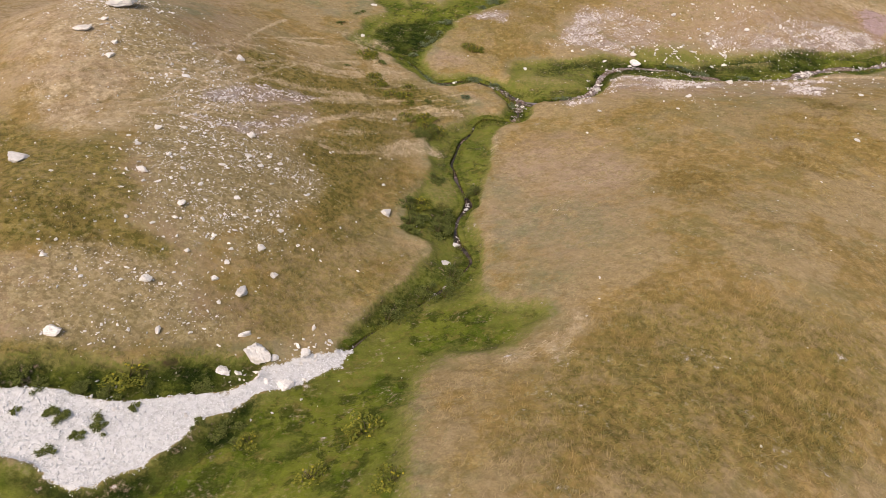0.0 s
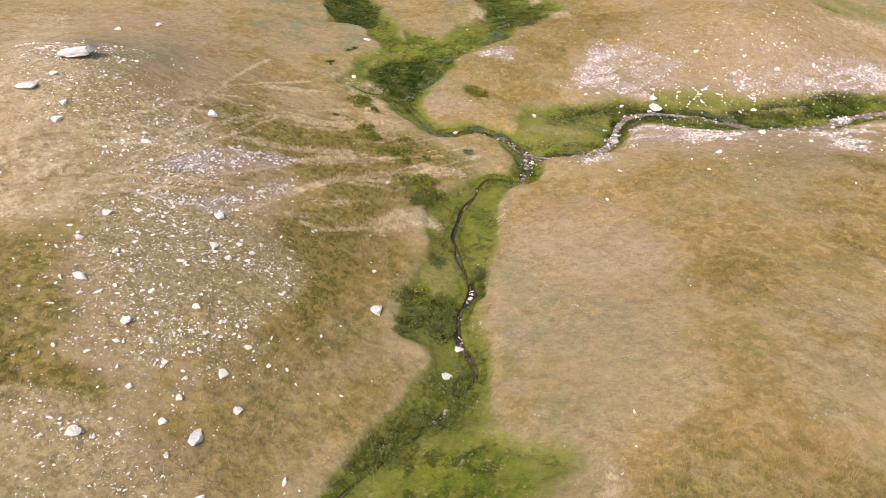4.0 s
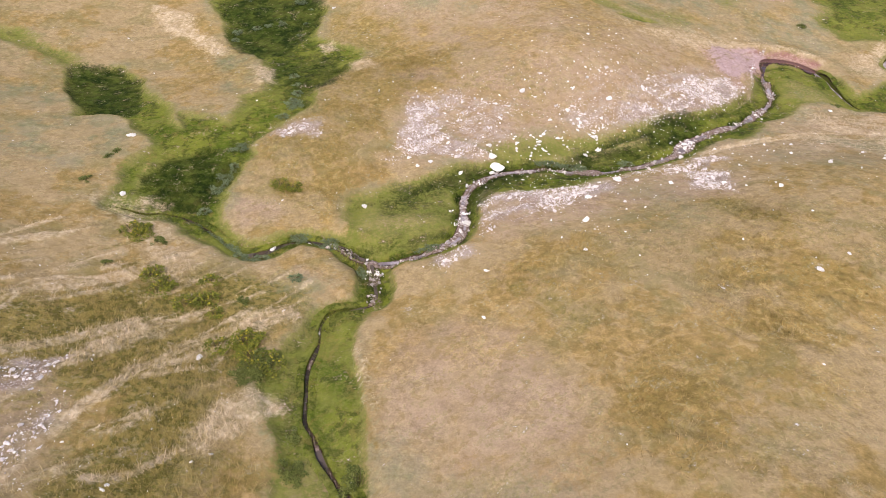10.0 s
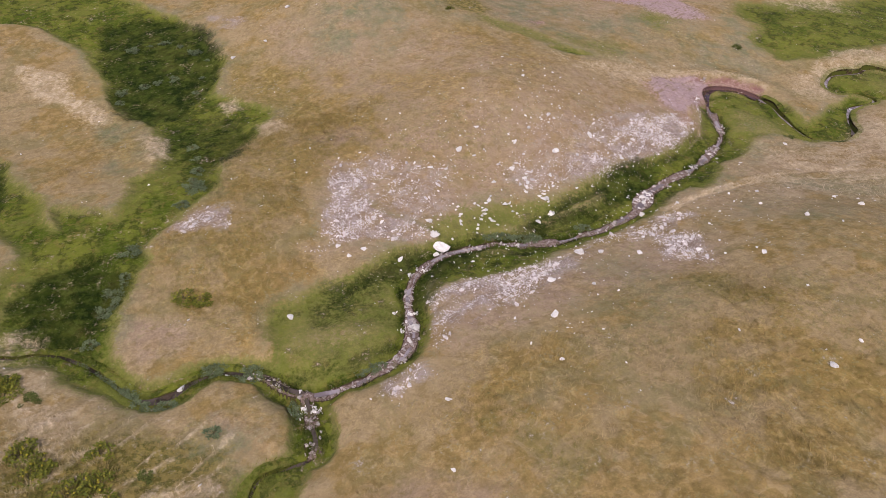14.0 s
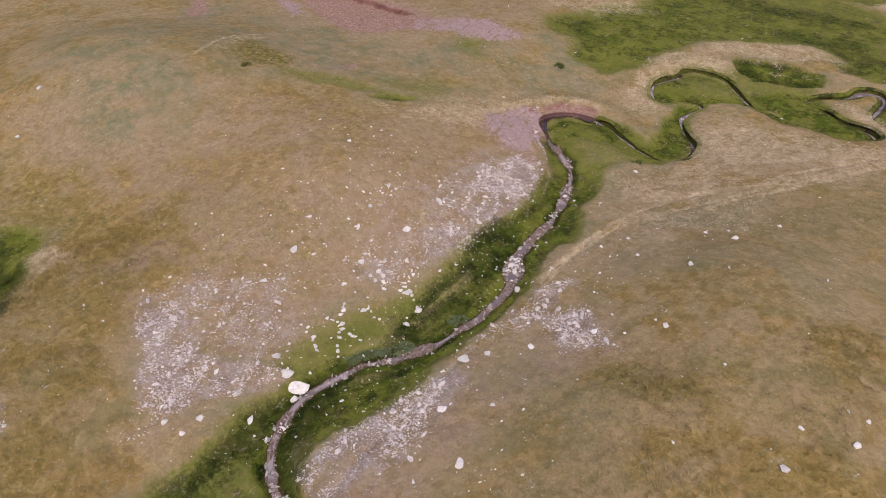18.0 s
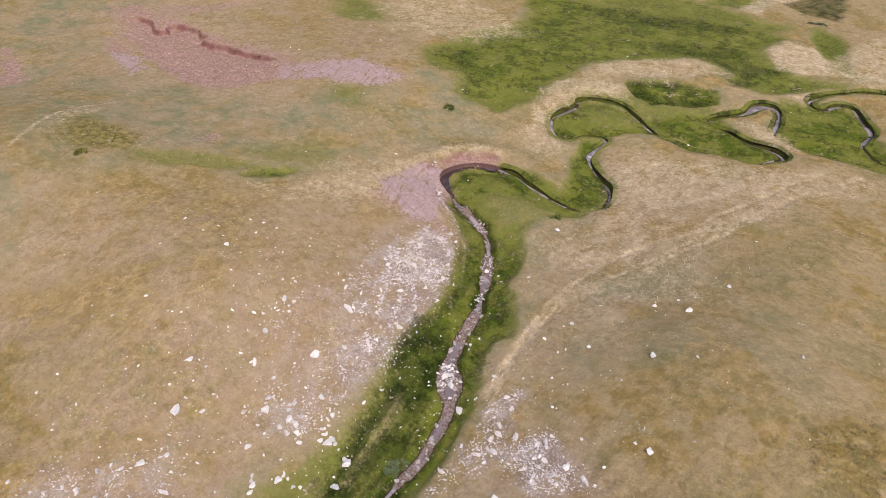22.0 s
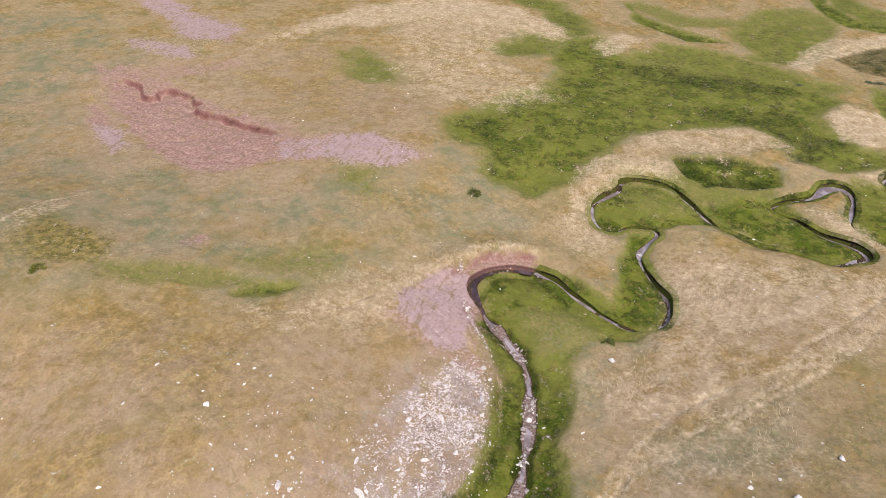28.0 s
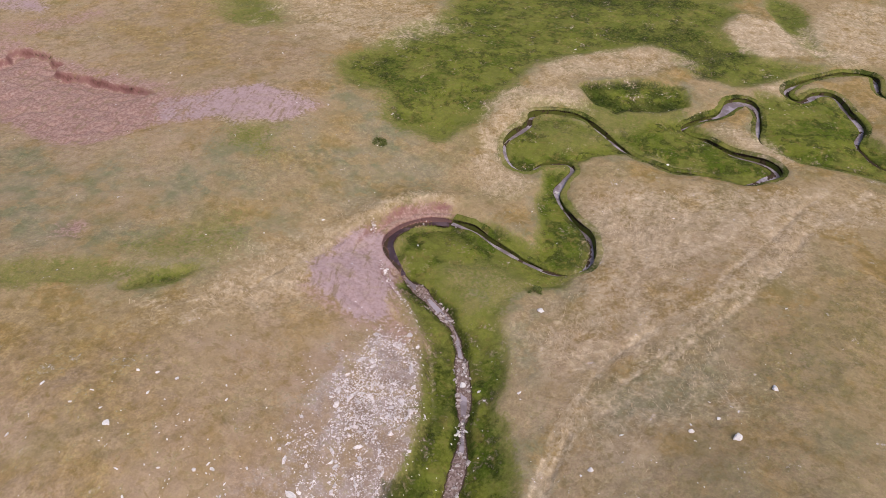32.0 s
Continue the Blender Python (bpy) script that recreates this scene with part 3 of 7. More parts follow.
# hill brow
zone("gold", 1.2, [(36.4, 95.1), (40.6, 94.9), (39.7, 88.6), (36, 85.1), (33.1, 87.4)], 0.3)
# hill back
zone("gold", 1.5, [(32, 104.8), (37.7, 99.4), (41.1, 93.1), (37.1, 89.6), (35.2, 85.9), (32.3, 88.7), (32.8, 94.4), (30.2, 101.4)], 0.6)
# north hill
zone("gold", 1.5, [(72.6, 127.8), (87.1, 127.1), (99, 121.4), (102.6, 107.5), (89.3, 101.3), (83.4, 105), (77.9, 113.4), (68.4, 116)], 0.5)
# brook sward
zone("gold", 1, [(-7.3, 52.8), (-2.2, 57.4), (-1.3, 43.3), (-4.4, 41.6), (-6.1, 44.8)], 0.5)
# thin hillside
zone("bare", 2, [(14.7, 87), (20.6, 87.8), (29.4, 85.4), (40.7, 85.1), (49.5, 83.5), (43.6, 76), (32.6, 73.4), (23.2, 73.5), (12.5, 71.1), (8.8, 72.8)])
# thin field
zone("bare", 2, [(2.9, 46.4), (9.4, 50.5), (12.5, 43.4), (11.1, 35.8), (6.8, 33), (4.3, 37.3)], 0.7)
# thin brow
zone("bare", 1.5, [(39.5, 88.8), (45.7, 89.5), (49.8, 86.3), (46.2, 82.6), (40.8, 81.5), (35.7, 82.1), (33.7, 83.8)], 0.6)
# thin bank
zone("bare", 1, [(16.3, 68.1), (24.2, 67.9), (31.5, 68), (37.2, 64.3), (33.2, 60.5), (26.2, 62.1), (18.5, 61.3), (13.3, 60.2)])
# thin knoll
zone("bare", 0.8, [(-3.3, 73), (1.1, 70.9), (0.9, 67.8), (-2.1, 67.8), (-3.5, 69.8)])
# thin wash
zone("bare", 1, [(2.5, 43.8), (4.6, 44.6), (4.1, 40.4), (2.9, 39.7)])
# north lawn
zone("sage", 2, [(62, 170.3), (72.3, 159.9), (67, 145.2), (54.3, 137.9), (44.8, 123.4), (49.1, 111), (57.4, 104.6), (60.7, 102.5), (64.5, 96.7), (61.5, 92.1), (56.5,
    91.6), (48.5, 95.4), (40.3, 100.4), (32.4, 105.7), (31.6, 109.3), (58, 174.4)])
# faint green
zone("green", 1.5, [(59.4, 103.2), (62, 102.3), (58.5, 99.8), (57, 102.2)], 0.45)
# faint patch
zone("green", 1.2, [(82.5, 124.2), (84.9, 123.2), (80.8, 114.6), (78.7, 114.1), (80, 119.6)], 0.6)
# faint slope
zone("green", 1.5, [(44.7, 98.5), (48.8, 96.9), (51.2, 95.9), (47.5, 94.4), (44.5, 96)], 0.35)
# gold streaks
zone("gold", 1, [(70, 130.7), (78.8, 126.8), (81, 121.4), (69.3, 112), (66, 113.6), (67.5, 122.9)], 0.6)
# gold strips
zone("gold", 1, [(54.3, 101.4), (60.2, 98.2), (65.9, 97.8), (69, 98.9), (66.4, 96.3), (59.8, 95.5), (55.1, 98.5)], 0.8)
# gold valley
zone("gold", 1, [(41.2, 125.7), (44.7, 121.4), (45.8, 111.3), (42.9, 111.1), (37.6, 117.2)], 0.8)
# bleached step
zone("pale", 1, [(35.8, 112.8), (38.5, 114), (41.5, 113.4), (38.7, 111.9), (35, 111.1)], 0.9)
# bare strip
zone("gravel", 0.05, [(-17.4, 50.5), (-16.3, 51.4), (-15, 52.7), (-12.4, 54.6), (-11, 55.1), (-12.4, 53.8), (-14.4, 51.6), (-15.9, 49.9), (-17, 49)])
# bare strip low
zone("gravel", 0.05, [(-15.7, 45.7), (-15.1, 46.5), (-13.9, 48.1), (-12.1, 49.6), (-10.6, 51.1), (-10.6, 50.6), (-11.9, 48.8), (-13.1, 46.9), (-14.1, 45.3), (-15.2,
    44.2)], 0.95)
# bleached tuft
zone("pale", 0.4, [(-5, 48.9), (-3.4, 50.3), (-1.7, 51.4), (-2.4, 49.8), (-4.2, 48.8)], 0.7)
# flank heath
zone("olive", 1.6, [(-18.2, 58.9), (-6.3, 63.5), (2.7, 60.2), (-1.2, 57), (-3.4, 54.9), (-4.6, 51), (-5.7, 48.3), (-5.9, 41.9), (-11.4, 41.6), (-12.3, 46.9), (-10.2,
    50.5), (-13.6, 53.7), (-16.7, 52.9)], 0.85)
# flank core
zone("olive", 1, [(-10.7, 52.3), (-5.9, 53.8), (-5.8, 50.9), (-7.4, 45.9), (-6.2, 43.5), (-8.7, 41.5), (-10.2, 44.3), (-9.8, 48)], 0.6)
# near heath
zone("olive", 1.2, [(-9.4, 64.1), (-5.9, 63.7), (-1.6, 62.8), (1.8, 61.1), (-1, 58.7), (-3, 54.7), (-8, 56.1)], 0.85)
# trodden band
zone("pale", 0.8, [(50.3, 70.8), (54.1, 69.5), (58.4, 67), (62.9, 64.3), (70, 62.7), (72.5, 61.4), (67.2, 61.7), (61.2, 63.7), (57.1, 66.7), (52.5, 68.7)], 0.6)
# bleached field
zone("pale", 1.5, [(69.3, 75.9), (71.8, 70.9), (75, 63.2), (77.9, 56.9), (73.6, 56.8), (68.4, 62.5), (64.4, 67.3), (61, 69), (60.9, 72.7), (64.3, 74.6)], 0.65)
# bleached brow
zone("pale", 0.8, [(40.6, 94.2), (45.8, 91.2), (51.1, 89.4), (52.5, 88.7), (45.8, 88.8), (41.7, 91.2)], 0.55)
# thin north
zone("bare", 1.5, [(13.4, 113.1), (27.7, 106.4), (36.5, 96.2), (38.4, 87.9), (30.1, 83.9), (20.5, 86.8), (14.5, 99.9)], 0.7)
# gully lawn
zone("sage", 1, [(-26.5, 95.5), (-18.3, 95.4), (-10.5, 85.9), (-9.4, 77.8), (-15.5, 77.7), (-22.5, 82.9)], 0.9)
# arm tail
zone("green", 0.8, [(-25.9, 108.5), (-22.3, 107.5), (-17.8, 103.8), (-16.1, 98.8), (-19.4, 102.9), (-23.8, 105.8)], 0.7)
# gold bank
zone("gold", 1, [(-1, 81.8), (1.9, 82.1), (5.8, 82.2), (8.7, 79.7), (6.5, 73.7), (2.5, 73.2), (-0.9, 75.6)], 0.8)
# south verge
zone("green", 0.4, [(15.5, 67.8), (18.5, 70.5), (21.4, 70.8), (24.4, 70.2), (28.1, 69.7), (31.4, 70), (33.4, 70.3), (30.8, 68.8), (26.8, 68.4), (23, 67.5), (19.9, 67.6),
    (17.2, 68.5)])
# south verge east
zone("green", 0.4, [(15.9, 67.2), (17.9, 69.7), (20, 70.8), (23.9, 70.1), (28.2, 69.8), (31.9, 70.3), (33.8, 70.5), (29.5, 69), (25.3, 68.2), (21.2, 67.8), (18.5, 67.9)])
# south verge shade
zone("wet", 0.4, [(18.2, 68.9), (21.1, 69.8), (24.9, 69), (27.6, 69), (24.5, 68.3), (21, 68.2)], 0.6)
# brow streaks
zone("gold", 1.2, [(32.8, 102.6), (37.5, 96.3), (43.2, 92.9), (47.6, 90.3), (42.5, 89.1), (37.3, 90.7), (33.7, 96)], 0.5)
# brow bleach
zone("pale", 0.8, [(41.9, 92.4), (46.4, 91.2), (50.6, 89.9), (52.7, 88.6), (47.9, 88.6), (42.5, 89.1)], 0.45)
# bed foot
zone("green", 0.5, [(-20.1, 17), (-17.9, 16.9), (-16.5, 16.7), (-14.6, 16), (-13.2, 16.7), (-11.4, 18.4), (-9.2, 14), (-18.4, 13.4)])
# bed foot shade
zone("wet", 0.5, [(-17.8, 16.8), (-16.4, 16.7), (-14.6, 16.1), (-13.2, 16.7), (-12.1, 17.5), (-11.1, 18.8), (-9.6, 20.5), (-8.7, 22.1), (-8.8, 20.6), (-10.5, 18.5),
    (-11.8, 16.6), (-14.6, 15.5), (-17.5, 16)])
# slope heath
zone("olive", 2, [(-33.9, 45.5), (-22.9, 47.6), (-10.4, 59.3), (-2.1, 57.5), (-1.6, 35.8), (-4.8, 27.9), (-9.4, 25), (-20.4, 20.7)], 0.25)
# scrape
zone("olive", 0.2, [(25.1, 82.1), (25.6, 81.7), (25.4, 81.2), (24.9, 81.6)], 0.9)
# scrape low
zone("olive", 0.2, [(24.8, 81.1), (25.4, 80.6), (25.2, 80.1), (24.6, 80.6)], 0.8)
# knoll foot
zone("wet", 0.6, [(-4.8, 69.2), (-1.7, 64.7), (1.6, 65.4), (3.3, 65.4), (5.4, 62.9), (3.3, 65.8), (-0.8, 65.2), (-3.2, 67.7)], 0.5)
# bank foot
zone("wet", 0.5, [(14.3, 71.3), (17.4, 71.6), (19.3, 71.3), (20.4, 70.8), (18.5, 70.6), (16.3, 69.4)], 0.9)
# thin flank
zone("bare", 1.5, [(30.2, 84), (34.2, 82.8), (37.6, 80.5), (38.5, 77.6), (34.8, 75.3), (29.5, 74.7), (25.5, 77), (26.6, 80.8)], 0.5)
# hollow strip
zone("green", 0.4, [(37.4, 103.9), (40.1, 101.9), (43.1, 97.5), (44.3, 94.3), (41.3, 96.9), (38, 100.5)], 0.4)
# hollow
zone("olive", 0.5, [(35.5, 111.3), (39.5, 111.3), (39, 106.1), (37.1, 104.3), (34.1, 106.7)], 0.8)
# tan tongue
zone("gold", 1, [(91.3, 110.5), (96.4, 108), (92.9, 103), (88.3, 101.1), (83.5, 103.6), (81.7, 106.8)], 0.6)
# tan pool
zone("pale", 0.5, [(108.9, 104.2), (113.9, 104.2), (114.4, 100.2), (108.4, 99.9), (106, 101.5)], 0.8)
# far meadow
zone("green", 0.8, [(126, 93.3), (137.7, 93), (147, 87.9), (141.1, 81.5), (123.9, 81.9), (119.6, 88)], 0.6)
# field heath
zone("olive", 2, [(3.3, 18.6), (6.5, 25.7), (12.8, 29), (23.2, 26.8), (19, 17), (3, 14.3)], 0.6)
# flank green
zone("olive", 1.2, [(-14.5, 38.4), (-9.5, 45.2), (-5.2, 43), (-4.9, 35.1), (-8, 29.9), (-11.7, 30.7)], 0.6)
# thin meander
zone("bare", 1.5, [(56.6, 72.8), (61, 74.3), (67.6, 76.6), (71, 74.4), (69.9, 70.6), (68.2, 67.9), (73.9, 62.8), (66.2, 61.7), (60.4, 65.9), (54.2, 68.8)], 0.6)
# thin upland
zone("bare", 1.5, [(-53.8, 78), (-27, 83.7), (-17.6, 58.2), (-23.1, 44.7), (-32, 42.5)], 0.7)
# west upper
zone("stony", 1, [(-37.3, 65.7), (-25.9, 57.9), (-17.4, 54.1), (-13.3, 46), (-17.5, 42.4), (-24.3, 47.9)], 0.8)
# bank depth: dark verge, its shade painted into the ground
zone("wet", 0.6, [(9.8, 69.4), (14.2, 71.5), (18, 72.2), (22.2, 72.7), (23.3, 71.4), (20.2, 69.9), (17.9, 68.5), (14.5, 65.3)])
# bank depth upper: painted shade and dark growth
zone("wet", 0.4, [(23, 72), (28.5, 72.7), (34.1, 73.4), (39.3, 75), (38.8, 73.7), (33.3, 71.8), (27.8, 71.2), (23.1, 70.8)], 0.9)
# bank depth east: dark green and bank shade painted together
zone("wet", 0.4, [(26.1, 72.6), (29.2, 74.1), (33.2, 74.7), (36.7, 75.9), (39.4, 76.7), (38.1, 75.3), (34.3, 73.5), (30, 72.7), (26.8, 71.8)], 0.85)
# marsh tussocks
zone("olive", 1, [(8.4, 100.6), (13.3, 98.6), (16.4, 93.9), (13.1, 87.8), (8.4, 84.7), (5.8, 83.7), (6.2, 91.2)], 0.35)
# rubble band
zone("gravel", 0.2, [(-19, 47.9), (-18.7, 49.3), (-17.2, 50.6), (-14.6, 53), (-12.1, 54.5), (-11.8, 53.5), (-14.3, 51.9), (-16.2, 49.2), (-18.1, 47.5)])
# rubble band low
zone("gravel", 0.2, [(-15.5, 45.3), (-13.3, 48.2), (-10.6, 51.2), (-11.8, 48.9), (-13.4, 46.4), (-15, 44.6)], 0.8)
# scree strip
zone("gravel", 0.5, [(36.4, 69), (37.6, 68), (35.1, 67), (32.5, 66.8), (29.1, 67.6), (26.4, 68.1), (24, 66.8), (22.1, 66.9), (25.6, 68.5), (31.1, 69)], 0.7)
# bleached path
zone("pale", 0.5, [(-3, 56.9), (-1.7, 58), (0.1, 58.2), (-0.1, 57.8), (-1.4, 57.4), (-2.7, 56.6)])
# bleached rim
zone("pale", 0.5, [(3.2, 55.1), (3.7, 54.1), (4.1, 52.9), (3.4, 50.8), (3.9, 49.5), (2.6, 50), (3.4, 52.7), (3.1, 53.9)], 0.7)
# bleached bank
zone("pale", 0.6, [(-5.2, 48.2), (-3.6, 50.2), (-1.9, 51.9), (-1.4, 51.1), (-3.2, 49.1), (-4.8, 47.9)])
# steps heath
zone("olive", 0.8, [(-15.5, 56.3), (-12.4, 59.7), (-6.7, 60.9), (-4.8, 59), (-9.5, 57.4), (-12.2, 55), (-14.8, 53.9)], 0.7)
# steps core
zone("olive", 0.6, [(-17.1, 46.3), (-15.8, 48.9), (-13.9, 50.5), (-13.4, 48.7), (-15.3, 46.4), (-16.5, 45.7)], 0.8)
# steps low
zone("olive", 0.8, [(-10.4, 49.9), (-8.8, 52.8), (-5.9, 54.4), (-4.9, 51.7), (-6.6, 47.9), (-9.1, 46.8)], 0.8)
# north thin
zone("bare", 2.5, [(53.1, 151.5), (80.2, 134.4), (79.1, 109.5), (66.3, 97.5), (50.5, 97.5), (32.4, 105.7), (35, 118)], 0.65)
# east thin
zone("bare", 2, [(41, 75.2), (54.1, 79.2), (61.3, 75.4), (57.7, 66.7), (60.4, 59.6), (47, 59.4), (41.1, 67), (34.6, 68.2)], 0.6)
# brook thin
zone("bare", 2, [(3.5, 52.6), (8.1, 53.7), (16.3, 49.8), (14.2, 38.3), (10.1, 32.5), (2.7, 33.5)], 0.5)
# brook damp
zone("sage", 1.5, [(1.8, 44.6), (3.8, 44.7), (4.3, 37.5), (4.7, 33.3), (1.9, 33.5), (1.5, 38.4)], 0.8)
# tussock bank
zone("olive", 1.2, [(9.9, 109.2), (17.4, 101.1), (17.3, 90.8), (13.8, 83.1), (9.9, 77.4), (6.2, 72), (2.1, 75.1)], 0.4)
# bleached west
zone("pale", 1, [(-53, 83.4), (-40.3, 81.3), (-25.5, 54.7), (-22.3, 40.6), (-26.9, 39.4)], 0.45)
# thin west
zone("bare", 1.2, [(-53, 83.4), (-40.3, 81.3), (-25.5, 54.7), (-22.3, 40.6), (-26.9, 39.4)], 0.8)
# pink steps
zone("bare", 1, [(-17.4, 32.9), (-16.1, 34.4), (-14.1, 32.4), (-13.7, 30.4), (-15.5, 29.9)], 0.9)
# bleached rise
zone("pale", 0.8, [(-12.2, 72.9), (-8.1, 73.1), (-4.8, 63.3), (-6.8, 61.8), (-9.4, 67.5)], 0.5)
# brow wisps
zone("pale", 1, [(47.5, 93.1), (51.8, 91.9), (56.1, 91.3), (59.2, 90.4), (57.5, 89.6), (52.1, 90.1), (46.9, 90.5)], 0.35)
# brown clumps
zone("olive", 0.8, [(36.9, 115.8), (40, 112.9), (39.8, 108.4), (36.9, 105.3), (33.4, 108.3)], 0.7)
# mauve patch
zone("bare", 1, [(43.2, 105.3), (45.8, 103.9), (45, 101.6), (42.5, 102.5)])
# tussock patch
zone("gold", 1, [(15.8, 60.7), (20.1, 59.5), (20.2, 53.6), (19.4, 50.3), (16.9, 52.7), (15.5, 56.4)], 0.9)
# tussock field
zone("gold", 1, [(30.5, 57.5), (33, 51.1), (33.8, 47.1), (29.9, 43.9), (24.5, 44.5), (22.5, 47.9), (25, 53.1)], 0.9)
# tussock east
zone("gold", 1, [(32.6, 60.1), (35, 58.2), (33.4, 53.9), (30.1, 53.4), (29, 56.6)], 0.7)
# tussock far
zone("gold", 1, [(41, 53.4), (44.2, 51.9), (41.7, 49), (37.6, 50.2)], 0.9)
# bleached bank
zone("pale", 0.5, [(10.1, 93.5), (12, 92.5), (12.4, 90.2), (10.3, 90.5)], 0.9)
# marsh island
zone("clear", 0.5, [(-5.8, 113.6), (-1.8, 110.9), (-1.4, 105.2), (0, 100.2), (1.9, 94.8), (1.5, 87.6), (-0.4, 87.2), (-2.8, 88.2), (-6, 90.6)], 0.9)
# island tussocks
zone("gold", 0.8, [(-5.8, 113.6), (-1.8, 110.9), (-1.4, 105.2), (0, 100.2), (1.9, 94.8), (1.5, 87.6), (-0.4, 87.2), (-2.8, 88.2), (-6, 90.6)], 0.9)
# island straw
zone("pale", 0.4, [(-4, 106), (-2.3, 104.7), (-1.9, 100.9), (-3.4, 100.8)], 0.9)
# island straw low
zone("pale", 0.4, [(0.7, 95.2), (2.1, 94.7), (2.5, 90.1), (1, 90.5)], 0.9)
# pond
zone("wet", 0.4, [(-0.5, 120.9), (5, 121.7), (9.2, 116.3), (10.6, 109), (9.5, 105.5), (7.1, 101.8), (4, 99.6), (0.5, 100.9), (-1.2, 104.1), (-1.3, 112.1)])
# pond foot
zone("wet", 0.5, [(3.9, 99), (9, 96.6), (10, 93.6), (8.7, 90.5), (5.9, 86.5), (4.4, 84.2), (2.7, 85.2), (2.4, 90.7)], 0.6)
# long grass
zone("gold", 1, [(10, 104.1), (15, 97.6), (15.1, 86.8), (10.8, 79.4), (5.9, 80.3), (6.2, 85.5), (10, 90.7)], 0.8)
# long grass shade
zone("olive", 0.8, [(10.4, 101.2), (14.9, 97.1), (14.2, 91.4), (10.9, 94.7)], 0.5)
# straw wisp
zone("pale", 0.3, [(8, 99.2), (9.6, 99.6), (10, 97.4), (8.4, 97.1)], 0.9)
# straw wisp low
zone("pale", 0.3, [(10.1, 92.7), (12.5, 92.5), (12.8, 90.7), (10.5, 90.8)], 0.9)
# bare stones
zone("gravel", 0.4, [(10.3, 117.6), (14.5, 113.7), (12.9, 111.6), (10.6, 114.3)], 0.8)
# bleached east
zone("pale", 1.5, [(50.4, 76.3), (58.2, 74.5), (68.9, 72.8), (52.7, 62.2), (45.7, 67)], 0.4)
# marsh mouth
zone("green", 0.5, [(-5.9, 85.1), (-2.1, 82.1), (-0.8, 77.2), (-2.5, 73.6), (-3.6, 70.2), (-3.4, 66.5), (-6.1, 67.8)])
# bed verge shade
zone("wet", 0.4, [(-19.4, 20.6), (-17.4, 21.5), (-14, 22.4), (-10.5, 23.9), (-8.8, 25), (-9, 23.4), (-10.1, 22.4), (-12.4, 21.4), (-14.3, 20.6), (-15.8, 20.4), (-17.9,
    20.3), (-19.1, 19.9)], 0.7)
# sward heath
zone("olive", 1.2, [(-13.6, 27.4), (-9.9, 33.1), (-5, 35.7), (-0.8, 36.4), (-2.5, 31.6), (-6.3, 27.1), (-9.9, 25.7)], 0.5)
# faded bank
zone("clear", 0.6, [(52.6, 76.9), (55.2, 76.4), (57.3, 75), (58, 71.9), (52, 70.9), (48.9, 74.2)], 0.75)
# pink shale
zone("bare", 0.8, [(-13.6, 27.4), (-11.2, 28.5), (-9.6, 27.7), (-10.5, 25.8), (-12.9, 25.6)], 0.8)
# straw hill
zone("pale", 1.2, [(105.1, 136.7), (111.9, 127.8), (112.5, 118.9), (105.9, 107.6), (105.2, 111.6), (100, 113.7), (92.8, 110.5), (91.9, 102.8), (87.9, 98.9), (82.9,
    101.6), (78, 106.8), (77.3, 112.8)], 0.55)
# marsh lawn
zone("sage", 1.2, [(74.2, 105.6), (74.8, 99), (68, 91.8), (64.7, 87.4), (60.3, 86.7), (55.5, 90.7)], 0.95)
# far sward
zone("green", 1, [(128.2, 93.2), (136.6, 88.4), (132.9, 81.1), (121.7, 79.8), (115.9, 86)], 0.7)
# dry inlet
zone("clear", 0.8, [(96.6, 114), (97.1, 105.9), (88.9, 99.1), (82.2, 101.2), (83.4, 106.4)], 0.9)
# east heath
zone("olive", 1.5, [(51.9, 67.7), (58, 63.2), (62.5, 57.9), (47.5, 56.9), (43.7, 64)], 0.25)
# meander verge
zone("wet", 0.4, [(53.1, 83.3), (50.1, 80), (46.7, 77.1), (42.4, 75.2), (38.9, 74.2), (38.3, 75), (42.4, 76.4), (46.6, 78.5), (49.9, 81.7)], 0.35)
# meander verge east
zone("wet", 0.4, [(51.2, 78.6), (48.3, 76.3), (44, 74.2), (39.8, 72.8), (40.4, 71.8), (44.6, 73.2), (48.9, 75.4), (51.7, 77.9)], 0.35)
# marsh side ripe
zone("gold", 1.2, [(9.9, 109.2), (17.4, 101.1), (17.3, 90.8), (13.8, 83.1), (9.9, 77.4), (6.2, 72), (2.1, 75.1)], 0.7)
# brook verge
cover(0.45, [(1.8, 57.9), (0.4, 55.4), (-1.5, 52.5), (-1.7, 49.5), (-1.5, 46.3), (-2.1, 44.1), (-2.9, 42), (-3.1, 39.4), (-2.6, 38.2), (-1, 37.9), (-0.3, 36.8), (-0.9,
    36), (-1.6, 34.4), (-2, 32.8), (1.9, 33.1), (2.4, 34.3), (2.5, 36.7), (2.1, 38.3), (1.8, 40.3), (2.2, 43), (2.7, 45.2), (2.8, 51.3), (3.2, 55.1), (4.8, 57.9), (6.2,
    58.2), (5.7, 59.5), (4.2, 58.8)], green=0.8)
# verge tail
cover(0.4, [(-0.4, 38), (-1.3, 34.2), (-2.7, 31.9), (-4.1, 29.4), (-5, 27.9), (-4.2, 27.9), (-2.5, 30), (-0.6, 31.4), (0.8, 31), (2.3, 32.3), (2.6, 35.6), (2.3, 38)],
    green=0.8, wet=0.4)
# verge lawn
cover(0.4, [(-1.4, 46), (0.5, 47.6), (0.9, 45.3), (0.2, 43.2), (-1.1, 42.7), (-1.6, 44.2)], green=0.45, sage=0.7)
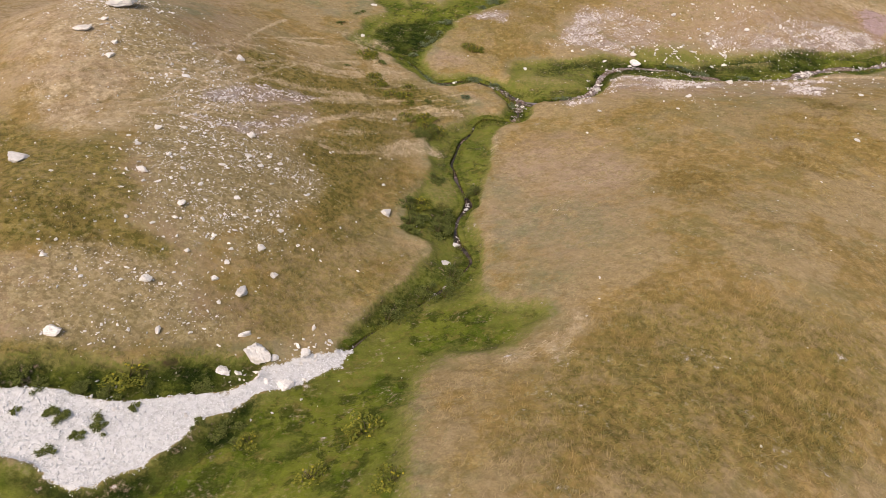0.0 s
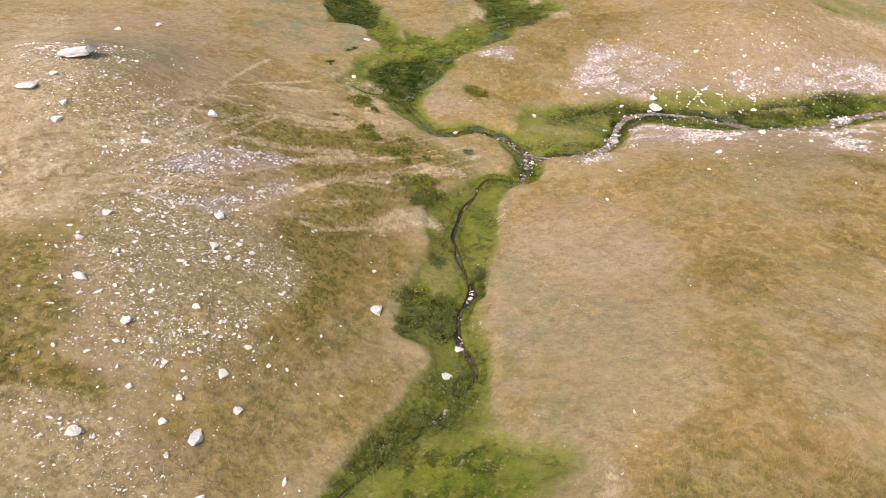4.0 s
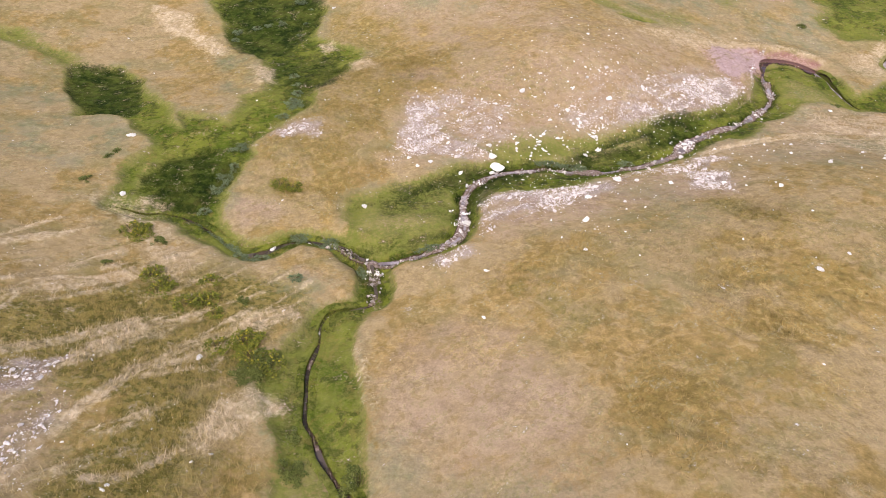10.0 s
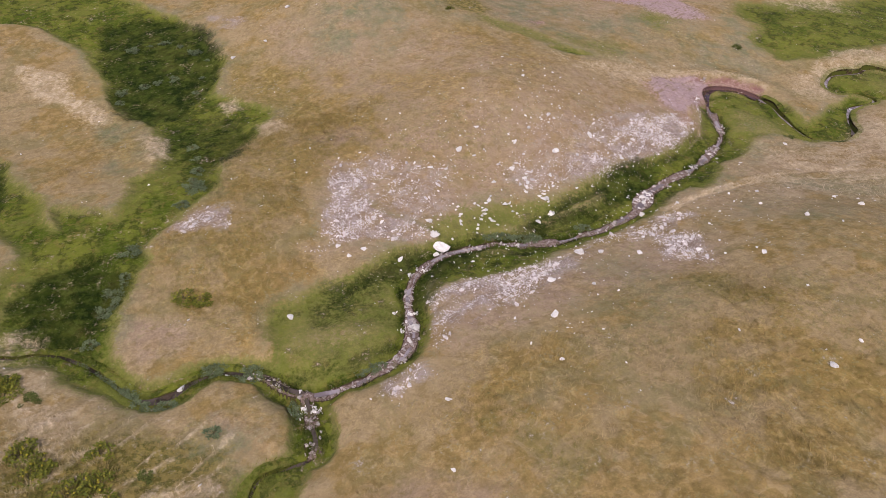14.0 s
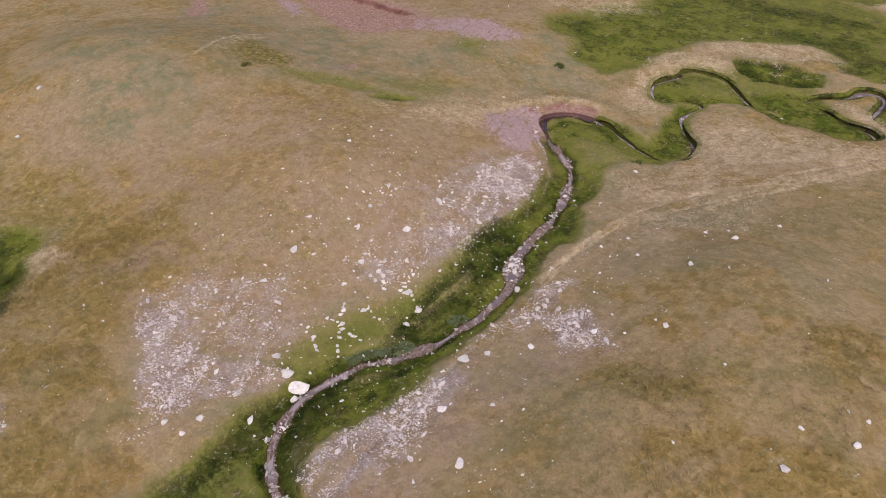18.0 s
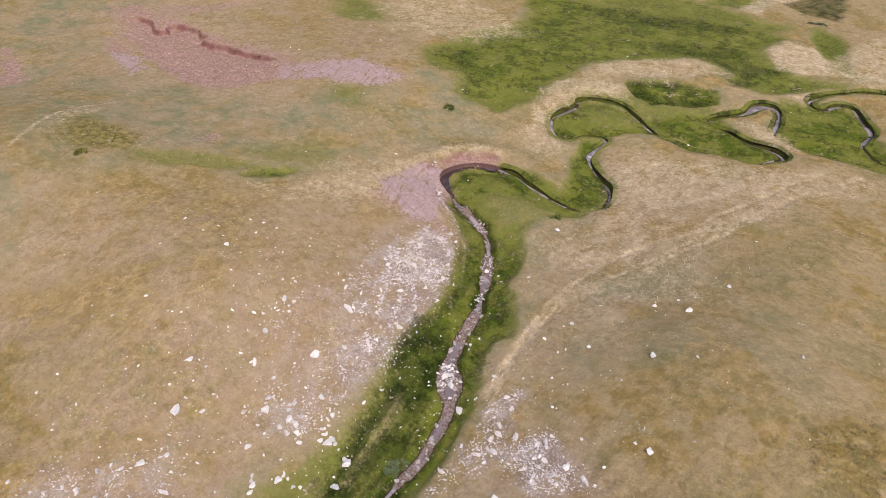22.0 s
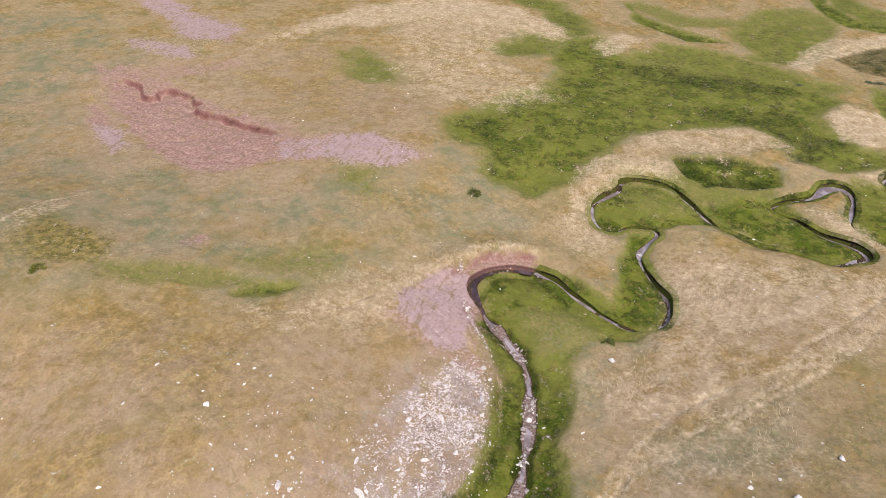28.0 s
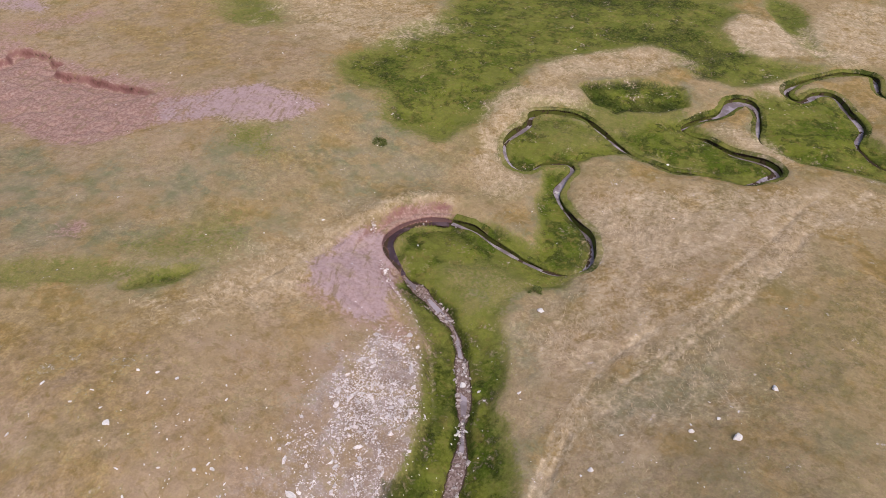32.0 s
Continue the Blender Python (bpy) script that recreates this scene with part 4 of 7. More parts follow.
# rush bed
zone("wet", 0.3, [(-0.8, 42.5), (0.5, 42.8), (0.9, 41.3), (0.6, 39.3), (-0.3, 38.8), (-0.8, 40.3)], 0.85)
# rush tail
zone("wet", 0.3, [(-0.6, 35), (-1.6, 33.4), (-2.9, 31), (-4.2, 29), (-3.7, 28.7), (-2.1, 30.8), (-0.3, 33.1), (0.7, 34.6), (1.1, 35.9)], 0.6)
# bank tuft
zone("wet", 0.3, [(1.9, 46.3), (2.8, 45.4), (2.8, 44.1), (2.2, 43.4), (2, 44.7)], 0.6)
# fork verge
cover(0.4, [(2.4, 58.2), (4.4, 58.6), (6.2, 58.6), (5.6, 57.7), (3.8, 55.7), (3.3, 54), (3.3, 51.8), (3.2, 49.5), (2.6, 46.2), (0.3, 47.5), (0.4, 51.9), (0.5, 53.6),
    (1.4, 55.7)], green=0.85)
# fork verge west
cover(0.4, [(1.6, 57.3), (-0, 55.9), (-1.8, 52.4), (-0.7, 50.9), (-1.5, 47.5), (0.3, 47.5), (0.3, 51.1), (0.4, 53.6), (1.2, 55.4)], green=0.75)
# hummock
zone("bare", 0.5, [(1, 63.5), (3, 62.3), (4.2, 60.1), (3.7, 58.7), (2, 58.9), (0.6, 60.7)], 0.9)
# terrace turf
cover(0.6, [(6.1, 69.6), (8.7, 70.6), (12.5, 71.6), (15.5, 72.4), (18.5, 72.3), (17.7, 71), (15.8, 69.4), (14.4, 67.5), (13.8, 65.2), (12.6, 63.4), (10.2, 62.5), (7.6,
    63), (5.9, 63.8), (4.6, 65), (5.5, 66.4)], green=0.68, sage=0.6)
# terrace glade
zone("sage", 0.8, [(7.2, 67.8), (10.3, 66.9), (12, 65.5), (10.7, 64.1), (7.7, 64.8), (6.1, 66.4)], 1.0)
# terrace gap
zone("clear", 0.6, [(7.6, 67.7), (10.5, 66.8), (11.7, 65.4), (10.5, 64.6), (7.7, 65), (6.5, 66.3)], 0.5)
# terrace tufts
zone("wet", 0.5, [(10.3, 70.2), (13.3, 71.1), (18.4, 72.3), (17.6, 71.2), (14.3, 69.9), (10.7, 68.3), (9.2, 69.1)], 0.55)
# terrace rim
zone("wet", 0.25, [(5.5, 64), (8.8, 63.1), (12.6, 63.5), (12.7, 64.2), (8.7, 63.9), (5.7, 64.6)], 0.6)
# scree west core
zone("gravel", 0.4, [(14.6, 82.3), (15.8, 83), (15.8, 80.4), (15.2, 77.8), (16.3, 75.6), (17.8, 74), (19.3, 72.5), (17, 72.9), (14.4, 74.4), (12.7, 75.2), (12, 76.9),
    (13.2, 79.5)])
# scree west thin
zone("gravel", 0.9, [(17, 83), (22.5, 80.2), (21.4, 75), (19.3, 73.1), (16.5, 74.9), (15.4, 78.4)], 0.5)
# scree west tail
zone("gravel", 0.7, [(9.9, 74.2), (11.9, 76), (12.8, 74.9), (12.3, 73.7), (10.2, 72.6)], 0.5)
# scree mid core
zone("gravel", 0.5, [(35.3, 78.4), (36.3, 77.1), (36.1, 75.5), (34.2, 74.9), (32.2, 75.6), (30.9, 77.7), (31.7, 78.4), (33.6, 77.7)])
# scree mid tail
zone("gravel", 0.7, [(28.6, 79.1), (30.2, 77), (29.9, 75.3), (27.8, 74.6), (26.8, 76), (26.9, 78.1)], 0.5)
# scree east core
zone("gravel", 0.4, [(44.8, 82.6), (47.7, 81.4), (45.6, 78), (43.4, 76.7), (39.4, 76.5), (37.8, 77.9), (37.1, 79.5), (41.2, 81.2)])
# scree thin
zone("gravel", 1.2, [(37.8, 82.6), (44.4, 83.5), (49.6, 80.4), (43.8, 76.5), (38.7, 75.7), (33.2, 74), (29.1, 76), (27.3, 79.4), (29.9, 82.3), (34.1, 82.7)], 0.4)
# red scar
zone("earth", 0.35, [(60.1, 138.3), (60.9, 136.1), (59.5, 131.4), (62.1, 131.7), (62.1, 129), (60.3, 123.6), (60.8, 120), (60.8, 115.4), (60.7, 111.8), (61.4, 109.6),
    (58, 109.3), (53.5, 109.4), (51.2, 110.7), (51.2, 114.2), (52, 119.9), (52.6, 124.3), (56.3, 131.7)])
# red finger
zone("earth", 0.4, [(54, 135.1), (54.3, 132.1), (52.1, 126.2), (50.6, 121.9), (48.6, 121.4), (49.7, 125.2), (52, 130.4)], 0.85)
# mauve apron
zone("earth", 0.4, [(60, 106.6), (63.3, 107.9), (66.3, 105.9), (65.6, 101.3), (63.9, 100.6), (60.1, 103.9)], 0.9)
# mauve tone
zone("stony", 0.4, [(59.4, 106.8), (63.6, 108.1), (66.5, 106.1), (65.9, 100.9), (63.6, 100.4), (59.8, 103.6)])
# mauve finger tone
zone("stony", 0.4, [(51.4, 128.4), (52.3, 126.5), (50.5, 121.6), (48.4, 121.1), (49.4, 124.9)])
# red upper
zone("earth", 0.6, [(58.9, 140.6), (65.2, 138.1), (73.2, 133.8), (72, 131.3), (64.7, 133), (59.2, 137.5)], 0.5)
# mauve gully
zone("earth", 0.6, [(81.9, 170.1), (82.2, 162.6), (79.3, 151.2), (79.9, 142.3), (76.2, 140.1), (72.6, 145), (76.2, 155.1), (78.4, 165.7)], 0.8)
# mauve gully low
zone("earth", 0.6, [(67.5, 150.2), (70.7, 144.7), (70.8, 138.9), (68.9, 137.4), (67.1, 141.8)], 0.7)
# mauve gully tone
zone("stony", 0.6, [(81.9, 170.1), (82.2, 162.6), (79.3, 151.2), (79.9, 142.3), (70.8, 138.9), (68.9, 137.4), (67.1, 141.8), (67.5, 150.2), (72.6, 145), (76.2, 155.1),
    (78.4, 165.7)])
# straw rim
zone("pale", 0.6, [(77.5, 88.3), (80.4, 85.7), (82.1, 82.7), (80.3, 81.1), (79.2, 80.2), (78.7, 82.8), (76.8, 85.2), (74.9, 85.7), (72.6, 85.4), (70.1, 85.3), (68,
    84.3), (67.5, 83.1), (67.3, 80.6), (64.1, 82.9), (66.4, 85.3), (69.9, 86.7), (75.7, 88.6)], 0.7)
# straw ridge
zone("pale", 0.9, [(80.8, 87.5), (84.8, 87.4), (89.1, 85), (95.1, 79.7), (94.9, 76.5), (93.1, 75), (88.6, 78), (84.5, 82.2), (81, 85.9)], 0.7)
# straw mound
zone("pale", 0.25, [(104.3, 74.3), (109.9, 73.4), (108.6, 69.5), (104, 66), (101.4, 65), (98.3, 69.1), (100.6, 72.3)], 0.85)
# straw lip
zone("pale", 0.3, [(92.1, 68.6), (95, 66.5), (91.1, 66.1), (90.5, 68)], 0.6)
# straw point
zone("pale", 0.3, [(82.3, 70.6), (82.9, 68.8), (83.8, 66.7), (82.1, 65.1), (79.4, 63.8), (78.9, 64.2), (80.2, 66.4), (81.5, 69.9)], 0.7)
# oxbow
zone("green", 0.25, [(82.6, 82.5), (86.2, 78.4), (87.8, 74.7), (84.9, 73.1), (82.7, 76.6), (80.6, 78.6), (80.4, 80.6)])
# oxbow rim
zone("wet", 0.2, [(82.5, 82.5), (83.7, 81.4), (82.4, 79.5), (81.5, 78.4), (80.8, 79.7), (80.6, 80.8)], 0.9)
# oxbow foot
zone("wet", 0.2, [(81.5, 79.2), (83.5, 76.9), (86, 74.2), (84.6, 73.1), (82.5, 76.6), (80.3, 78.6)], 0.8)
# oxbow back
zone("wet", 0.2, [(82.9, 82.2), (86.3, 78.4), (88.1, 74.5), (87.8, 74.4), (85.9, 78.2), (83, 81.7)], 0.8)
# oxbow east
zone("wet", 0.4, [(90.6, 74.9), (93.3, 73.4), (93.8, 71.8), (90.8, 72.2), (89, 74)], 0.5)
# swale
zone("sage", 0.6, [(79.3, 77.8), (83.1, 73.8), (88.6, 72.5), (91.9, 69.1), (90.2, 68.8), (87.1, 71.2), (82.8, 72.9), (78, 72.8), (78.1, 75.8)], 1.0)
# loop lawn
zone("sage", 0.6, [(74.6, 84.7), (77, 81.5), (76.9, 77.8), (75.8, 76.4), (72.2, 80.1), (72.5, 82.3)], 0.9)
# loop lawn gap
zone("clear", 0.6, [(74.6, 84.4), (76.7, 81.7), (76.9, 78.1), (74.5, 78.1), (72.8, 80.9)], 0.4)
# bar lawn
zone("sage", 0.8, [(55.1, 82.7), (56.7, 80), (57.1, 77.2), (55, 77), (52.4, 78.4), (53.1, 80.1)], 1.0)
# bar lawn gap
zone("clear", 0.8, [(55.1, 81.8), (56.4, 79.9), (56.9, 77.1), (54.7, 76.8), (52.2, 78.3), (53.2, 79.9)], 0.6)
# mauve fan
zone("earth", 0.4, [(50.4, 88.5), (53.3, 88.6), (56.5, 88.4), (59.1, 87.7), (61.2, 85.5), (61, 84.1), (60, 85.7), (58.2, 87), (56.5, 87.1), (54.7, 86.2), (53.7, 85),
    (51.9, 84.4), (49.2, 83.2), (48.6, 83.8), (49, 85.7), (49.2, 87.7)])
# mauve fan tone
zone("stony", 0.5, [(50.4, 88.5), (53.3, 88.6), (56.1, 88.4), (56.1, 87.4), (54.1, 86), (52.6, 84.7), (49.2, 83.2), (48.6, 83.8), (49, 85.7), (49.2, 87.7)])
# mauve fan skirt
zone("earth", 0.8, [(48.8, 87.8), (51.6, 85.4), (51.3, 83.6), (48.7, 80.6), (47.8, 81.4), (48.1, 83.9), (48.2, 86.1)], 0.55)
# thin patch
zone("bare", 0.8, [(6.3, 55.1), (10.4, 55), (14, 51.9), (14.4, 48.7), (14.3, 46.1), (13.3, 42.1), (7.6, 43.9), (3.8, 45.7), (3.9, 50.7)], 0.9)
# tussock belt
zone("gold", 0.8, [(17, 46.3), (19.6, 45.5), (21.8, 43.2), (19.4, 41.4), (18.8, 38.5), (15.7, 39.9), (15, 44.1)], 1.0)
# green belt
zone("olive", 0.9, [(15.4, 56.7), (16.5, 53.6), (17, 51.2), (17.8, 47.8), (15.4, 48.2), (14.6, 51.1), (14.1, 54.5)], 0.45)
# hill pale
zone("bare", 1.5, [(31.3, 94.5), (36.5, 93.2), (42.2, 90.5), (45.9, 85.1), (41.2, 81.2), (34, 79.9), (26.7, 88.2)], 0.7)
# flank straw
zone("pale", 1.0, [(39.8, 92.6), (44.6, 92.1), (50.1, 90.9), (53.7, 90.4), (55, 90.4), (54.9, 89.3), (51.3, 89.4), (45.8, 89.5), (40.7, 89.9)], 0.5)
# west brown
zone("olive", 0.8, [(-24.6, 31.7), (-21.1, 32.3), (-16.9, 30.5), (-14.2, 30.2), (-14.6, 28.7), (-17.5, 29), (-20.6, 27.2), (-21.9, 26.4), (-25.7, 26), (-29.5, 31.6)],
    0.9)
# west brown low
zone("olive", 0.5, [(-22.1, 21.4), (-17.7, 22.3), (-13.1, 23.7), (-9.8, 24.5), (-10.5, 23.8), (-15.3, 22.3), (-19.6, 21), (-21.6, 20.4)], 0.9)
# pink shingle
zone("bare", 0.8, [(-23.9, 25.2), (-18.6, 28), (-13.6, 28), (-10.6, 27), (-9.8, 25.7), (-13.2, 24), (-17.8, 22.6), (-22.2, 21.7)], 1.0)
# pink shingle stones
zone("stony", 0.8, [(-23.8, 24.8), (-18.4, 27.7), (-13.5, 27.8), (-10.7, 26.7), (-13.3, 24.2), (-17.9, 22.8), (-22.3, 22)], 0.6)
# grey knoll
zone("stony", 0.7, [(-20.6, 43.2), (-15.8, 46.5), (-10.7, 45.4), (-8.9, 39.6), (-9.8, 33.7), (-11.4, 31.1), (-14.6, 32.8), (-17.4, 35.9)], 0.6)
# pink scar
zone("bare", 0.5, [(-17.5, 32.7), (-16.4, 33.6), (-13.9, 30.8), (-12.6, 29.8), (-14, 29.5), (-16, 30.5)], 1.0)
# brook heath
zone("olive", 0.9, [(-10, 46.1), (-2.7, 52.5), (-1.8, 45.6), (-3.5, 36.6), (-7.5, 32.4), (-9.4, 35.1)], 0.5)
# straw bank
zone("pale", 0.8, [(-31.1, 46.8), (-23.2, 47.4), (-20.7, 41.4), (-24, 38.1), (-30, 42.6)], 0.55)
# rise heath
zone("olive", 0.6, [(-9, 52.9), (-6.4, 53.1), (-4.4, 51.6), (-5, 48.9), (-9.2, 49.1), (-9.9, 50.8)], 1.0)
# rise heath upper
zone("olive", 0.6, [(-12.4, 60.5), (-7.5, 61.1), (-5.2, 58.6), (-7.4, 57.1), (-10.4, 55.8), (-11.8, 55.8)], 0.9)
# straw sheaf
zone("pale", 0.3, [(-4.5, 48.8), (-3.4, 50.7), (-1.7, 51.5), (-1.2, 50.6), (-2.5, 49.1), (-3.8, 48.1)], 1.0)
# marsh core
zone("wet", 0.7, [(-8.5, 76.4), (-5.7, 78.2), (-3.4, 76), (-2.8, 72.7), (-4.1, 70.8), (-7, 72.9), (-8.8, 73.6)], 0.75)
# marsh arm core
zone("wet", 0.6, [(3.4, 95.1), (7.4, 96.4), (9.9, 91.3), (6.4, 86.2), (4, 86.7)], 0.7)
# pond core
zone("wet", 0.5, [(-0.6, 116.4), (5.3, 110.9), (10.1, 108.4), (8.8, 104.6), (5.4, 102.3), (0.4, 105.9)], 0.8)
# arm core
zone("wet", 0.5, [(-16.6, 100.4), (-13.2, 100), (-10.6, 95.7), (-11.7, 90.4), (-14.8, 91.2)], 0.8)
# bank seam: dark tufts with painted shade along the bank
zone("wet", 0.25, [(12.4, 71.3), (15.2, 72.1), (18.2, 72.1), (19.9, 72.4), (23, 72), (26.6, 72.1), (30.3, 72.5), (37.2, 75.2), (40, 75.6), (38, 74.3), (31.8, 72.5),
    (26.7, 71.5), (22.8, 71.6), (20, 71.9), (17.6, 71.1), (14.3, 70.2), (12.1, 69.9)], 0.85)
# south bank seam: dark tufts, shade put into their colour
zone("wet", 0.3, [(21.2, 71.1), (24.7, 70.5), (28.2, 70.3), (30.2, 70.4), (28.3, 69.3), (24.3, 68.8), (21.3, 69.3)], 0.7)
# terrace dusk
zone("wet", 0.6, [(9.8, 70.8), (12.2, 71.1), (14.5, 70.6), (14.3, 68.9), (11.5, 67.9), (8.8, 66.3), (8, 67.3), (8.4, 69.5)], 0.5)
# verge seam: dark tufts and painted shade
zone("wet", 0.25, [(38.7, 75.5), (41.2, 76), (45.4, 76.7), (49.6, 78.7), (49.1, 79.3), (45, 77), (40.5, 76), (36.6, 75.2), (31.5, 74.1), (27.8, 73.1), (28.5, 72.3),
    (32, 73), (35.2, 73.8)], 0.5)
# verge seam east: more painted shade among dark tufts
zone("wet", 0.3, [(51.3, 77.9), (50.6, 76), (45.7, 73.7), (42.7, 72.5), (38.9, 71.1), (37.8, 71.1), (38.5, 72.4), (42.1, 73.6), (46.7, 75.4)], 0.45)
# bar core
zone("wet", 0.5, [(59.5, 85.4), (60.2, 83.4), (59, 82.2), (57.8, 83.4)], 0.35)
# north marsh
zone("green", 0.8, [(97.7, 100.4), (112.8, 77.9), (110, 74), (103.6, 74.6), (100.2, 72.2), (98, 69), (99.6, 63.9), (98.1, 63.5), (91.1, 70.5), (91.6, 75), (95.2, 76.9),
    (95.5, 80.4), (90.2, 84.7), (84.5, 87.9), (79.2, 88.5), (78.7, 91.1)], 0.85)
# marsh west
zone("green", 0.9, [(74, 102.6), (79.3, 101.5), (84.3, 102.3), (89.2, 100.9), (96, 102.9), (106.6, 108), (111, 105.3), (105.8, 99.3), (82.1, 88), (78.4, 88.6), (73,
    89.1), (68.8, 90.1), (69.2, 94.5), (72.1, 97.2), (71.5, 100.1)], 0.9)
# marsh runnel
zone("green", 0.5, [(116.9, 70.8), (115, 68.6), (106.6, 65.2), (102.7, 63.1), (101.1, 64.5), (107.2, 67.6), (113.2, 70.5)], 0.8)
# marsh finger
zone("green", 0.6, [(97.2, 113.6), (105.4, 113.6), (106.6, 108), (100.5, 106.2), (96.7, 110.7)], 0.7)
# marsh outlier
zone("green", 0.5, [(85.4, 125.5), (83.1, 117.9), (79, 113.4), (80.7, 119.3)], 0.6)
# marsh head
zone("green", 0.6, [(107.3, 150.9), (115.2, 143), (125, 129.2), (123.2, 121.6), (118.7, 113.9), (111.7, 106.5), (109.3, 108.7), (117.7, 118.2), (119.1, 127.5), (110.3,
    141.3)], 0.75)
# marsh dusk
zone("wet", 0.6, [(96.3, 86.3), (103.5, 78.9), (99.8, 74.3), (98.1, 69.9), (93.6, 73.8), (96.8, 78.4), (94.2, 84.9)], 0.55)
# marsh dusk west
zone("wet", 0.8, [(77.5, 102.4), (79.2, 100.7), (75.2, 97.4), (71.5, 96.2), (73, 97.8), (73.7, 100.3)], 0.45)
# marsh rough
zone("gold", 0.8, [(88.3, 97.8), (94.7, 94.1), (85.2, 90.2), (78.1, 92.1), (74.7, 94.4), (80.2, 97.2)], 0.7)
# lawn east
zone("sage", 1.0, [(55.3, 79.1), (56.1, 75.5), (48.7, 71.2), (42.3, 69.9), (41.6, 72.2), (47.4, 74.6)], 0.8)
# lawn field
zone("sage", 1.0, [(49, 70.7), (52.9, 67.8), (58.1, 64.7), (52.6, 63.4), (48.4, 65.3), (45.7, 68.6)], 0.8)
# field brown
zone("olive", 0.8, [(49.1, 71.4), (51.6, 70.3), (55.4, 67.6), (59, 64.9), (54.8, 65.2), (51.1, 67.6), (48.1, 69.7)], 0.5)
# field brown east
zone("olive", 0.8, [(54.3, 63.7), (59.4, 61.5), (67.2, 56.7), (55, 56.5), (51.9, 60.7), (51.8, 63.3)], 0.4)
# straw tread
zone("pale", 0.4, [(52.8, 73.3), (54.3, 70.5), (53.4, 69.2), (51.4, 70.2), (50.9, 72.4)], 0.7)
# straw tuft
zone("pale", 0.3, [(66.1, 69.9), (67.8, 67.6), (65.9, 65.9), (64, 66.8), (64.6, 69.1)], 0.8)
# straw slope
zone("pale", 0.5, [(67.6, 76.1), (70.6, 70.6), (70.9, 67.4), (67.7, 69.9), (66.1, 74.3)], 0.6)
# hill dull
zone("olive", 1.2, [(21.1, 95.6), (25.3, 87.4), (28.8, 82.4), (24.4, 76.5), (16.3, 85.8)], 0.3)
# pasture dull
zone("olive", 1.2, [(26.3, 63.2), (35.9, 57.8), (44.9, 52.9), (32.5, 46.2), (18.7, 56.6)], 0.28)
# field dull
zone("olive", 1.5, [(6.9, 43.4), (17.2, 47.2), (28.3, 48.3), (18.9, 31.1), (4.5, 32.1)], 0.25)
# far creek strip
zone("green", 0.6, [(162.2, 91.8), (157.8, 86.1), (151, 83.7), (146.5, 77.9), (147.1, 73.4), (153.8, 74.4), (155.2, 79.5), (161.3, 85.1), (169, 90.6)], 0.7)
# far strip
zone("green", 0.6, [(128.1, 109.2), (124.1, 99.3), (129.8, 91.3), (134.1, 91.8), (129.5, 100.6), (131.5, 108.8)], 0.5)
# far green
zone("green", 0.8, [(105.6, 99.2), (114.2, 96.8), (117.5, 88.8), (114.9, 79.6), (115, 74.4), (108.3, 76.5), (101.7, 86.7), (100.4, 96.7)], 0.7)
# far dusk
zone("wet", 0.6, [(103.7, 98.4), (109, 89.4), (111.6, 79.9), (109.3, 76.7), (105.2, 84.6), (102.1, 93.9)], 0.6)
# far pool
zone("wet", 0.3, [(130.8, 77.8), (138, 71.9), (121.9, 69.4), (122.4, 74.6), (124.9, 77.9)], 0.7)
# straw far
zone("pale", 0.4, [(125.2, 82.1), (132.6, 81.1), (144.8, 73), (140.6, 72.4), (131.9, 78), (120, 80.2)], 0.7)
# bank wash
zone("green", 0.7, [(16.4, 73), (19.7, 74.3), (23.2, 75.2), (26.6, 74.9), (30.4, 74.7), (36.2, 75.6), (37.2, 75.2), (32, 72.7), (27.4, 71.9), (22.9, 71.9), (19.9,
    72.3)], 0.62)
# bank wash low
zone("wet", 0.5, [(12.5, 71.3), (15.2, 72.1), (17.8, 72.1), (18, 71.1), (15.7, 69.6), (14.1, 68.1), (13.3, 69.6), (11, 68.9), (9.6, 68.5), (10.1, 69.9)], 0.75)
# swale green
zone("green", 0.8, [(77.6, 85.2), (80.8, 81.1), (83.5, 77.4), (87, 74), (83.3, 73.3), (76.9, 75), (77.9, 78.9), (78.4, 82.8)], 0.55)
# slope dull
zone("olive", 1.2, [(-0.1, 85.3), (6.8, 78.7), (8.3, 73.3), (6.1, 66.8), (-1.9, 71.8)], 0.35)
# bank tan
zone("bare", 1.0, [(19.4, 118.4), (31.3, 105.5), (36.8, 95.9), (26.9, 92.2), (18.2, 103.3)], 0.6)
# pasture green
zone("sage", 1.2, [(26.4, 67), (31, 66), (32.4, 60.6), (29.4, 56.8), (24.4, 58.2), (22.9, 61.7)], 0.55)
# pasture green east
zone("sage", 1.2, [(49.9, 74), (56.1, 59.4), (45, 54), (38.8, 59.9), (41.5, 66.9)], 0.6)
# west pink
zone("bare", 0.8, [(-20.8, 38.5), (-18, 37.4), (-14.8, 33.1), (-14.9, 30.6), (-17.3, 29.9), (-20.7, 36.7)], 0.8)
# scree west foot
cover(0.35, [(12.6, 78.5), (14.6, 78.3), (16.8, 75.5), (18.9, 73.4), (19.1, 72.5), (16.9, 72.5), (14.5, 73.8), (11.8, 74), (10.8, 75.6)], gravel=0.95, green=0.0,
    bare=0.8)
# scree west rim
zone("gravel", 0.35, [(14.5, 82.9), (15.9, 83), (15.7, 80), (14.4, 77.5), (12.9, 78.3), (13, 80.8)], 0.95)
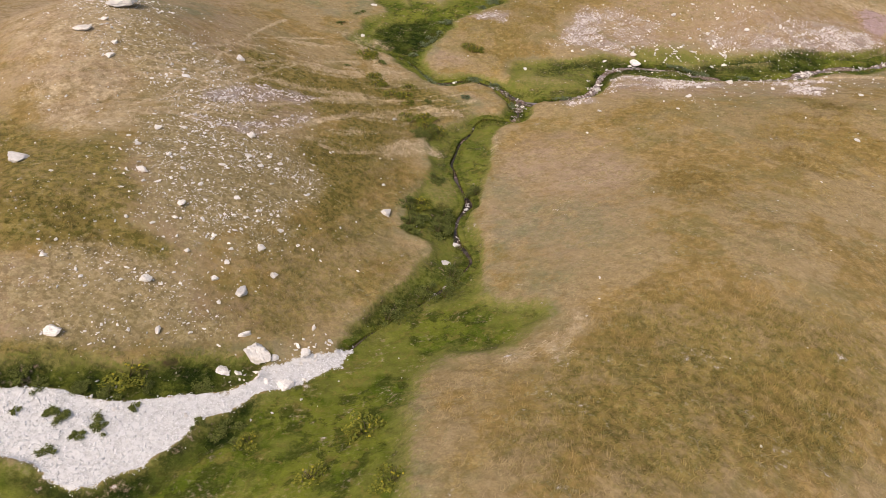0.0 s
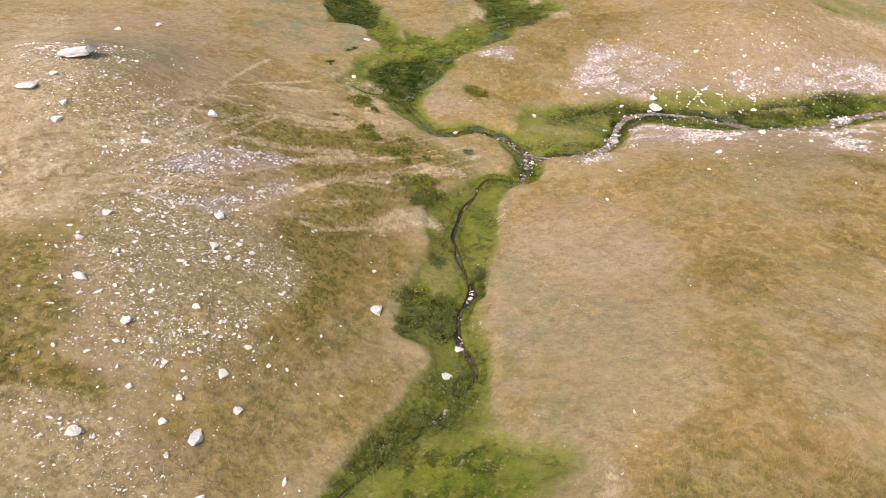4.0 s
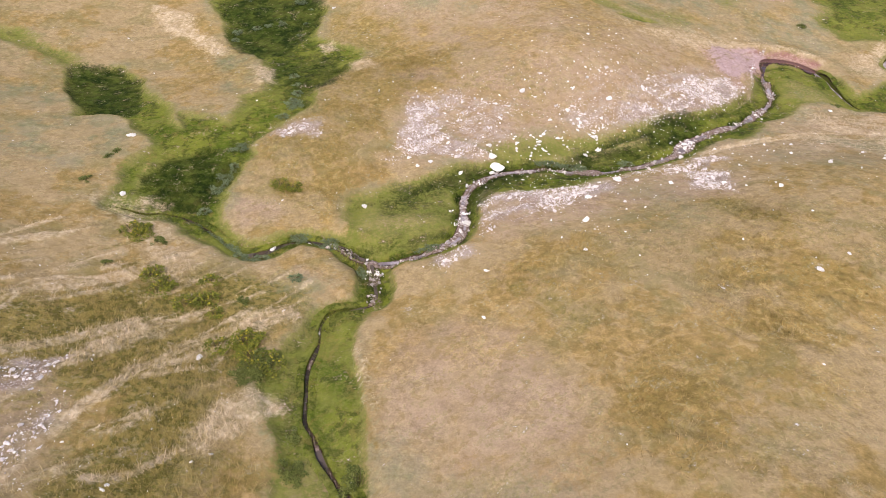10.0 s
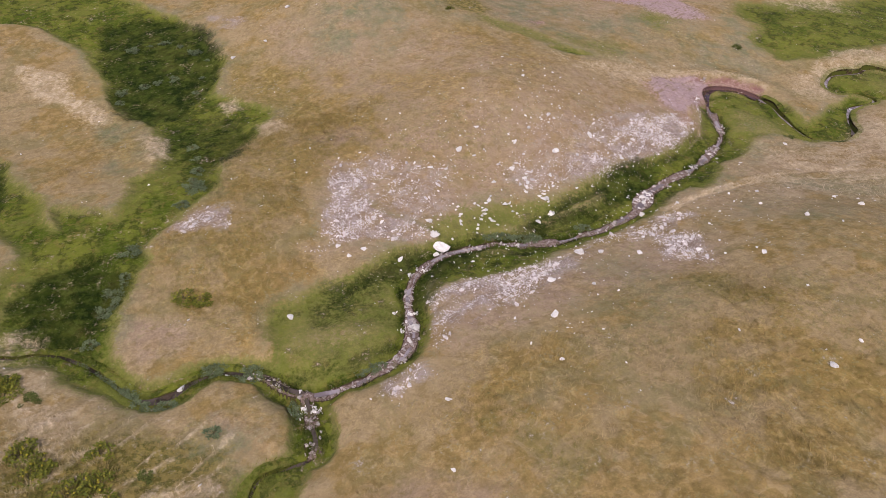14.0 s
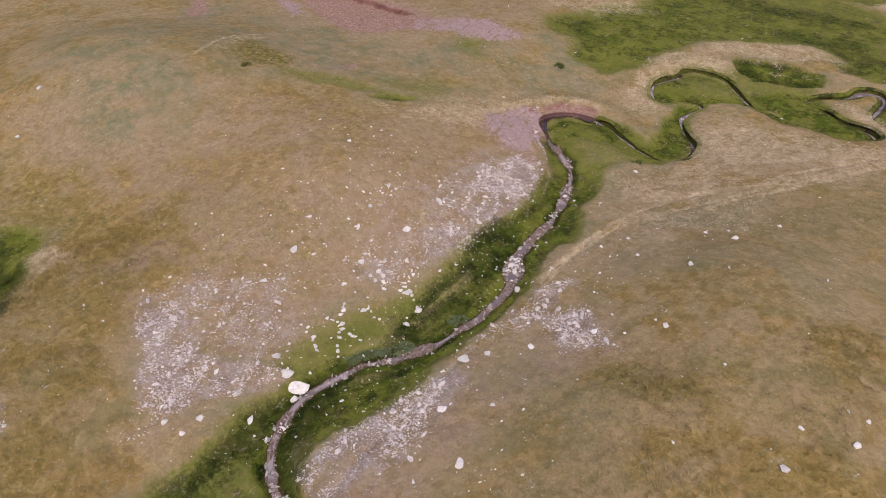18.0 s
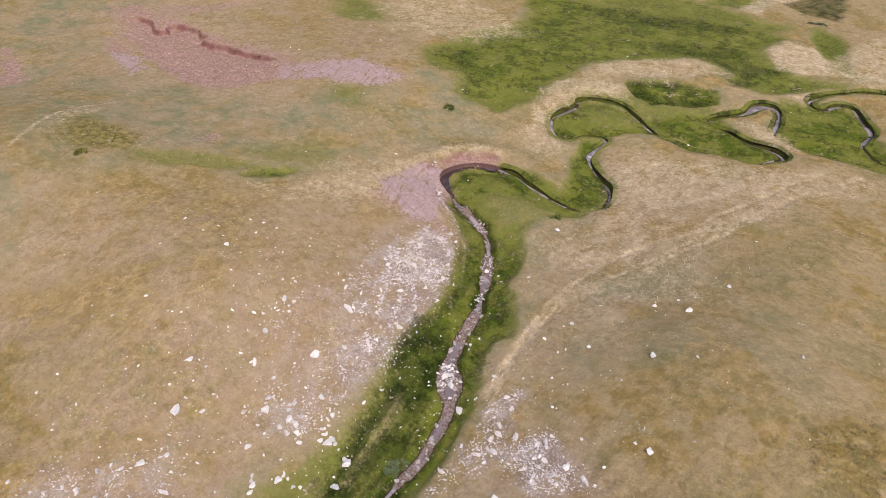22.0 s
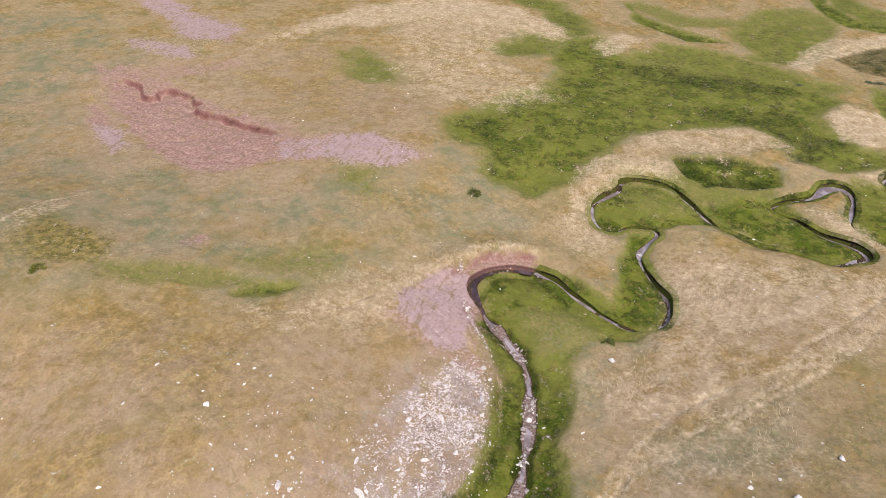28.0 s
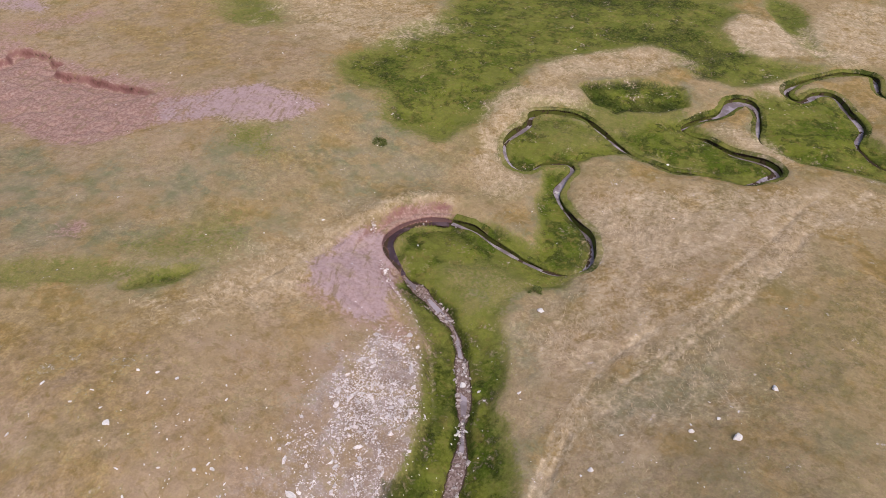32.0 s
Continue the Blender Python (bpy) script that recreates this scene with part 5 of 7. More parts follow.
# scree west sheet
zone("gravel", 0.9, [(17, 83), (22, 79.3), (22.7, 76.6), (21, 74.3), (19.3, 73.2), (16.7, 75.3), (15.4, 78.4)], 0.55)
# scree middle
zone("gravel", 0.6, [(27, 78.5), (30.8, 79), (34.5, 78.9), (36.3, 76.5), (33.5, 74.7), (29.8, 74.6), (26.9, 74.6), (26.2, 76.4)], 0.5)
# scree east heart
zone("gravel", 0.4, [(36.9, 79.1), (43.5, 82.6), (47.8, 82.1), (45.1, 78.5), (40.9, 76.7), (36.6, 76.6)], 0.9)
# scree east fringe
zone("gravel", 0.6, [(35.7, 81.3), (42.4, 82.9), (43.7, 82.9), (36.7, 78.8), (36.5, 76.5), (32.7, 76.5), (30.4, 77.5), (32.8, 79.6)], 0.55)
# brown pasture
zone("olive", 1.2, [(13.6, 56.2), (15.6, 55.5), (16.4, 53.5), (17.6, 51.2), (17.4, 48.6), (15.1, 49.2), (14.6, 51.8), (13.9, 54.2)], 0.5)
# brown pasture south
zone("olive", 1.0, [(6.1, 55.5), (8.4, 55.1), (10, 53), (10.3, 51), (7.5, 52.6), (5.6, 53.9)], 0.35)
# brown pasture east
zone("olive", 1.0, [(30.7, 61.2), (32.9, 59.7), (34, 55.6), (33.1, 53.8), (30.4, 56.4), (29.5, 59.1)], 0.5)
# ripe slope
zone("gold", 0.9, [(19.2, 100.5), (20.5, 94.9), (19.6, 87), (18.5, 83.2), (15.5, 83.1), (15.3, 86.7), (14, 88.2)], 1.0)
# ripe crest
zone("gold", 0.9, [(17.2, 96.2), (22, 97.3), (27.8, 94), (34.5, 86.9), (31.1, 85), (23.7, 89.8), (18.2, 90.2), (15.7, 89.4)], 0.6)
# ripe brow
zone("gold", 0.8, [(3.6, 72.7), (6.6, 74.6), (10.1, 74.1), (10.6, 71.5), (7.5, 70.3), (5.1, 67.7), (3.4, 67.9)], 0.9)
# scar apron
zone("earth", 0.7, [(59.8, 142.5), (54.7, 132.1), (52.5, 121.4), (55, 111.6), (61.2, 102.9), (65.6, 100.5), (66.4, 105.8), (61.2, 110.5), (61.8, 119.8), (62.4, 132.6),
    (62.2, 140.4)], 0.75)
# scar apron stones
zone("stony", 0.6, [(59, 112.2), (62.3, 108.9), (66.5, 105.5), (65.6, 100.5), (61.2, 102.9), (57.3, 108.6)], 0.6)
# upper gully
zone("gravel", 0.35, [(-19.2, 48.9), (-18.1, 50.5), (-15.9, 53.3), (-12.5, 54.5), (-12, 53), (-14.2, 51.7), (-16.8, 49.9), (-18.1, 47.7), (-18.7, 46.5)], 0.85)
# lower gully
zone("gravel", 0.35, [(-18.6, 45.4), (-16.3, 45.1), (-14.7, 46.8), (-12.7, 49.8), (-11.5, 52), (-10.7, 50.7), (-12.5, 47.4), (-14.3, 45.5), (-16.6, 44.2), (-18.2, 44.4)],
    0.8)
# gully banks
zone("bare", 0.8, [(-20.7, 47), (-18.3, 51.1), (-12.5, 55.7), (-10, 51.3), (-11.7, 46.2), (-15.7, 43.2), (-19.3, 43.4)], 0.7)
# rough foot
zone("olive", 0.8, [(-17.8, 24), (-16.1, 26.3), (-13.4, 27.2), (-11.3, 26.4), (-9.9, 25.3), (-10.6, 23.6), (-13.2, 22.8), (-17, 21.8)], 0.55)
# rough rise
zone("olive", 0.7, [(-23.7, 37), (-22, 37.9), (-18.4, 34.7), (-15.2, 33.5), (-15.9, 30.8), (-18.7, 31.1), (-20.9, 32)], 0.4)
# sage gravel
zone("sage", 0.8, [(-20.2, 40), (-17.9, 44.2), (-13.6, 43.9), (-9.9, 39.9), (-10.1, 35.4), (-13, 32.2), (-16.4, 33.8)], 0.5)
# stony foot
zone("stony", 0.7, [(-20.4, 27.5), (-17.8, 28.6), (-13.4, 28.2), (-12.2, 26), (-14.8, 23.7), (-18.5, 23.1)], 0.9)
# stony brow
zone("stony", 0.9, [(-31.9, 56.7), (-26.4, 65.6), (-21.2, 53.4), (-24.4, 48.3), (-27.8, 48.4)], 0.6)
# stony heart
zone("stony", 0.6, [(-20.8, 41), (-18.9, 45.3), (-13, 48.4), (-10.1, 42.4), (-10.2, 36.3), (-12.1, 31.9), (-15.4, 31.8), (-18.4, 34.6)], 0.6)
terracettes([(-27.7, 47.6), (-22.4, 51.8), (-19.9, 62.3), (-13.8, 71), (-1.6, 64), (2.9, 60.5), (-2.1, 55.2), (-9.7, 46.5), (-15.1, 44.1), (-22.5, 41.8), (-24.6, 41.5)])
track([(-24.3, 49.5), (-22.5, 52), (-21.5, 53.5), (-20.8, 56.3), (-19.1, 60), (-17.6, 61.3)])
track([(-22.2, 48.7), (-20.6, 51.1), (-19.1, 52.3), (-17.8, 55.8), (-16.2, 58.9), (-15, 60.6), (-11.9, 61.5), (-8.7, 62.8), (-4.2, 61.7)])
track([(-19.3, 46.8), (-17.8, 46.7), (-15.8, 49.2), (-14.1, 51.4), (-12.2, 53.4)])
track([(-15.4, 44), (-12.9, 46.5), (-11, 49.8), (-10, 51.8), (-8.8, 53.3), (-7.5, 54.1), (-5.6, 54.8), (-3.8, 56.6), (-0.4, 58.5)])
track([(-11.4, 55.1), (-8.7, 57.4), (-4.8, 59), (-1, 60.4)])
track([(-20.9, 44.2), (-18.8, 44.6), (-15.3, 44.6), (-13.8, 45.7)])
track([(-9.7, 46.5), (-7.7, 46.8), (-6.5, 47.7)])
track([(-10.9, 62.6), (-9.3, 62.4), (-8, 63.1), (-6.4, 63.7)])
track([(-10.3, 56.4), (-8.6, 57), (-6.9, 57.8)])
track([(-8.8, 53.8), (-7.5, 54.4), (-5.6, 55), (-4.3, 56.2), (-2.9, 57), (-1.7, 58), (0.1, 58)])
track([(-8, 53.2), (-5.7, 53.8), (-4.7, 53.7)])
track([(56.4, 88.4), (54.1, 86.6), (52.1, 84.5), (50.7, 82.1), (48.8, 79.9), (45.6, 77.6)], "gravel")
track([(49, 85.7), (48.3, 83), (46.3, 79.9)], "gravel")
track([(45.5, 90.1), (48.9, 89.9), (52.2, 89.2), (55.8, 88.9), (58.5, 88.9)])
track([(46.4, 90.1), (51.8, 89.9), (56, 89.6)])
track([(31, 109.2), (35, 112.4), (38.3, 114.5), (42.8, 114.9)])
track([(-17.4, 55.7), (-15.8, 58.6), (-13.9, 61.4), (-9.1, 62.5), (-6.1, 62.7)])
track([(-15.2, 44.8), (-13, 46.6), (-10.7, 50.8), (-9.7, 52.2), (-8.3, 53.6), (-6.5, 55.2), (-3.4, 56.8), (-2.3, 57.7), (0.4, 58.2)])
track([(-12.6, 54), (-10, 55.8), (-8, 57.5), (-4.7, 58.3)])
track([(-8.5, 46.4), (-6.4, 47.6), (-5, 48.5)])
track([(-4.3, 53.9), (-3.2, 56.1)])
track([(-3.3, 56.8), (-1.6, 57.8), (0.1, 58.1)])
track([(-9.7, 61.7), (-8.3, 63.2), (-6.5, 63.4)])
track([(-23.4, 43.5), (-21.2, 46.2), (-19.7, 53.2), (-19.3, 60.4), (-17.3, 66.3), (-13.6, 69.9)])
track([(-23.9, 44.6), (-20.5, 46.8), (-16.7, 54.3), (-13.7, 61.8), (-8.7, 62.8)])
track([(-16.9, 44.3), (-13.1, 47.6), (-10, 51.4), (-6.1, 55.8), (-2.2, 57.4)])
track([(-20.9, 44.2), (-15.5, 45.1), (-12.7, 48.5)])
track([(-23, 42.7), (-18.5, 45.3), (-17.2, 50.3), (-13.1, 54)])
track([(-17.5, 56.2), (-15.7, 60.1), (-13.1, 62.5), (-8.8, 62.6), (-4.4, 62.1)])
track([(-19.1, 62.1), (-19.1, 66.7), (-18.1, 72.5)])
track([(34.3, 68), (39.3, 69.8), (43.7, 70.1), (47.9, 69.9), (52.6, 67.8), (57.6, 65.8)], width=0.24)
track([(44.3, 77), (47.6, 78.9), (49.9, 81.3), (51.7, 84)])
track([(44, 77.3), (46.9, 79.5), (49.5, 82.4), (51, 85.3)])
track([(14.2, 62.2), (18.8, 65.6), (23.5, 66.9), (28.5, 67.7)], "gravel")
track([(16, 64.5), (21.1, 66.2), (26.5, 67.4)], "gravel")
track([(15.1, 65.2), (18.5, 66.3), (22.1, 67.1), (26, 67.5)], "gravel")
track([(15.9, 64.4), (19, 65.4), (23, 66.2), (25.6, 66.3)], "gravel")
track([(15.2, 66.4), (17.7, 67.1), (21.7, 67.5), (25.7, 68.4)], "gravel")
track([(16.7, 63.1), (20, 64.3), (24.1, 65.1)], "gravel")
track([(50.9, 71.3), (53.3, 69.5), (56.3, 67.8), (58.9, 66.1), (61.5, 64), (67, 62.3), (72, 60.6), (77.5, 58)], width=0.3)
track([(52.7, 66.9), (56, 65.8), (59.3, 64.3), (63.1, 62.9), (68, 61.8)], width=0.2)
track([(61, 65.9), (65, 64.5), (69.8, 63), (75.2, 61.3)], width=0.2)
track([(42.3, 69.9), (45.9, 70.2), (48.5, 68.7), (51.8, 66.9)], width=0.16)
track([(41.1, 70.3), (45.2, 70.7), (48.9, 70.5), (53.6, 69.4), (56.8, 67.5)], width=0.18)
track([(36.5, 69.5), (39.6, 70), (42.4, 70.1), (46.3, 69.9)], width=0.2)
scarp([(60.1, 138.6), (60.2, 135.4), (59.3, 131.7), (61.6, 132.1), (62.2, 129.2), (60.4, 123.9), (60.8, 120.9), (61.1, 117.5), (60.6, 112.9)], 0.75, 3)
scarp([(49.8, 89.2), (53.2, 88.5), (56.3, 88.5), (58.6, 88.4), (60.8, 87.3), (61.4, 85.1), (61.3, 83.4)], 0.22, 2)
scarp([(52.1, 84.1), (53.6, 85.5), (54.8, 86.3), (56.6, 86.6), (58.6, 86.1), (60.6, 84.4), (60.7, 83.2)], 0.5, 0.6)
ridge([(55.5, 88.9), (58.6, 88.5), (60.7, 87.3), (61.9, 85.1), (61.5, 82.6), (60.9, 80)], 0.4, 1.5)
ridge([(71.8, 85.9), (76.1, 85.7), (78.6, 83.8), (79.5, 80.9), (78.4, 78.2), (76.4, 75.6), (75.9, 73.5)], 0.1, 1)
ridge([(81.9, 73.2), (86.3, 71), (89.6, 70), (90, 68), (87.1, 66.9)], 0.1, 1)
ridge([(81.5, 65.8), (79.2, 64.3), (77.5, 63.9), (75.5, 64.9)], 0.1, 1)
ridge([(94.8, 66.5), (98.2, 64.3), (101.2, 61.5), (102.5, 58.5)], 0.1, 1)
ridge([(64.7, 74.5), (61.9, 73.5), (59.4, 73.3)], 0.1, 1)
ridge([(83, 82.2), (87.6, 77.7), (95.7, 73)], 0.3, 1)

# ---- brooks ----
BROOKS = []  # path, half width along it, level of the bank along it, depth


def brook(points, half, depth, bank, verge, bottom, widen=()):
    """Cuts a channel with steep turf banks along a line; verge is how far the damp green strip reaches."""
    path = spline(points)
    width = half * (0.45 + 1.1 * smooth(0.2, 0.8, fbm(path[:, 0], path[:, 1], 1.8, 31, 2)))
    for wx, wy, reach, extra in widen:
        width = width + extra * np.exp(-((path[:, 0] - wx) ** 2 + (path[:, 1] - wy) ** 2) / (2 * reach * reach))
    level = hills(path[:, 0], path[:, 1])
    kernel = np.ones(41) / 41
    level = np.convolve(np.pad(level, 20, mode="edge"), kernel, mode="valid")
    dist, which = distance_to(path, 7.0)
    w = width[which]
    tangent = np.gradient(path, axis=0)
    tangent /= np.linalg.norm(tangent, axis=1)[:, None] + 1e-9
    bend = np.gradient(np.convolve(np.pad(np.unwrap(np.arctan2(tangent[:, 1], tangent[:, 0])), 15, mode="edge"), np.ones(31) / 31, mode="valid")) / 0.12
    side = np.sign(tangent[which, 0] * (GY - path[which, 1]) - tangent[which, 1] * (GX - path[which, 0]))
    inner = smooth(0.02, 0.3, bend[which] * side)
    cut = 1 - smooth(0.1, bank + 0.1 + 0.7 * inner, dist - w + ragged * 0.06)
    LIFT[:] = np.minimum(LIFT, 0) * (1 - cut) + np.maximum(LIFT, 0) * (1 - cut) - depth * cut
    LIFT[:] -= 0.25 * (1 - smooth(w, w + 2.2, dist)) * (1 - cut)
    MASK["bed"] = np.maximum(MASK["bed"], bottom * (1 - smooth(-0.05, 0.12, dist - w)))
    # Dark fringe beside the channel: rank growth with bank shade painted into it.
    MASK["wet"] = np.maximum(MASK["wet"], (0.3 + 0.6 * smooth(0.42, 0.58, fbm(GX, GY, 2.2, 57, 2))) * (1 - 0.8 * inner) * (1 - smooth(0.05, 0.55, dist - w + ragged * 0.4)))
    if verge:
        MASK["green"] = np.maximum(MASK["green"], 1 - smooth(0.35 * verge, 1.35 * verge, dist - w + ragged * 0.45 * verge))
    BROOKS.append((path, width, level, depth))


brook(SOUTH_BROOK, 0.075, 0.34, 0.18, 0.5, 0.75, [(1.7, 43.7, 0.8, 0.2), (0.6, 47.4, 0.7, 0.1), (1.0, 38.6, 0.8, 0.15)])
brook(WEST_BROOK, 0.09, 0.36, 0.18, 1.1, 0.6, [(-1.2, 64.8, 1.0, 0.25)])
brook(EAST_BROOK, 0.25, 0.38, 0.2, 0.9, 1.0, [(36.9, 72.4, 1.1, 0.4), (37.8, 73.0, 1.0, 0.1), (13.8, 65.2, 1.2, 0.3)])
brook([(5.8, 58.5), (6.2, 60.5), (6.4, 62.6)], 0.32, 0.42, 0.2, 0.9, 1.0)
brook([(6.4, 62.7), (5.4, 63.6), (4.7, 64.7), (3.8, 65.4)], 0.22, 0.42, 0.2, 0.9, 1.0)
brook(MEANDER[:6], 0.2, 0.45, 0.25, 0.15, 0.5, [(55.4, 86.5, 1.6, 0.2)])
brook(MEANDER[5:], 0.13, 0.4, 0.2, 0.35, 0.5, [(72.6, 85.0, 1.2, 0.08), (68.0, 79.1, 0.8, 0.1)])
brook(FAR_MEANDER, 0.16, 0.42, 0.2, 0.4, 0.5, [(88.1, 69.6, 1.6, 0.32), (77, 65, 1, 0.25), (93, 62, 1.5, 0.2)])

# the white dry bed of pebbles, and the terraces that lie lower than the pasture round them
w, sd = inside(GRAVEL_BED, 4.0)
DRY = np.zeros(GX.shape)
DRY[w] = smooth(-0.15, 0.25, sd + ragged[w] * 0.35)
LIFT -= 0.35 * DRY
for k in ("green", "pale", "gravel", "olive", "wet", "gold", "sage", "stony"):
    MASK[k] *= 1 - DRY
MASK["green"] *= 1 - 0.9 * MASK["earth"]
MASK["pale"] *= 1 - 0.8 * MASK["gravel"]
LIFT -= 0.3 * smooth(0.15, 0.85, MASK["green"]) + 0.2 * smooth(0.2, 0.8, MASK["wet"])
LIFT += 0.1 * MASK["pale"] * smooth(0.3, 0.7, fbm(GX, GY, 6, 91)) - (0.06 + 0.9 * np.abs(fbm(GX, GY, 1.3, 52, 3) - 0.5)) * MASK["earth"] * (1 - 0.8 * MASK["stony"])
tussock = fbm(GX, GY, 0.9, 3, 3) - 0.5
LIFT += (fbm(GX, GY, 9.0, 8, 3) - 0.5) * 0.5
LIFT += tussock * (0.1 + 0.16 * MASK["olive"] + 0.1 * MASK["gold"]) * (1 - MASK["bed"]) * (1 - 0.7 * DRY)
LIFT += (fbm(GX, GY, 0.45, 12, 2) - 0.5) * (0.08 - 0.05 * smooth(0.1, 0.4, MASK["bed"]))
GZ = hills(GX, GY) + LIFT


def sample(grid, x, y):
    """A grid's value at any places inside the fine part of the land."""
    u = np.clip(np.interp(x, fine_x, np.arange(len(fine_x))), 0, len(fine_x) - 1.001)
    v = np.clip(np.interp(y, fine_y, np.arange(len(fine_y))), 0, len(fine_y) - 1.001)
    i, j = u.astype(int), v.astype(int)
    a, b = u - i, v - j
    return (grid[j, i] * (1 - a) + grid[j, i + 1] * a) * (1 - b) + (grid[j + 1, i] * (1 - a) + grid[j + 1, i + 1] * a) * b


# ---- materials ----
class Nodes:
    """Short hand for a material's node tree."""

    def __init__(self, name):
        self.mat = bpy.data.materials.new(name)
        self.mat.use_nodes = True
        self.tree = self.mat.node_tree
        self.bsdf = self.tree.nodes["Principled BSDF"]

    def put(self, socket, value):
        if isinstance(value, bpy.types.NodeSocket):
            self.tree.links.new(value, socket)
        elif isinstance(value, tuple) and len(value) == 3 and socket.type == "RGBA":
            socket.default_value = (*value, 1)
        else:
            socket.default_value = value

    def node(self, kind, outs, settings=(), **ins):
        n = self.tree.nodes.new(kind)
        for key, value in settings:
            if key == "operation":
                n.operation = value
            elif key == "attribute_name":
                n.attribute_name = value
            elif key == "data_type":
                n.data_type = value
            elif key == "feature":
                n.feature = value
        for key, value in ins.items():
            self.put(n.inputs[int(key[1:])] if key[0] == "i" and key[1:].isdigit() else n.inputs[key.replace("_", " ")], value)
        return n.outputs[outs]

    def place(self):
        return self.node("ShaderNodeTexCoord", "Object")

    def noise(self, scale, detail=4.0, rough=0.55, vector=None, swirl=0.0):
        return self.node("ShaderNodeTexNoise", 0, Vector=vector or self.place(), Scale=scale, Detail=detail, Roughness=rough, Distortion=swirl)

    def math(self, op, a, b=0.0):
        return self.node("ShaderNodeMath", 0, [("operation", op)], i0=a, i1=b)

    def span(self, v, lo, hi, a=0.0, b=1.0):
        n = self.tree.nodes.new("ShaderNodeMapRange")
        n.interpolation_type = "SMOOTHSTEP"
        for k, value in enumerate((v, lo, hi, a, b)):
            self.put(n.inputs[k], value)
        return n.outputs[0]

    def mix(self, f, a, b):
        n = self.tree.nodes.new("ShaderNodeMix")
        n.data_type = "RGBA"
        self.put(n.inputs[0], f), self.put(n.inputs[6], a), self.put(n.inputs[7], b)
        return n.outputs[2]

    def scaled(self, colour, f):
        n = self.tree.nodes.new("ShaderNodeVectorMath")
        n.operation = "SCALE"
        self.put(n.inputs[0], colour), self.put(n.inputs["Scale"], f)
        return n.outputs[0]

    def combed(self, across, along, turn):
        """Coordinates drawn out one way, for grass laid over by the wind."""
        n = self.tree.nodes.new("ShaderNodeMapping")
        self.put(n.inputs["Vector"], self.place())
        n.vector_type = "TEXTURE"
        n.inputs["Rotation"].default_value = (0, 0, radians(turn))
        n.inputs["Scale"].default_value = (1 / across, 1 / along, 0.3)
        return n.outputs[0]

    def bump(self, height, strength, distance):
        n = self.tree.nodes.new("ShaderNodeBump")
        self.put(n.inputs["Strength"], strength), self.put(n.inputs["Distance"], distance), self.put(n.inputs["Height"], height)
        self.tree.links.new(n.outputs[0], self.bsdf.inputs["Normal"])

    def done(self, colour, rough=0.9, specular=0.2):
        self.put(self.bsdf.inputs["Base Color"], colour)
        self.put(self.bsdf.inputs["Roughness"], rough)
        self.put(self.bsdf.inputs["Specular IOR Level"], specular)
        return self.mat


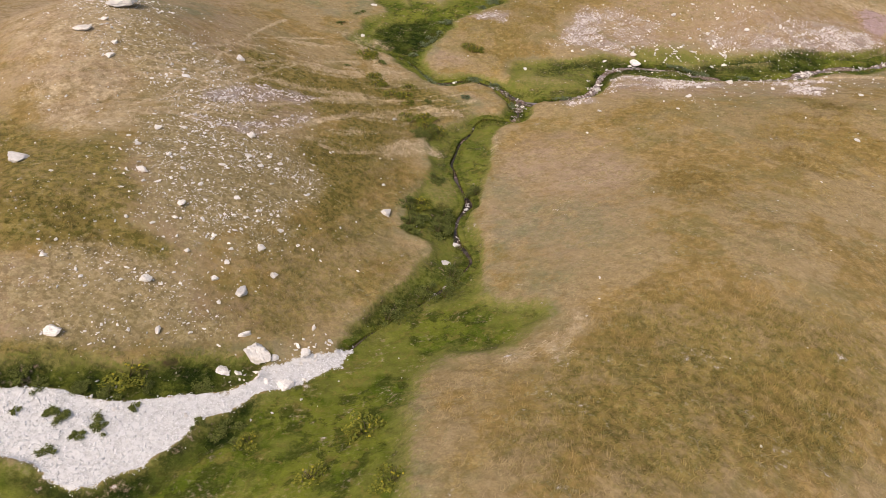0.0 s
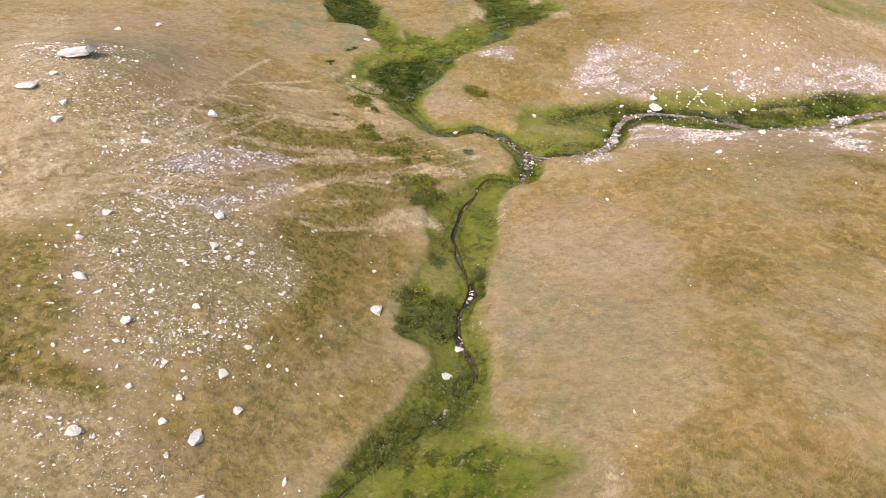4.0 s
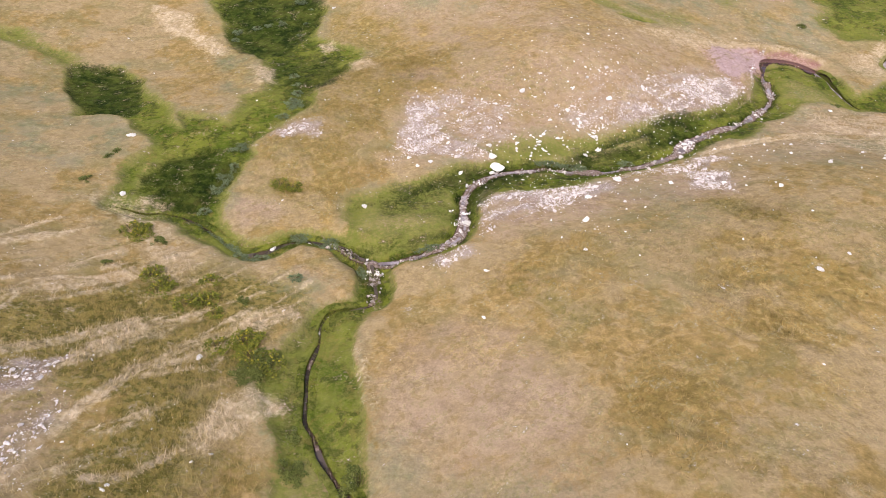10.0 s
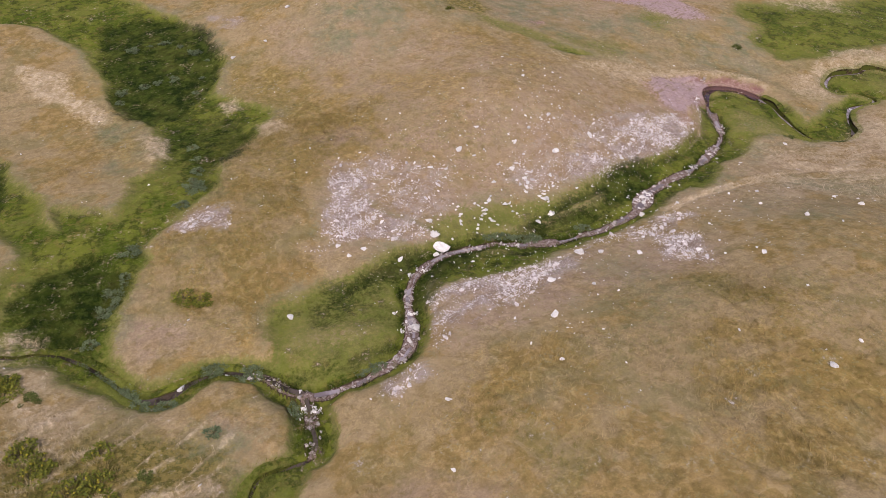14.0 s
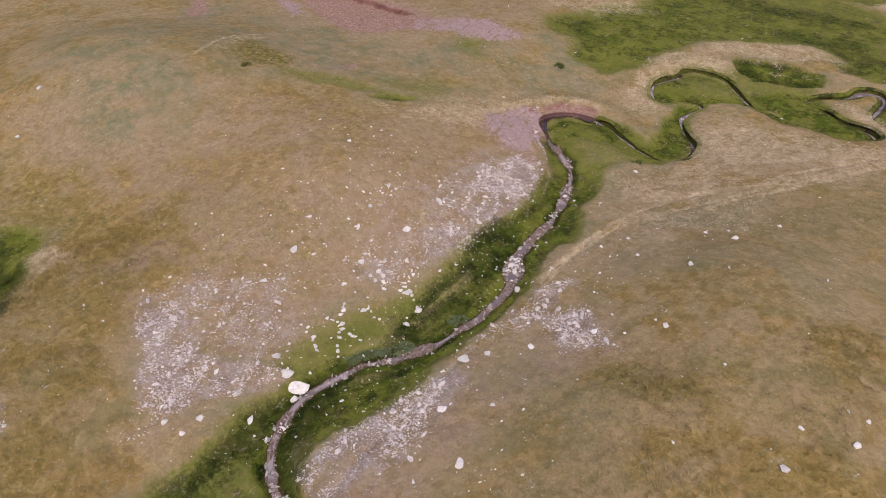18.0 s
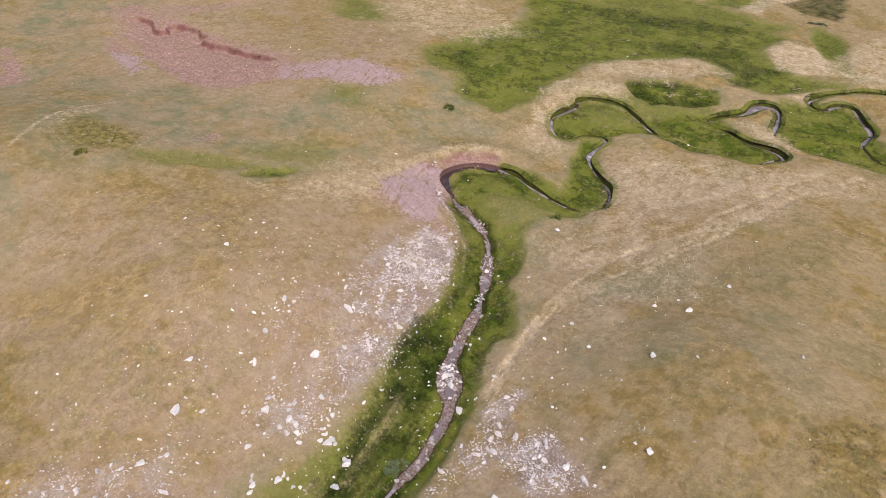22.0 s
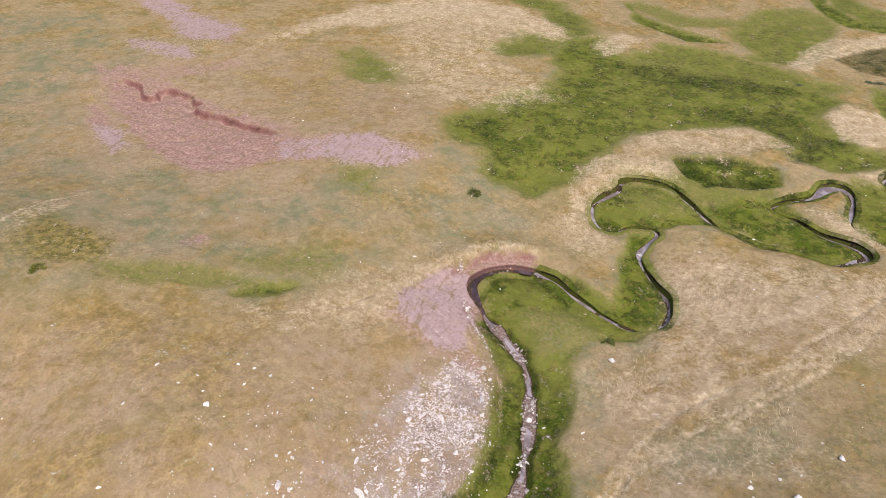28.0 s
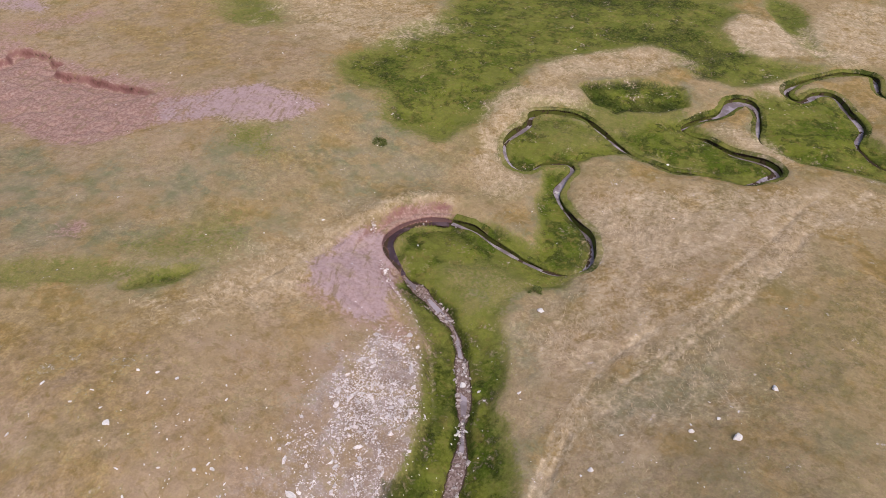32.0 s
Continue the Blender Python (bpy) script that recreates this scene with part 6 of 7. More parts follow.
def turf(name, blades):
    """Meadow ground and the grass on it: one set of colours, laid out by the zones of the land."""
    n = Nodes(name)
    maps = [n.tree.nodes.new("ShaderNodeAttribute") for _ in range(3)]
    parts = [n.tree.nodes.new("ShaderNodeSeparateColor") for _ in range(3)]
    for node, split, key in zip(maps, parts, ("zone_a", "zone_b", "zone_c")):
        node.attribute_name = key
        n.put(split.inputs[0], node.outputs["Color"])
    za, zb, zc = maps
    mid, fine, speck = n.noise(0.7, 4), n.noise(4.0, 2, 0.6), n.noise(9, 1, 0.5)
    drift = n.noise(1.0, 5, 0.6, n.combed(0.75, 0.2, 32), 0.8)
    fray = n.math("MULTIPLY", n.math("SUBTRACT", n.math("ADD", n.math("MULTIPLY", fine, 0.5), n.math("MULTIPLY", mid, 0.5)), 0.5), 2.4)

    def mask(v, lo=0.25, hi=0.75):
        return n.span(n.math("ADD", v, fray), lo, hi)

    green = mask(parts[0].outputs[0], 0.3, 1.1)
    pale, olive = [mask(s, 0.08, 0.95) for s in parts[0].outputs[1:3]]
    gravel, earth, wet = [mask(s, 0.15, 0.85) for s in parts[1].outputs[:3]]
    sage, gold, bare = [mask(s, 0.05, 0.95) for s in parts[2].outputs[:3]]
    stony = mask(zc.outputs["Alpha"])
    sweep = n.noise(1.1, 4, 0.6, None, 1.4)
    tufts = n.noise(1.5, 3, 0.6, None, 0.6)
    dry = n.mix(n.span(mid, 0.38, 0.62), (0.31, 0.232, 0.126), (0.345, 0.258, 0.15))
    dry = n.mix(n.span(n.noise(0.16, 7, 0.62), 0.48, 0.55, 0, 0.9), dry, n.mix(n.span(n.noise(1.1, 5), 0.4, 0.6), (0.235, 0.165, 0.06), (0.325, 0.224, 0.092)))
    dry = n.mix(n.span(n.noise(0.26, 7, 0.62, None, 0.3), 0.51, 0.6, 0, 0.6), dry, (0.21, 0.18, 0.084))
    dry = n.mix(n.span(tufts, 0.53, 0.63, 0, 0.42), dry, (0.2, 0.142, 0.056))
    dry = n.mix(n.span(sweep, 0.5, 0.66, 0, 0.35), dry, (0.42, 0.32, 0.2))
    lawn = n.mix(n.span(mid, 0.35, 0.65), (0.17, 0.18, 0.1), (0.265, 0.228, 0.152))
    lawn = n.mix(n.span(n.noise(0.55, 6, 0.62), 0.52, 0.58, 0, 0.6), lawn, (0.3, 0.215, 0.11))
    lawn = n.mix(n.span(sweep, 0.54, 0.68, 0, 0.35), lawn, (0.35, 0.28, 0.18))
    ripe = n.mix(n.span(mid, 0.38, 0.6), (0.205, 0.15, 0.05), (0.305, 0.205, 0.074))
    ripe = n.mix(n.span(n.noise(0.9, 5, 0.62), 0.5, 0.6, 0, 0.5), ripe, (0.18, 0.128, 0.042))
    ripe = n.mix(n.span(sweep, 0.47, 0.64, 0, 0.5), ripe, (0.45, 0.33, 0.15))
    thin = n.mix(n.span(mid, 0.35, 0.65), (0.312, 0.226, 0.158), (0.375, 0.278, 0.196))
    thin = n.mix(n.span(tufts, 0.55, 0.62, 0, 0.55), thin, (0.25, 0.185, 0.085))
    meadow = n.mix(n.span(mid, 0.38, 0.62), (0.15, 0.16, 0.04), (0.225, 0.2, 0.075))
    lush = n.mix(n.span(n.noise(0.33, 5), 0.4, 0.6), (0.066, 0.098, 0.01), (0.137, 0.156, 0.023))
    lush = n.mix(n.span(n.noise(0.9, 6, 0.65, None, 0.4), 0.475, 0.57, 0, 0.85), lush, (0.038, 0.052, 0.009))
    lush = n.mix(n.span(n.noise(0.25, 6, 0.6), 0.52, 0.58, 0, 0.6), lush, (0.17, 0.178, 0.038))
    lush = n.mix(n.span(tufts, 0.54, 0.64, 0, 0.5), lush, (0.19, 0.15, 0.045))
    heath = n.mix(n.span(n.noise(2.2, 4, 0.65), 0.44, 0.54), (0.12, 0.106, 0.027), (0.225, 0.175, 0.057))
    heath = n.mix(n.span(sweep, 0.54, 0.68, 0, 0.45), heath, (0.33, 0.26, 0.115))
    straw = n.mix(n.span(n.noise(1.7, 4, 0.6, None, 1.6), 0.38, 0.62), (0.43, 0.335, 0.22), (0.56, 0.455, 0.325))
    soil = n.mix(n.span(fine, 0.36, 0.64), (0.285, 0.168, 0.145), (0.39, 0.262, 0.225))
    soil = n.mix(n.math("MULTIPLY", stony, n.span(fine, 0.3, 0.7, 0.7, 1.0)), soil, (0.39, 0.288, 0.295))
    soil = n.mix(n.span(n.noise(1.0, 5, 0.65, n.combed(0.5, 2.2, 20)), 0.53, 0.66, 0, 0.7), soil, (0.225, 0.165, 0.1))
    stones = n.tree.nodes.new("ShaderNodeTexVoronoi")
    n.put(stones.inputs["Vector"], n.place()), n.put(stones.inputs["Scale"], 9.0)
    rubble = n.mix(n.span(stones.outputs["Distance"], 0.2, 0.5), (0.46, 0.415, 0.41), n.mix(n.span(mid, 0.44, 0.56), (0.265, 0.2, 0.165), (0.355, 0.285, 0.268)))
    shingle = n.mix(n.span(fine, 0.38, 0.62), (0.24, 0.19, 0.092), (0.36, 0.285, 0.175))
    # Near-black green of rank growth, deepened to paint in the shade under banks.
    damp_shade = n.mix(n.span(n.noise(1.3, 5, 0.65), 0.44, 0.6), (0.01, 0.02, 0.004), (0.038, 0.056, 0.01))
    c = n.mix(n.math("MULTIPLY", n.math("MULTIPLY", bare, n.span(n.noise(0.45, 5), 0.4, 0.64, 1.0, 0.45)), 0.95), dry, thin)
    c = n.mix(n.math("MULTIPLY", n.math("MULTIPLY", gold, n.span(n.noise(0.35, 5), 0.38, 0.56)), 0.85), c, ripe)
    c = n.mix(n.math("MULTIPLY", n.math("MULTIPLY", sage, n.span(n.noise(0.2, 6, 0.6), 0.4, 0.6, 1.0, 0.2)), 0.9), c, lawn)
    c = n.mix(olive, c, heath)
    c = n.mix(n.math("MULTIPLY", stony, 0.8), c, shingle)
    c = n.mix(n.math("MULTIPLY", n.math("MULTIPLY", gravel, n.span(n.noise(0.6, 5), 0.4, 0.56, 0.25, 1.0)), 0.9), c, rubble)
    c = n.mix(n.span(n.math("ADD", parts[0].outputs[0], n.math("MULTIPLY", fray, 0.8)), 0.02, 0.5), c, meadow)
    c = n.mix(green, c, lush)
    c = n.mix(n.math("MULTIPLY", n.math("MULTIPLY", wet, n.span(n.noise(0.5, 5), 0.36, 0.62, 1.0, 0.72)), 0.95), c, damp_shade)
    c = n.mix(n.math("MULTIPLY", n.math("MULTIPLY", pale, n.span(sweep, 0.38, 0.6, 0.42, 1.0)), 0.95), c, straw)
    c = n.mix(n.math("MULTIPLY", n.math("MULTIPLY", earth, n.span(drift, 0.52, 0.66, 1.0, 0.7)), 0.97), c, soil)
    if blades:
        tone = n.math("ADD", n.math("MULTIPLY", n.node("ShaderNodeNewGeometry", "Random Per Island"), 0.5), n.math("MULTIPLY", za.outputs["Alpha"], 0.5))
        c = n.scaled(c, n.span(tone, 0.15, 0.85, 0.95, 1.2))
        return n.done(c, 0.85, 0.06)
    coarse = n.math("ADD", 0.68, n.math("MULTIPLY", 0.4, n.math("MAXIMUM", n.math("MAXIMUM", n.math("MULTIPLY", gold, 0.5), olive), stony)))
    coarse = n.math("MULTIPLY", coarse, n.span(n.noise(0.22, 4), 0.36, 0.6, 0.55, 1.25))
    coarse = n.math("MULTIPLY", coarse, n.math("SUBTRACT", 1.0, n.math("MULTIPLY", earth, 0.65)))
    grain = n.math("MULTIPLY", n.span(speck, 0.35, 0.65, 0.94, 1.06), n.math("MULTIPLY", n.span(n.noise(5, 2, 0.6), 0.38, 0.62, 0.91, 1.08), n.span(n.noise(2.0, 3, 0.6), 0.38, 0.62, 0.88, 1.1)))
    c = n.scaled(c, n.math("ADD", 1.0, n.math("MULTIPLY", coarse, n.math("SUBTRACT", grain, 1.0))))
    bed = n.mix(n.span(n.noise(7, 4), 0.4, 0.62), (0.15, 0.105, 0.092), (0.28, 0.215, 0.2))
    c = n.mix(n.span(zb.outputs["Alpha"], 0.15, 0.4), c, (0.06, 0.042, 0.028))
    c = n.mix(n.span(zb.outputs["Alpha"], 0.55, 0.8), c, bed)
    chalk = n.mix(n.span(fine, 0.3, 0.6), (0.52, 0.52, 0.54), (0.68, 0.68, 0.71))
    c = n.mix(n.span(n.math("ADD", za.outputs["Alpha"], fray), 0.35, 0.65), c, chalk)
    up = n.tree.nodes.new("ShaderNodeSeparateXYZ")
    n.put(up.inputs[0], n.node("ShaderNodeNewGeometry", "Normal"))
    # Steep cut banks turn dark: bare soil plus undercut shade put into the colour.
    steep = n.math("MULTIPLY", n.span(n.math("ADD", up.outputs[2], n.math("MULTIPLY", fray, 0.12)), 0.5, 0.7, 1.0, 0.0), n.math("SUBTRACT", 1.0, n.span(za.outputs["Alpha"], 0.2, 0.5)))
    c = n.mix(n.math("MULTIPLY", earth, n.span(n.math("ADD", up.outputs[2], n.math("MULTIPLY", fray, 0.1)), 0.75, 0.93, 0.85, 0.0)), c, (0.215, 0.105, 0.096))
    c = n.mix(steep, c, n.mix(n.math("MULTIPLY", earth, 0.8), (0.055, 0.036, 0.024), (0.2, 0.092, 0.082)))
    n.bump(fine, 0.5, 0.07)
    return n.done(c, 0.95, 0.05)


def limestone(name, pale, dark, lichen, stain=0.3):
    n = Nodes(name)
    rnd = n.node("ShaderNodeObjectInfo", "Random")
    isle = n.node("ShaderNodeNewGeometry", "Random Per Island")
    grain, blot = n.noise(9, 6, 0.65), n.noise(2.4, 4)
    c = n.mix(n.span(grain, 0.35, 0.65), dark, pale)
    c = n.mix(n.span(blot, 0.52, 0.7, 0, 0.6), c, lichen)
    c = n.scaled(c, n.span(n.math("FRACT", n.math("ADD", rnd, isle)), 0, 1, 0.85, 1.1))
    c = n.mix(n.span(n.noise(5, 6, 0.7, None, 1.0), 0.58, 0.7, 0, stain), c, (0.34, 0.32, 0.3))
    n.bump(n.math("ADD", grain, blot), 0.9, 0.06)
    return n.done(c, 0.9, 0.2)


def foliage(name, dark, light):
    n = Nodes(name)
    isle = n.node("ShaderNodeNewGeometry", "Random Per Island")
    c = n.mix(isle, dark, light)
    c = n.scaled(c, n.span(n.noise(3, 3), 0.3, 0.7, 0.75, 1.2))
    return n.done(c, 0.7, 0.12)


def brook_water(name, deep, lighter):
    n = Nodes(name)
    c = n.mix(n.span(n.noise(0.9, 4), 0.42, 0.6), deep, lighter)
    n.bump(n.noise(6, 3), 0.25, 0.02)
    m = n.done(c, 0.06, 0.5)
    n.bsdf.inputs["IOR"].default_value = 1.33
    return m


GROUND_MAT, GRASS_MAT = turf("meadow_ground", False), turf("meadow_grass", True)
ROCK_MAT = limestone("white_limestone", (0.82, 0.8, 0.8), (0.69, 0.66, 0.66), (0.55, 0.53, 0.51), 0.2)
PEBBLE_MAT = limestone("chalky_pebbles", (0.76, 0.77, 0.81), (0.66, 0.66, 0.69), (0.58, 0.57, 0.58), 0.12)
RUBBLE_MAT = limestone("grey_rubble", (0.76, 0.72, 0.725), (0.52, 0.465, 0.47), (0.37, 0.31, 0.295))
BED_MAT = limestone("wet_bed_stones", (0.56, 0.51, 0.51), (0.32, 0.275, 0.27), (0.24, 0.19, 0.17))
DARK_WATER = brook_water("dark_brook_water", (0.04, 0.03, 0.023), (0.11, 0.085, 0.075))
MAUVE_WATER = brook_water("dark_mauve_water", (0.06, 0.038, 0.045), (0.12, 0.085, 0.1))
# Silt colour lifted toward lavender, painting the sky's reflection into the water.
PALE_WATER = brook_water("silty_sky_toned_water", (0.2, 0.165, 0.18), (0.36, 0.32, 0.355))
LEAF_MAT = foliage("shrub_leaves", (0.055, 0.075, 0.016), (0.15, 0.165, 0.045))
HERB_MAT = foliage("herb_leaves", (0.09, 0.11, 0.02), (0.21, 0.205, 0.03))
BLUE_MAT = foliage("silvery_leaves", (0.07, 0.1, 0.045), (0.17, 0.205, 0.115))
BLOOM_MAT = foliage("yellow_blooms", (0.26, 0.23, 0.025), (0.36, 0.31, 0.04))
STEM_MAT = foliage("plant_stems", (0.06, 0.05, 0.025), (0.12, 0.1, 0.05))


def bank_soil(name, dark, light, turf_tone):
    n = Nodes(name)
    c = n.mix(n.span(n.noise(5, 5, 0.65), 0.38, 0.62), dark, light)
    c = n.mix(n.span(n.noise(1.6, 4, 0.6), 0.36, 0.5, 0, 0.95), c, turf_tone)
    n.bump(n.noise(9, 4), 0.6, 0.05)
    return n.done(c, 0.95, 0.05)


BANK_MAT = bank_soil("dark_bank_soil", (0.03, 0.021, 0.013), (0.085, 0.058, 0.036), (0.085, 0.095, 0.02))
RED_BANK = bank_soil("red_bank_soil", (0.085, 0.042, 0.042), (0.19, 0.105, 0.1), (0.14, 0.08, 0.08))


def mesh_of(name, verts, faces, material, smooth_faces=False):
    """A mesh from arrays: verts n x 3, faces m x 3 or m x 4."""
    me = bpy.data.meshes.new(name)
    verts, faces = np.asarray(verts, np.float32), np.asarray(faces, np.int32)
    m, k = faces.shape
    me.vertices.add(len(verts)), me.loops.add(m * k), me.polygons.add(m)
    me.vertices.foreach_set("co", verts.ravel())
    me.loops.foreach_set("vertex_index", faces.ravel())
    me.polygons.foreach_set("loop_start", np.arange(0, m * k, k, dtype=np.int32))
    me.polygons.foreach_set("use_smooth", np.full(m, smooth_faces))
    me.materials.append(material)
    me.update(calc_edges=True)
    return me


def paint(me, key, rgba):
    """Writes a four-channel map of the land onto a mesh's points."""
    layer = me.attributes.new(key, "FLOAT_COLOR", "POINT")
    layer.data.foreach_set("color", np.asarray(rgba, np.float32).ravel())


# ---- ground: one sheet out to the horizon ----
def beyond(edge, sign, first=0.3, grow=1.22, far=1700.0):
    out, d, at = [], first, 0.0
    while at < far:
        at += d
        d *= grow
        out.append(edge + sign * at)
    return out


xs = np.array([*reversed(beyond(X0, -1)), *fine_x, *beyond(X1, 1)])
ys = np.array([*reversed(beyond(Y0, -1)), *fine_y, *beyond(Y1, 1)])
AX, AY = np.meshgrid(xs, ys)
CX, CY = np.clip(AX, X0, X1), np.clip(AY, Y0, Y1)
off = np.hypot(AX - CX, AY - CY)
AZ = sample(GZ, CX, CY) * np.exp(-off / 40) + hills(AX, AY) * (1 - np.exp(-off / 40)) + (fbm(AX, AY, 90, 41, 3) - 0.5) * 16 * smooth(20, 250, off)
verts = np.stack([AX, AY, AZ], -1).reshape(-1, 3)
nx, ny = len(xs), len(ys)
corner = (np.arange(ny - 1)[:, None] * nx + np.arange(nx - 1)[None, :]).ravel()
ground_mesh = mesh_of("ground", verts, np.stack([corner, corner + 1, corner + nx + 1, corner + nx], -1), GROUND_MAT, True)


def zone_maps(x, y, last_a):
    near = np.exp(-np.hypot(x - np.clip(x, X0, X1), y - np.clip(y, Y0, Y1)) / 6)
    a = [sample(MASK[k], x, y) * near for k in ("green", "pale", "olive")]
    b = [sample(MASK[k], x, y) * near for k in ("gravel", "earth", "wet", "bed")]
    c = [sample(MASK[k], x, y) * near for k in ("sage", "gold", "bare", "stony")]
    return np.stack([*a, last_a], -1), np.stack(b, -1), np.stack(c, -1)


FX, FY = AX.ravel(), AY.ravel()
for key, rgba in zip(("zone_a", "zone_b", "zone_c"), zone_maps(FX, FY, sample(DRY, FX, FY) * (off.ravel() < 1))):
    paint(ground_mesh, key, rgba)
ground = tagged(new("ground", ground_mesh), "dry golden upland pasture with green stream banks and stony slopes", "ground", kind="structure")


# ---- water in the brooks ----
def water_strip(name, item, label, spread, fill, material):
    path, width, level, depth = item
    side = np.gradient(path, axis=0)
    side = np.stack([-side[:, 1], side[:, 0]], -1) / (np.linalg.norm(side, axis=1)[:, None] + 1e-9)
    reach = (width * spread + 0.04)[:, None]
    z = sample(GZ, path[:, 0], path[:, 1])
    z = np.convolve(np.pad(z, 12, mode="edge"), np.ones(25) / 25, mode="valid") + fill
    left, right = path + side * reach, path - side * reach
    n = len(path)
    v = np.concatenate([np.column_stack([left, z]), np.column_stack([right, z])])
    k = np.arange(n - 1)
    me = mesh_of(name, v, np.stack([k, k + n, k + n + 1, k + 1], -1), material, True)
    return tagged(new(name, me), label, "stream", kind="structure")


for item, spread, fill, material, label in zip(BROOKS, (0.75, 1.0, 0.38, 0.8, 0.8, 1.1, 1.05, 1.05), (0.03, 0.04, 0.0, -0.02, -0.01, 0.04, 0.06, 0.06), (DARK_WATER, DARK_WATER, PALE_WATER, PALE_WATER, PALE_WATER, MAUVE_WATER, PALE_WATER, PALE_WATER), ("thin dark brook in a grassy cut", "narrow brook under the marsh", "shallow brook over grey stones", "trickle between white stones at the fork", "trickle over pebbles at the fork", "dark brook under the red bank of a bend", "winding brook between cut turf banks", "looping brook that mirrors the pale sky")):
    if label[:7] != "trickle":
        water_strip("water", item, label, spread, fill, material)

def bank_strip(item, hand, material):
    """One cut side of a brook: a ragged face of bare soil from the water up to the lip of the turf."""
    path, width, level, depth = item
    side = np.gradient(path, axis=0)
    side = hand * np.stack([-side[:, 1], side[:, 0]], -1) / (np.linalg.norm(side, axis=1)[:, None] + 1e-9)
    wobble = 0.14 * (fbm(path[:, 0] + 9 * hand, path[:, 1], 0.7, 37, 2) - 0.5)
    angle = np.unwrap(np.arctan2(side[:, 1], side[:, 0]))
    outside = smooth(0.15, -0.25, hand * np.gradient(np.convolve(np.pad(angle, 15, mode="edge"), np.ones(31) / 31, mode="valid")) / 0.12)
    face = 0.03 + 0.07 * outside
    foot, lip = path + side * (width - 0.02)[:, None], path + side * (width + face + 0.6 * wobble)[:, None]
    low = np.convolve(np.pad(sample(GZ, path[:, 0], path[:, 1]), 12, mode="edge"), np.ones(25) / 25, mode="valid") - 0.04
    outer = path + side * (width + face + 0.2)[:, None]
    high = np.convolve(np.pad(sample(GZ, outer[:, 0], outer[:, 1]), 4, mode="edge"), np.ones(9) / 9, mode="valid") + 0.02 + wobble
    middle = np.column_stack([foot * 0.55 + lip * 0.45 + side * 0.03, low * 0.35 + np.maximum(high, low) * 0.65])
    n = len(path)
    v = np.concatenate([np.column_stack([foot, low]), middle, np.column_stack([lip, np.maximum(high, low + 0.03)])])
    k = np.arange(n - 1)
    f = np.concatenate([np.stack([k + r * n, k + r * n + n, k + r * n + n + 1, k + r * n + 1], -1) for r in range(2)])
    me = mesh_of("stream_bank", v, f, material, True)
    return tagged(new("stream_bank", me), "undercut bank of bare dark soil along the brook", "bank", kind="structure")


def turf_lip(item, hand):
    """The rim of turf that rolls over the top of a cut bank."""
    path, width, level, depth = item
    side = np.gradient(path, axis=0)
    side = hand * np.stack([-side[:, 1], side[:, 0]], -1) / (np.linalg.norm(side, axis=1)[:, None] + 1e-9)
    wobble = 0.1 * (fbm(path[:, 0] + 9 * hand, path[:, 1], 0.7, 38, 2) - 0.5)
    rows = []
    for gap, rise, from_gap in ((0.05, -0.03, 0.4), (0.14, 0.035, 0.42), (0.36, 0.045, 0.45), (0.62, -0.05, 0.62)):
        at, high_at = path + side * (width + gap + wobble)[:, None], path + side * (width + from_gap)[:, None]
        z = np.convolve(np.pad(sample(GZ, high_at[:, 0], high_at[:, 1]), 5, mode="edge"), np.ones(11) / 11, mode="valid")
        rows.append(np.column_stack([at, z + rise]))
    n, v = len(path), np.concatenate(rows)
    k = np.arange(n - 1)
    quad = np.concatenate([np.stack([k + r * n, k + r * n + n, k + r * n + n + 1, k + r * n + 1], -1) for r in range(3)])
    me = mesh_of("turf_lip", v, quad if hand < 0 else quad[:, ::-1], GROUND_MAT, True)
    tone = path + side * (width + 0.28)[:, None]
    for key, rgba in zip(("zone_a", "zone_b", "zone_c"), zone_maps(tone[:, 0], tone[:, 1], np.zeros(n))):
        if key == "zone_b":
            rgba[:, 3] = 0.0
        paint(me, key, np.tile(rgba, (4, 1)))
    return tagged(new("turf_lip", me), "rim of turf rolled over the cut bank of the brook", "bank", kind="structure")


for k, item in enumerate(BROOKS):
    if k in (0, 1, 5, 6, 7):
        for hand in (-1, 1):
            turf_lip(item, hand)
            bank_strip(item, hand, RED_BANK if k == 5 else BANK_MAT)

# ---- stones ----
GOLD = (1 + 5 ** 0.5) / 2
ICO_V = np.array([(-1, GOLD, 0), (1, GOLD, 0), (-1, -GOLD, 0), (1, -GOLD, 0), (0, -1, GOLD), (0, 1, GOLD), (0, -1, -GOLD), (0, 1, -GOLD), (GOLD, 0, -1), (GOLD, 0, 1), (-GOLD, 0, -1), (-GOLD, 0, 1)]) / math.hypot(1, GOLD)
ICO_F = np.array([(0, 11, 5), (0, 5, 1), (0, 1, 7), (0, 7, 10), (0, 10, 11), (1, 5, 9), (5, 11, 4), (11, 10, 2), (10, 7, 6), (7, 1, 8), (3, 9, 4), (3, 4, 2), (3, 2, 6), (3, 6, 8), (3, 8, 9), (4, 9, 5), (2, 4, 11), (6, 2, 10), (8, 6, 7), (9, 8, 1)])
rng = np.random.default_rng(7)


OCTA_V = np.array([(1, 0, 0), (0, 1, 0), (-1, 0, 0), (0, -1, 0), (0, 0, 1), (0, 0, -1.0)])
OCTA_F = np.array([(0, 1, 4), (1, 2, 4), (2, 3, 4), (3, 0, 4), (1, 0, 5), (2, 1, 5), (3, 2, 5), (0, 3, 5)])


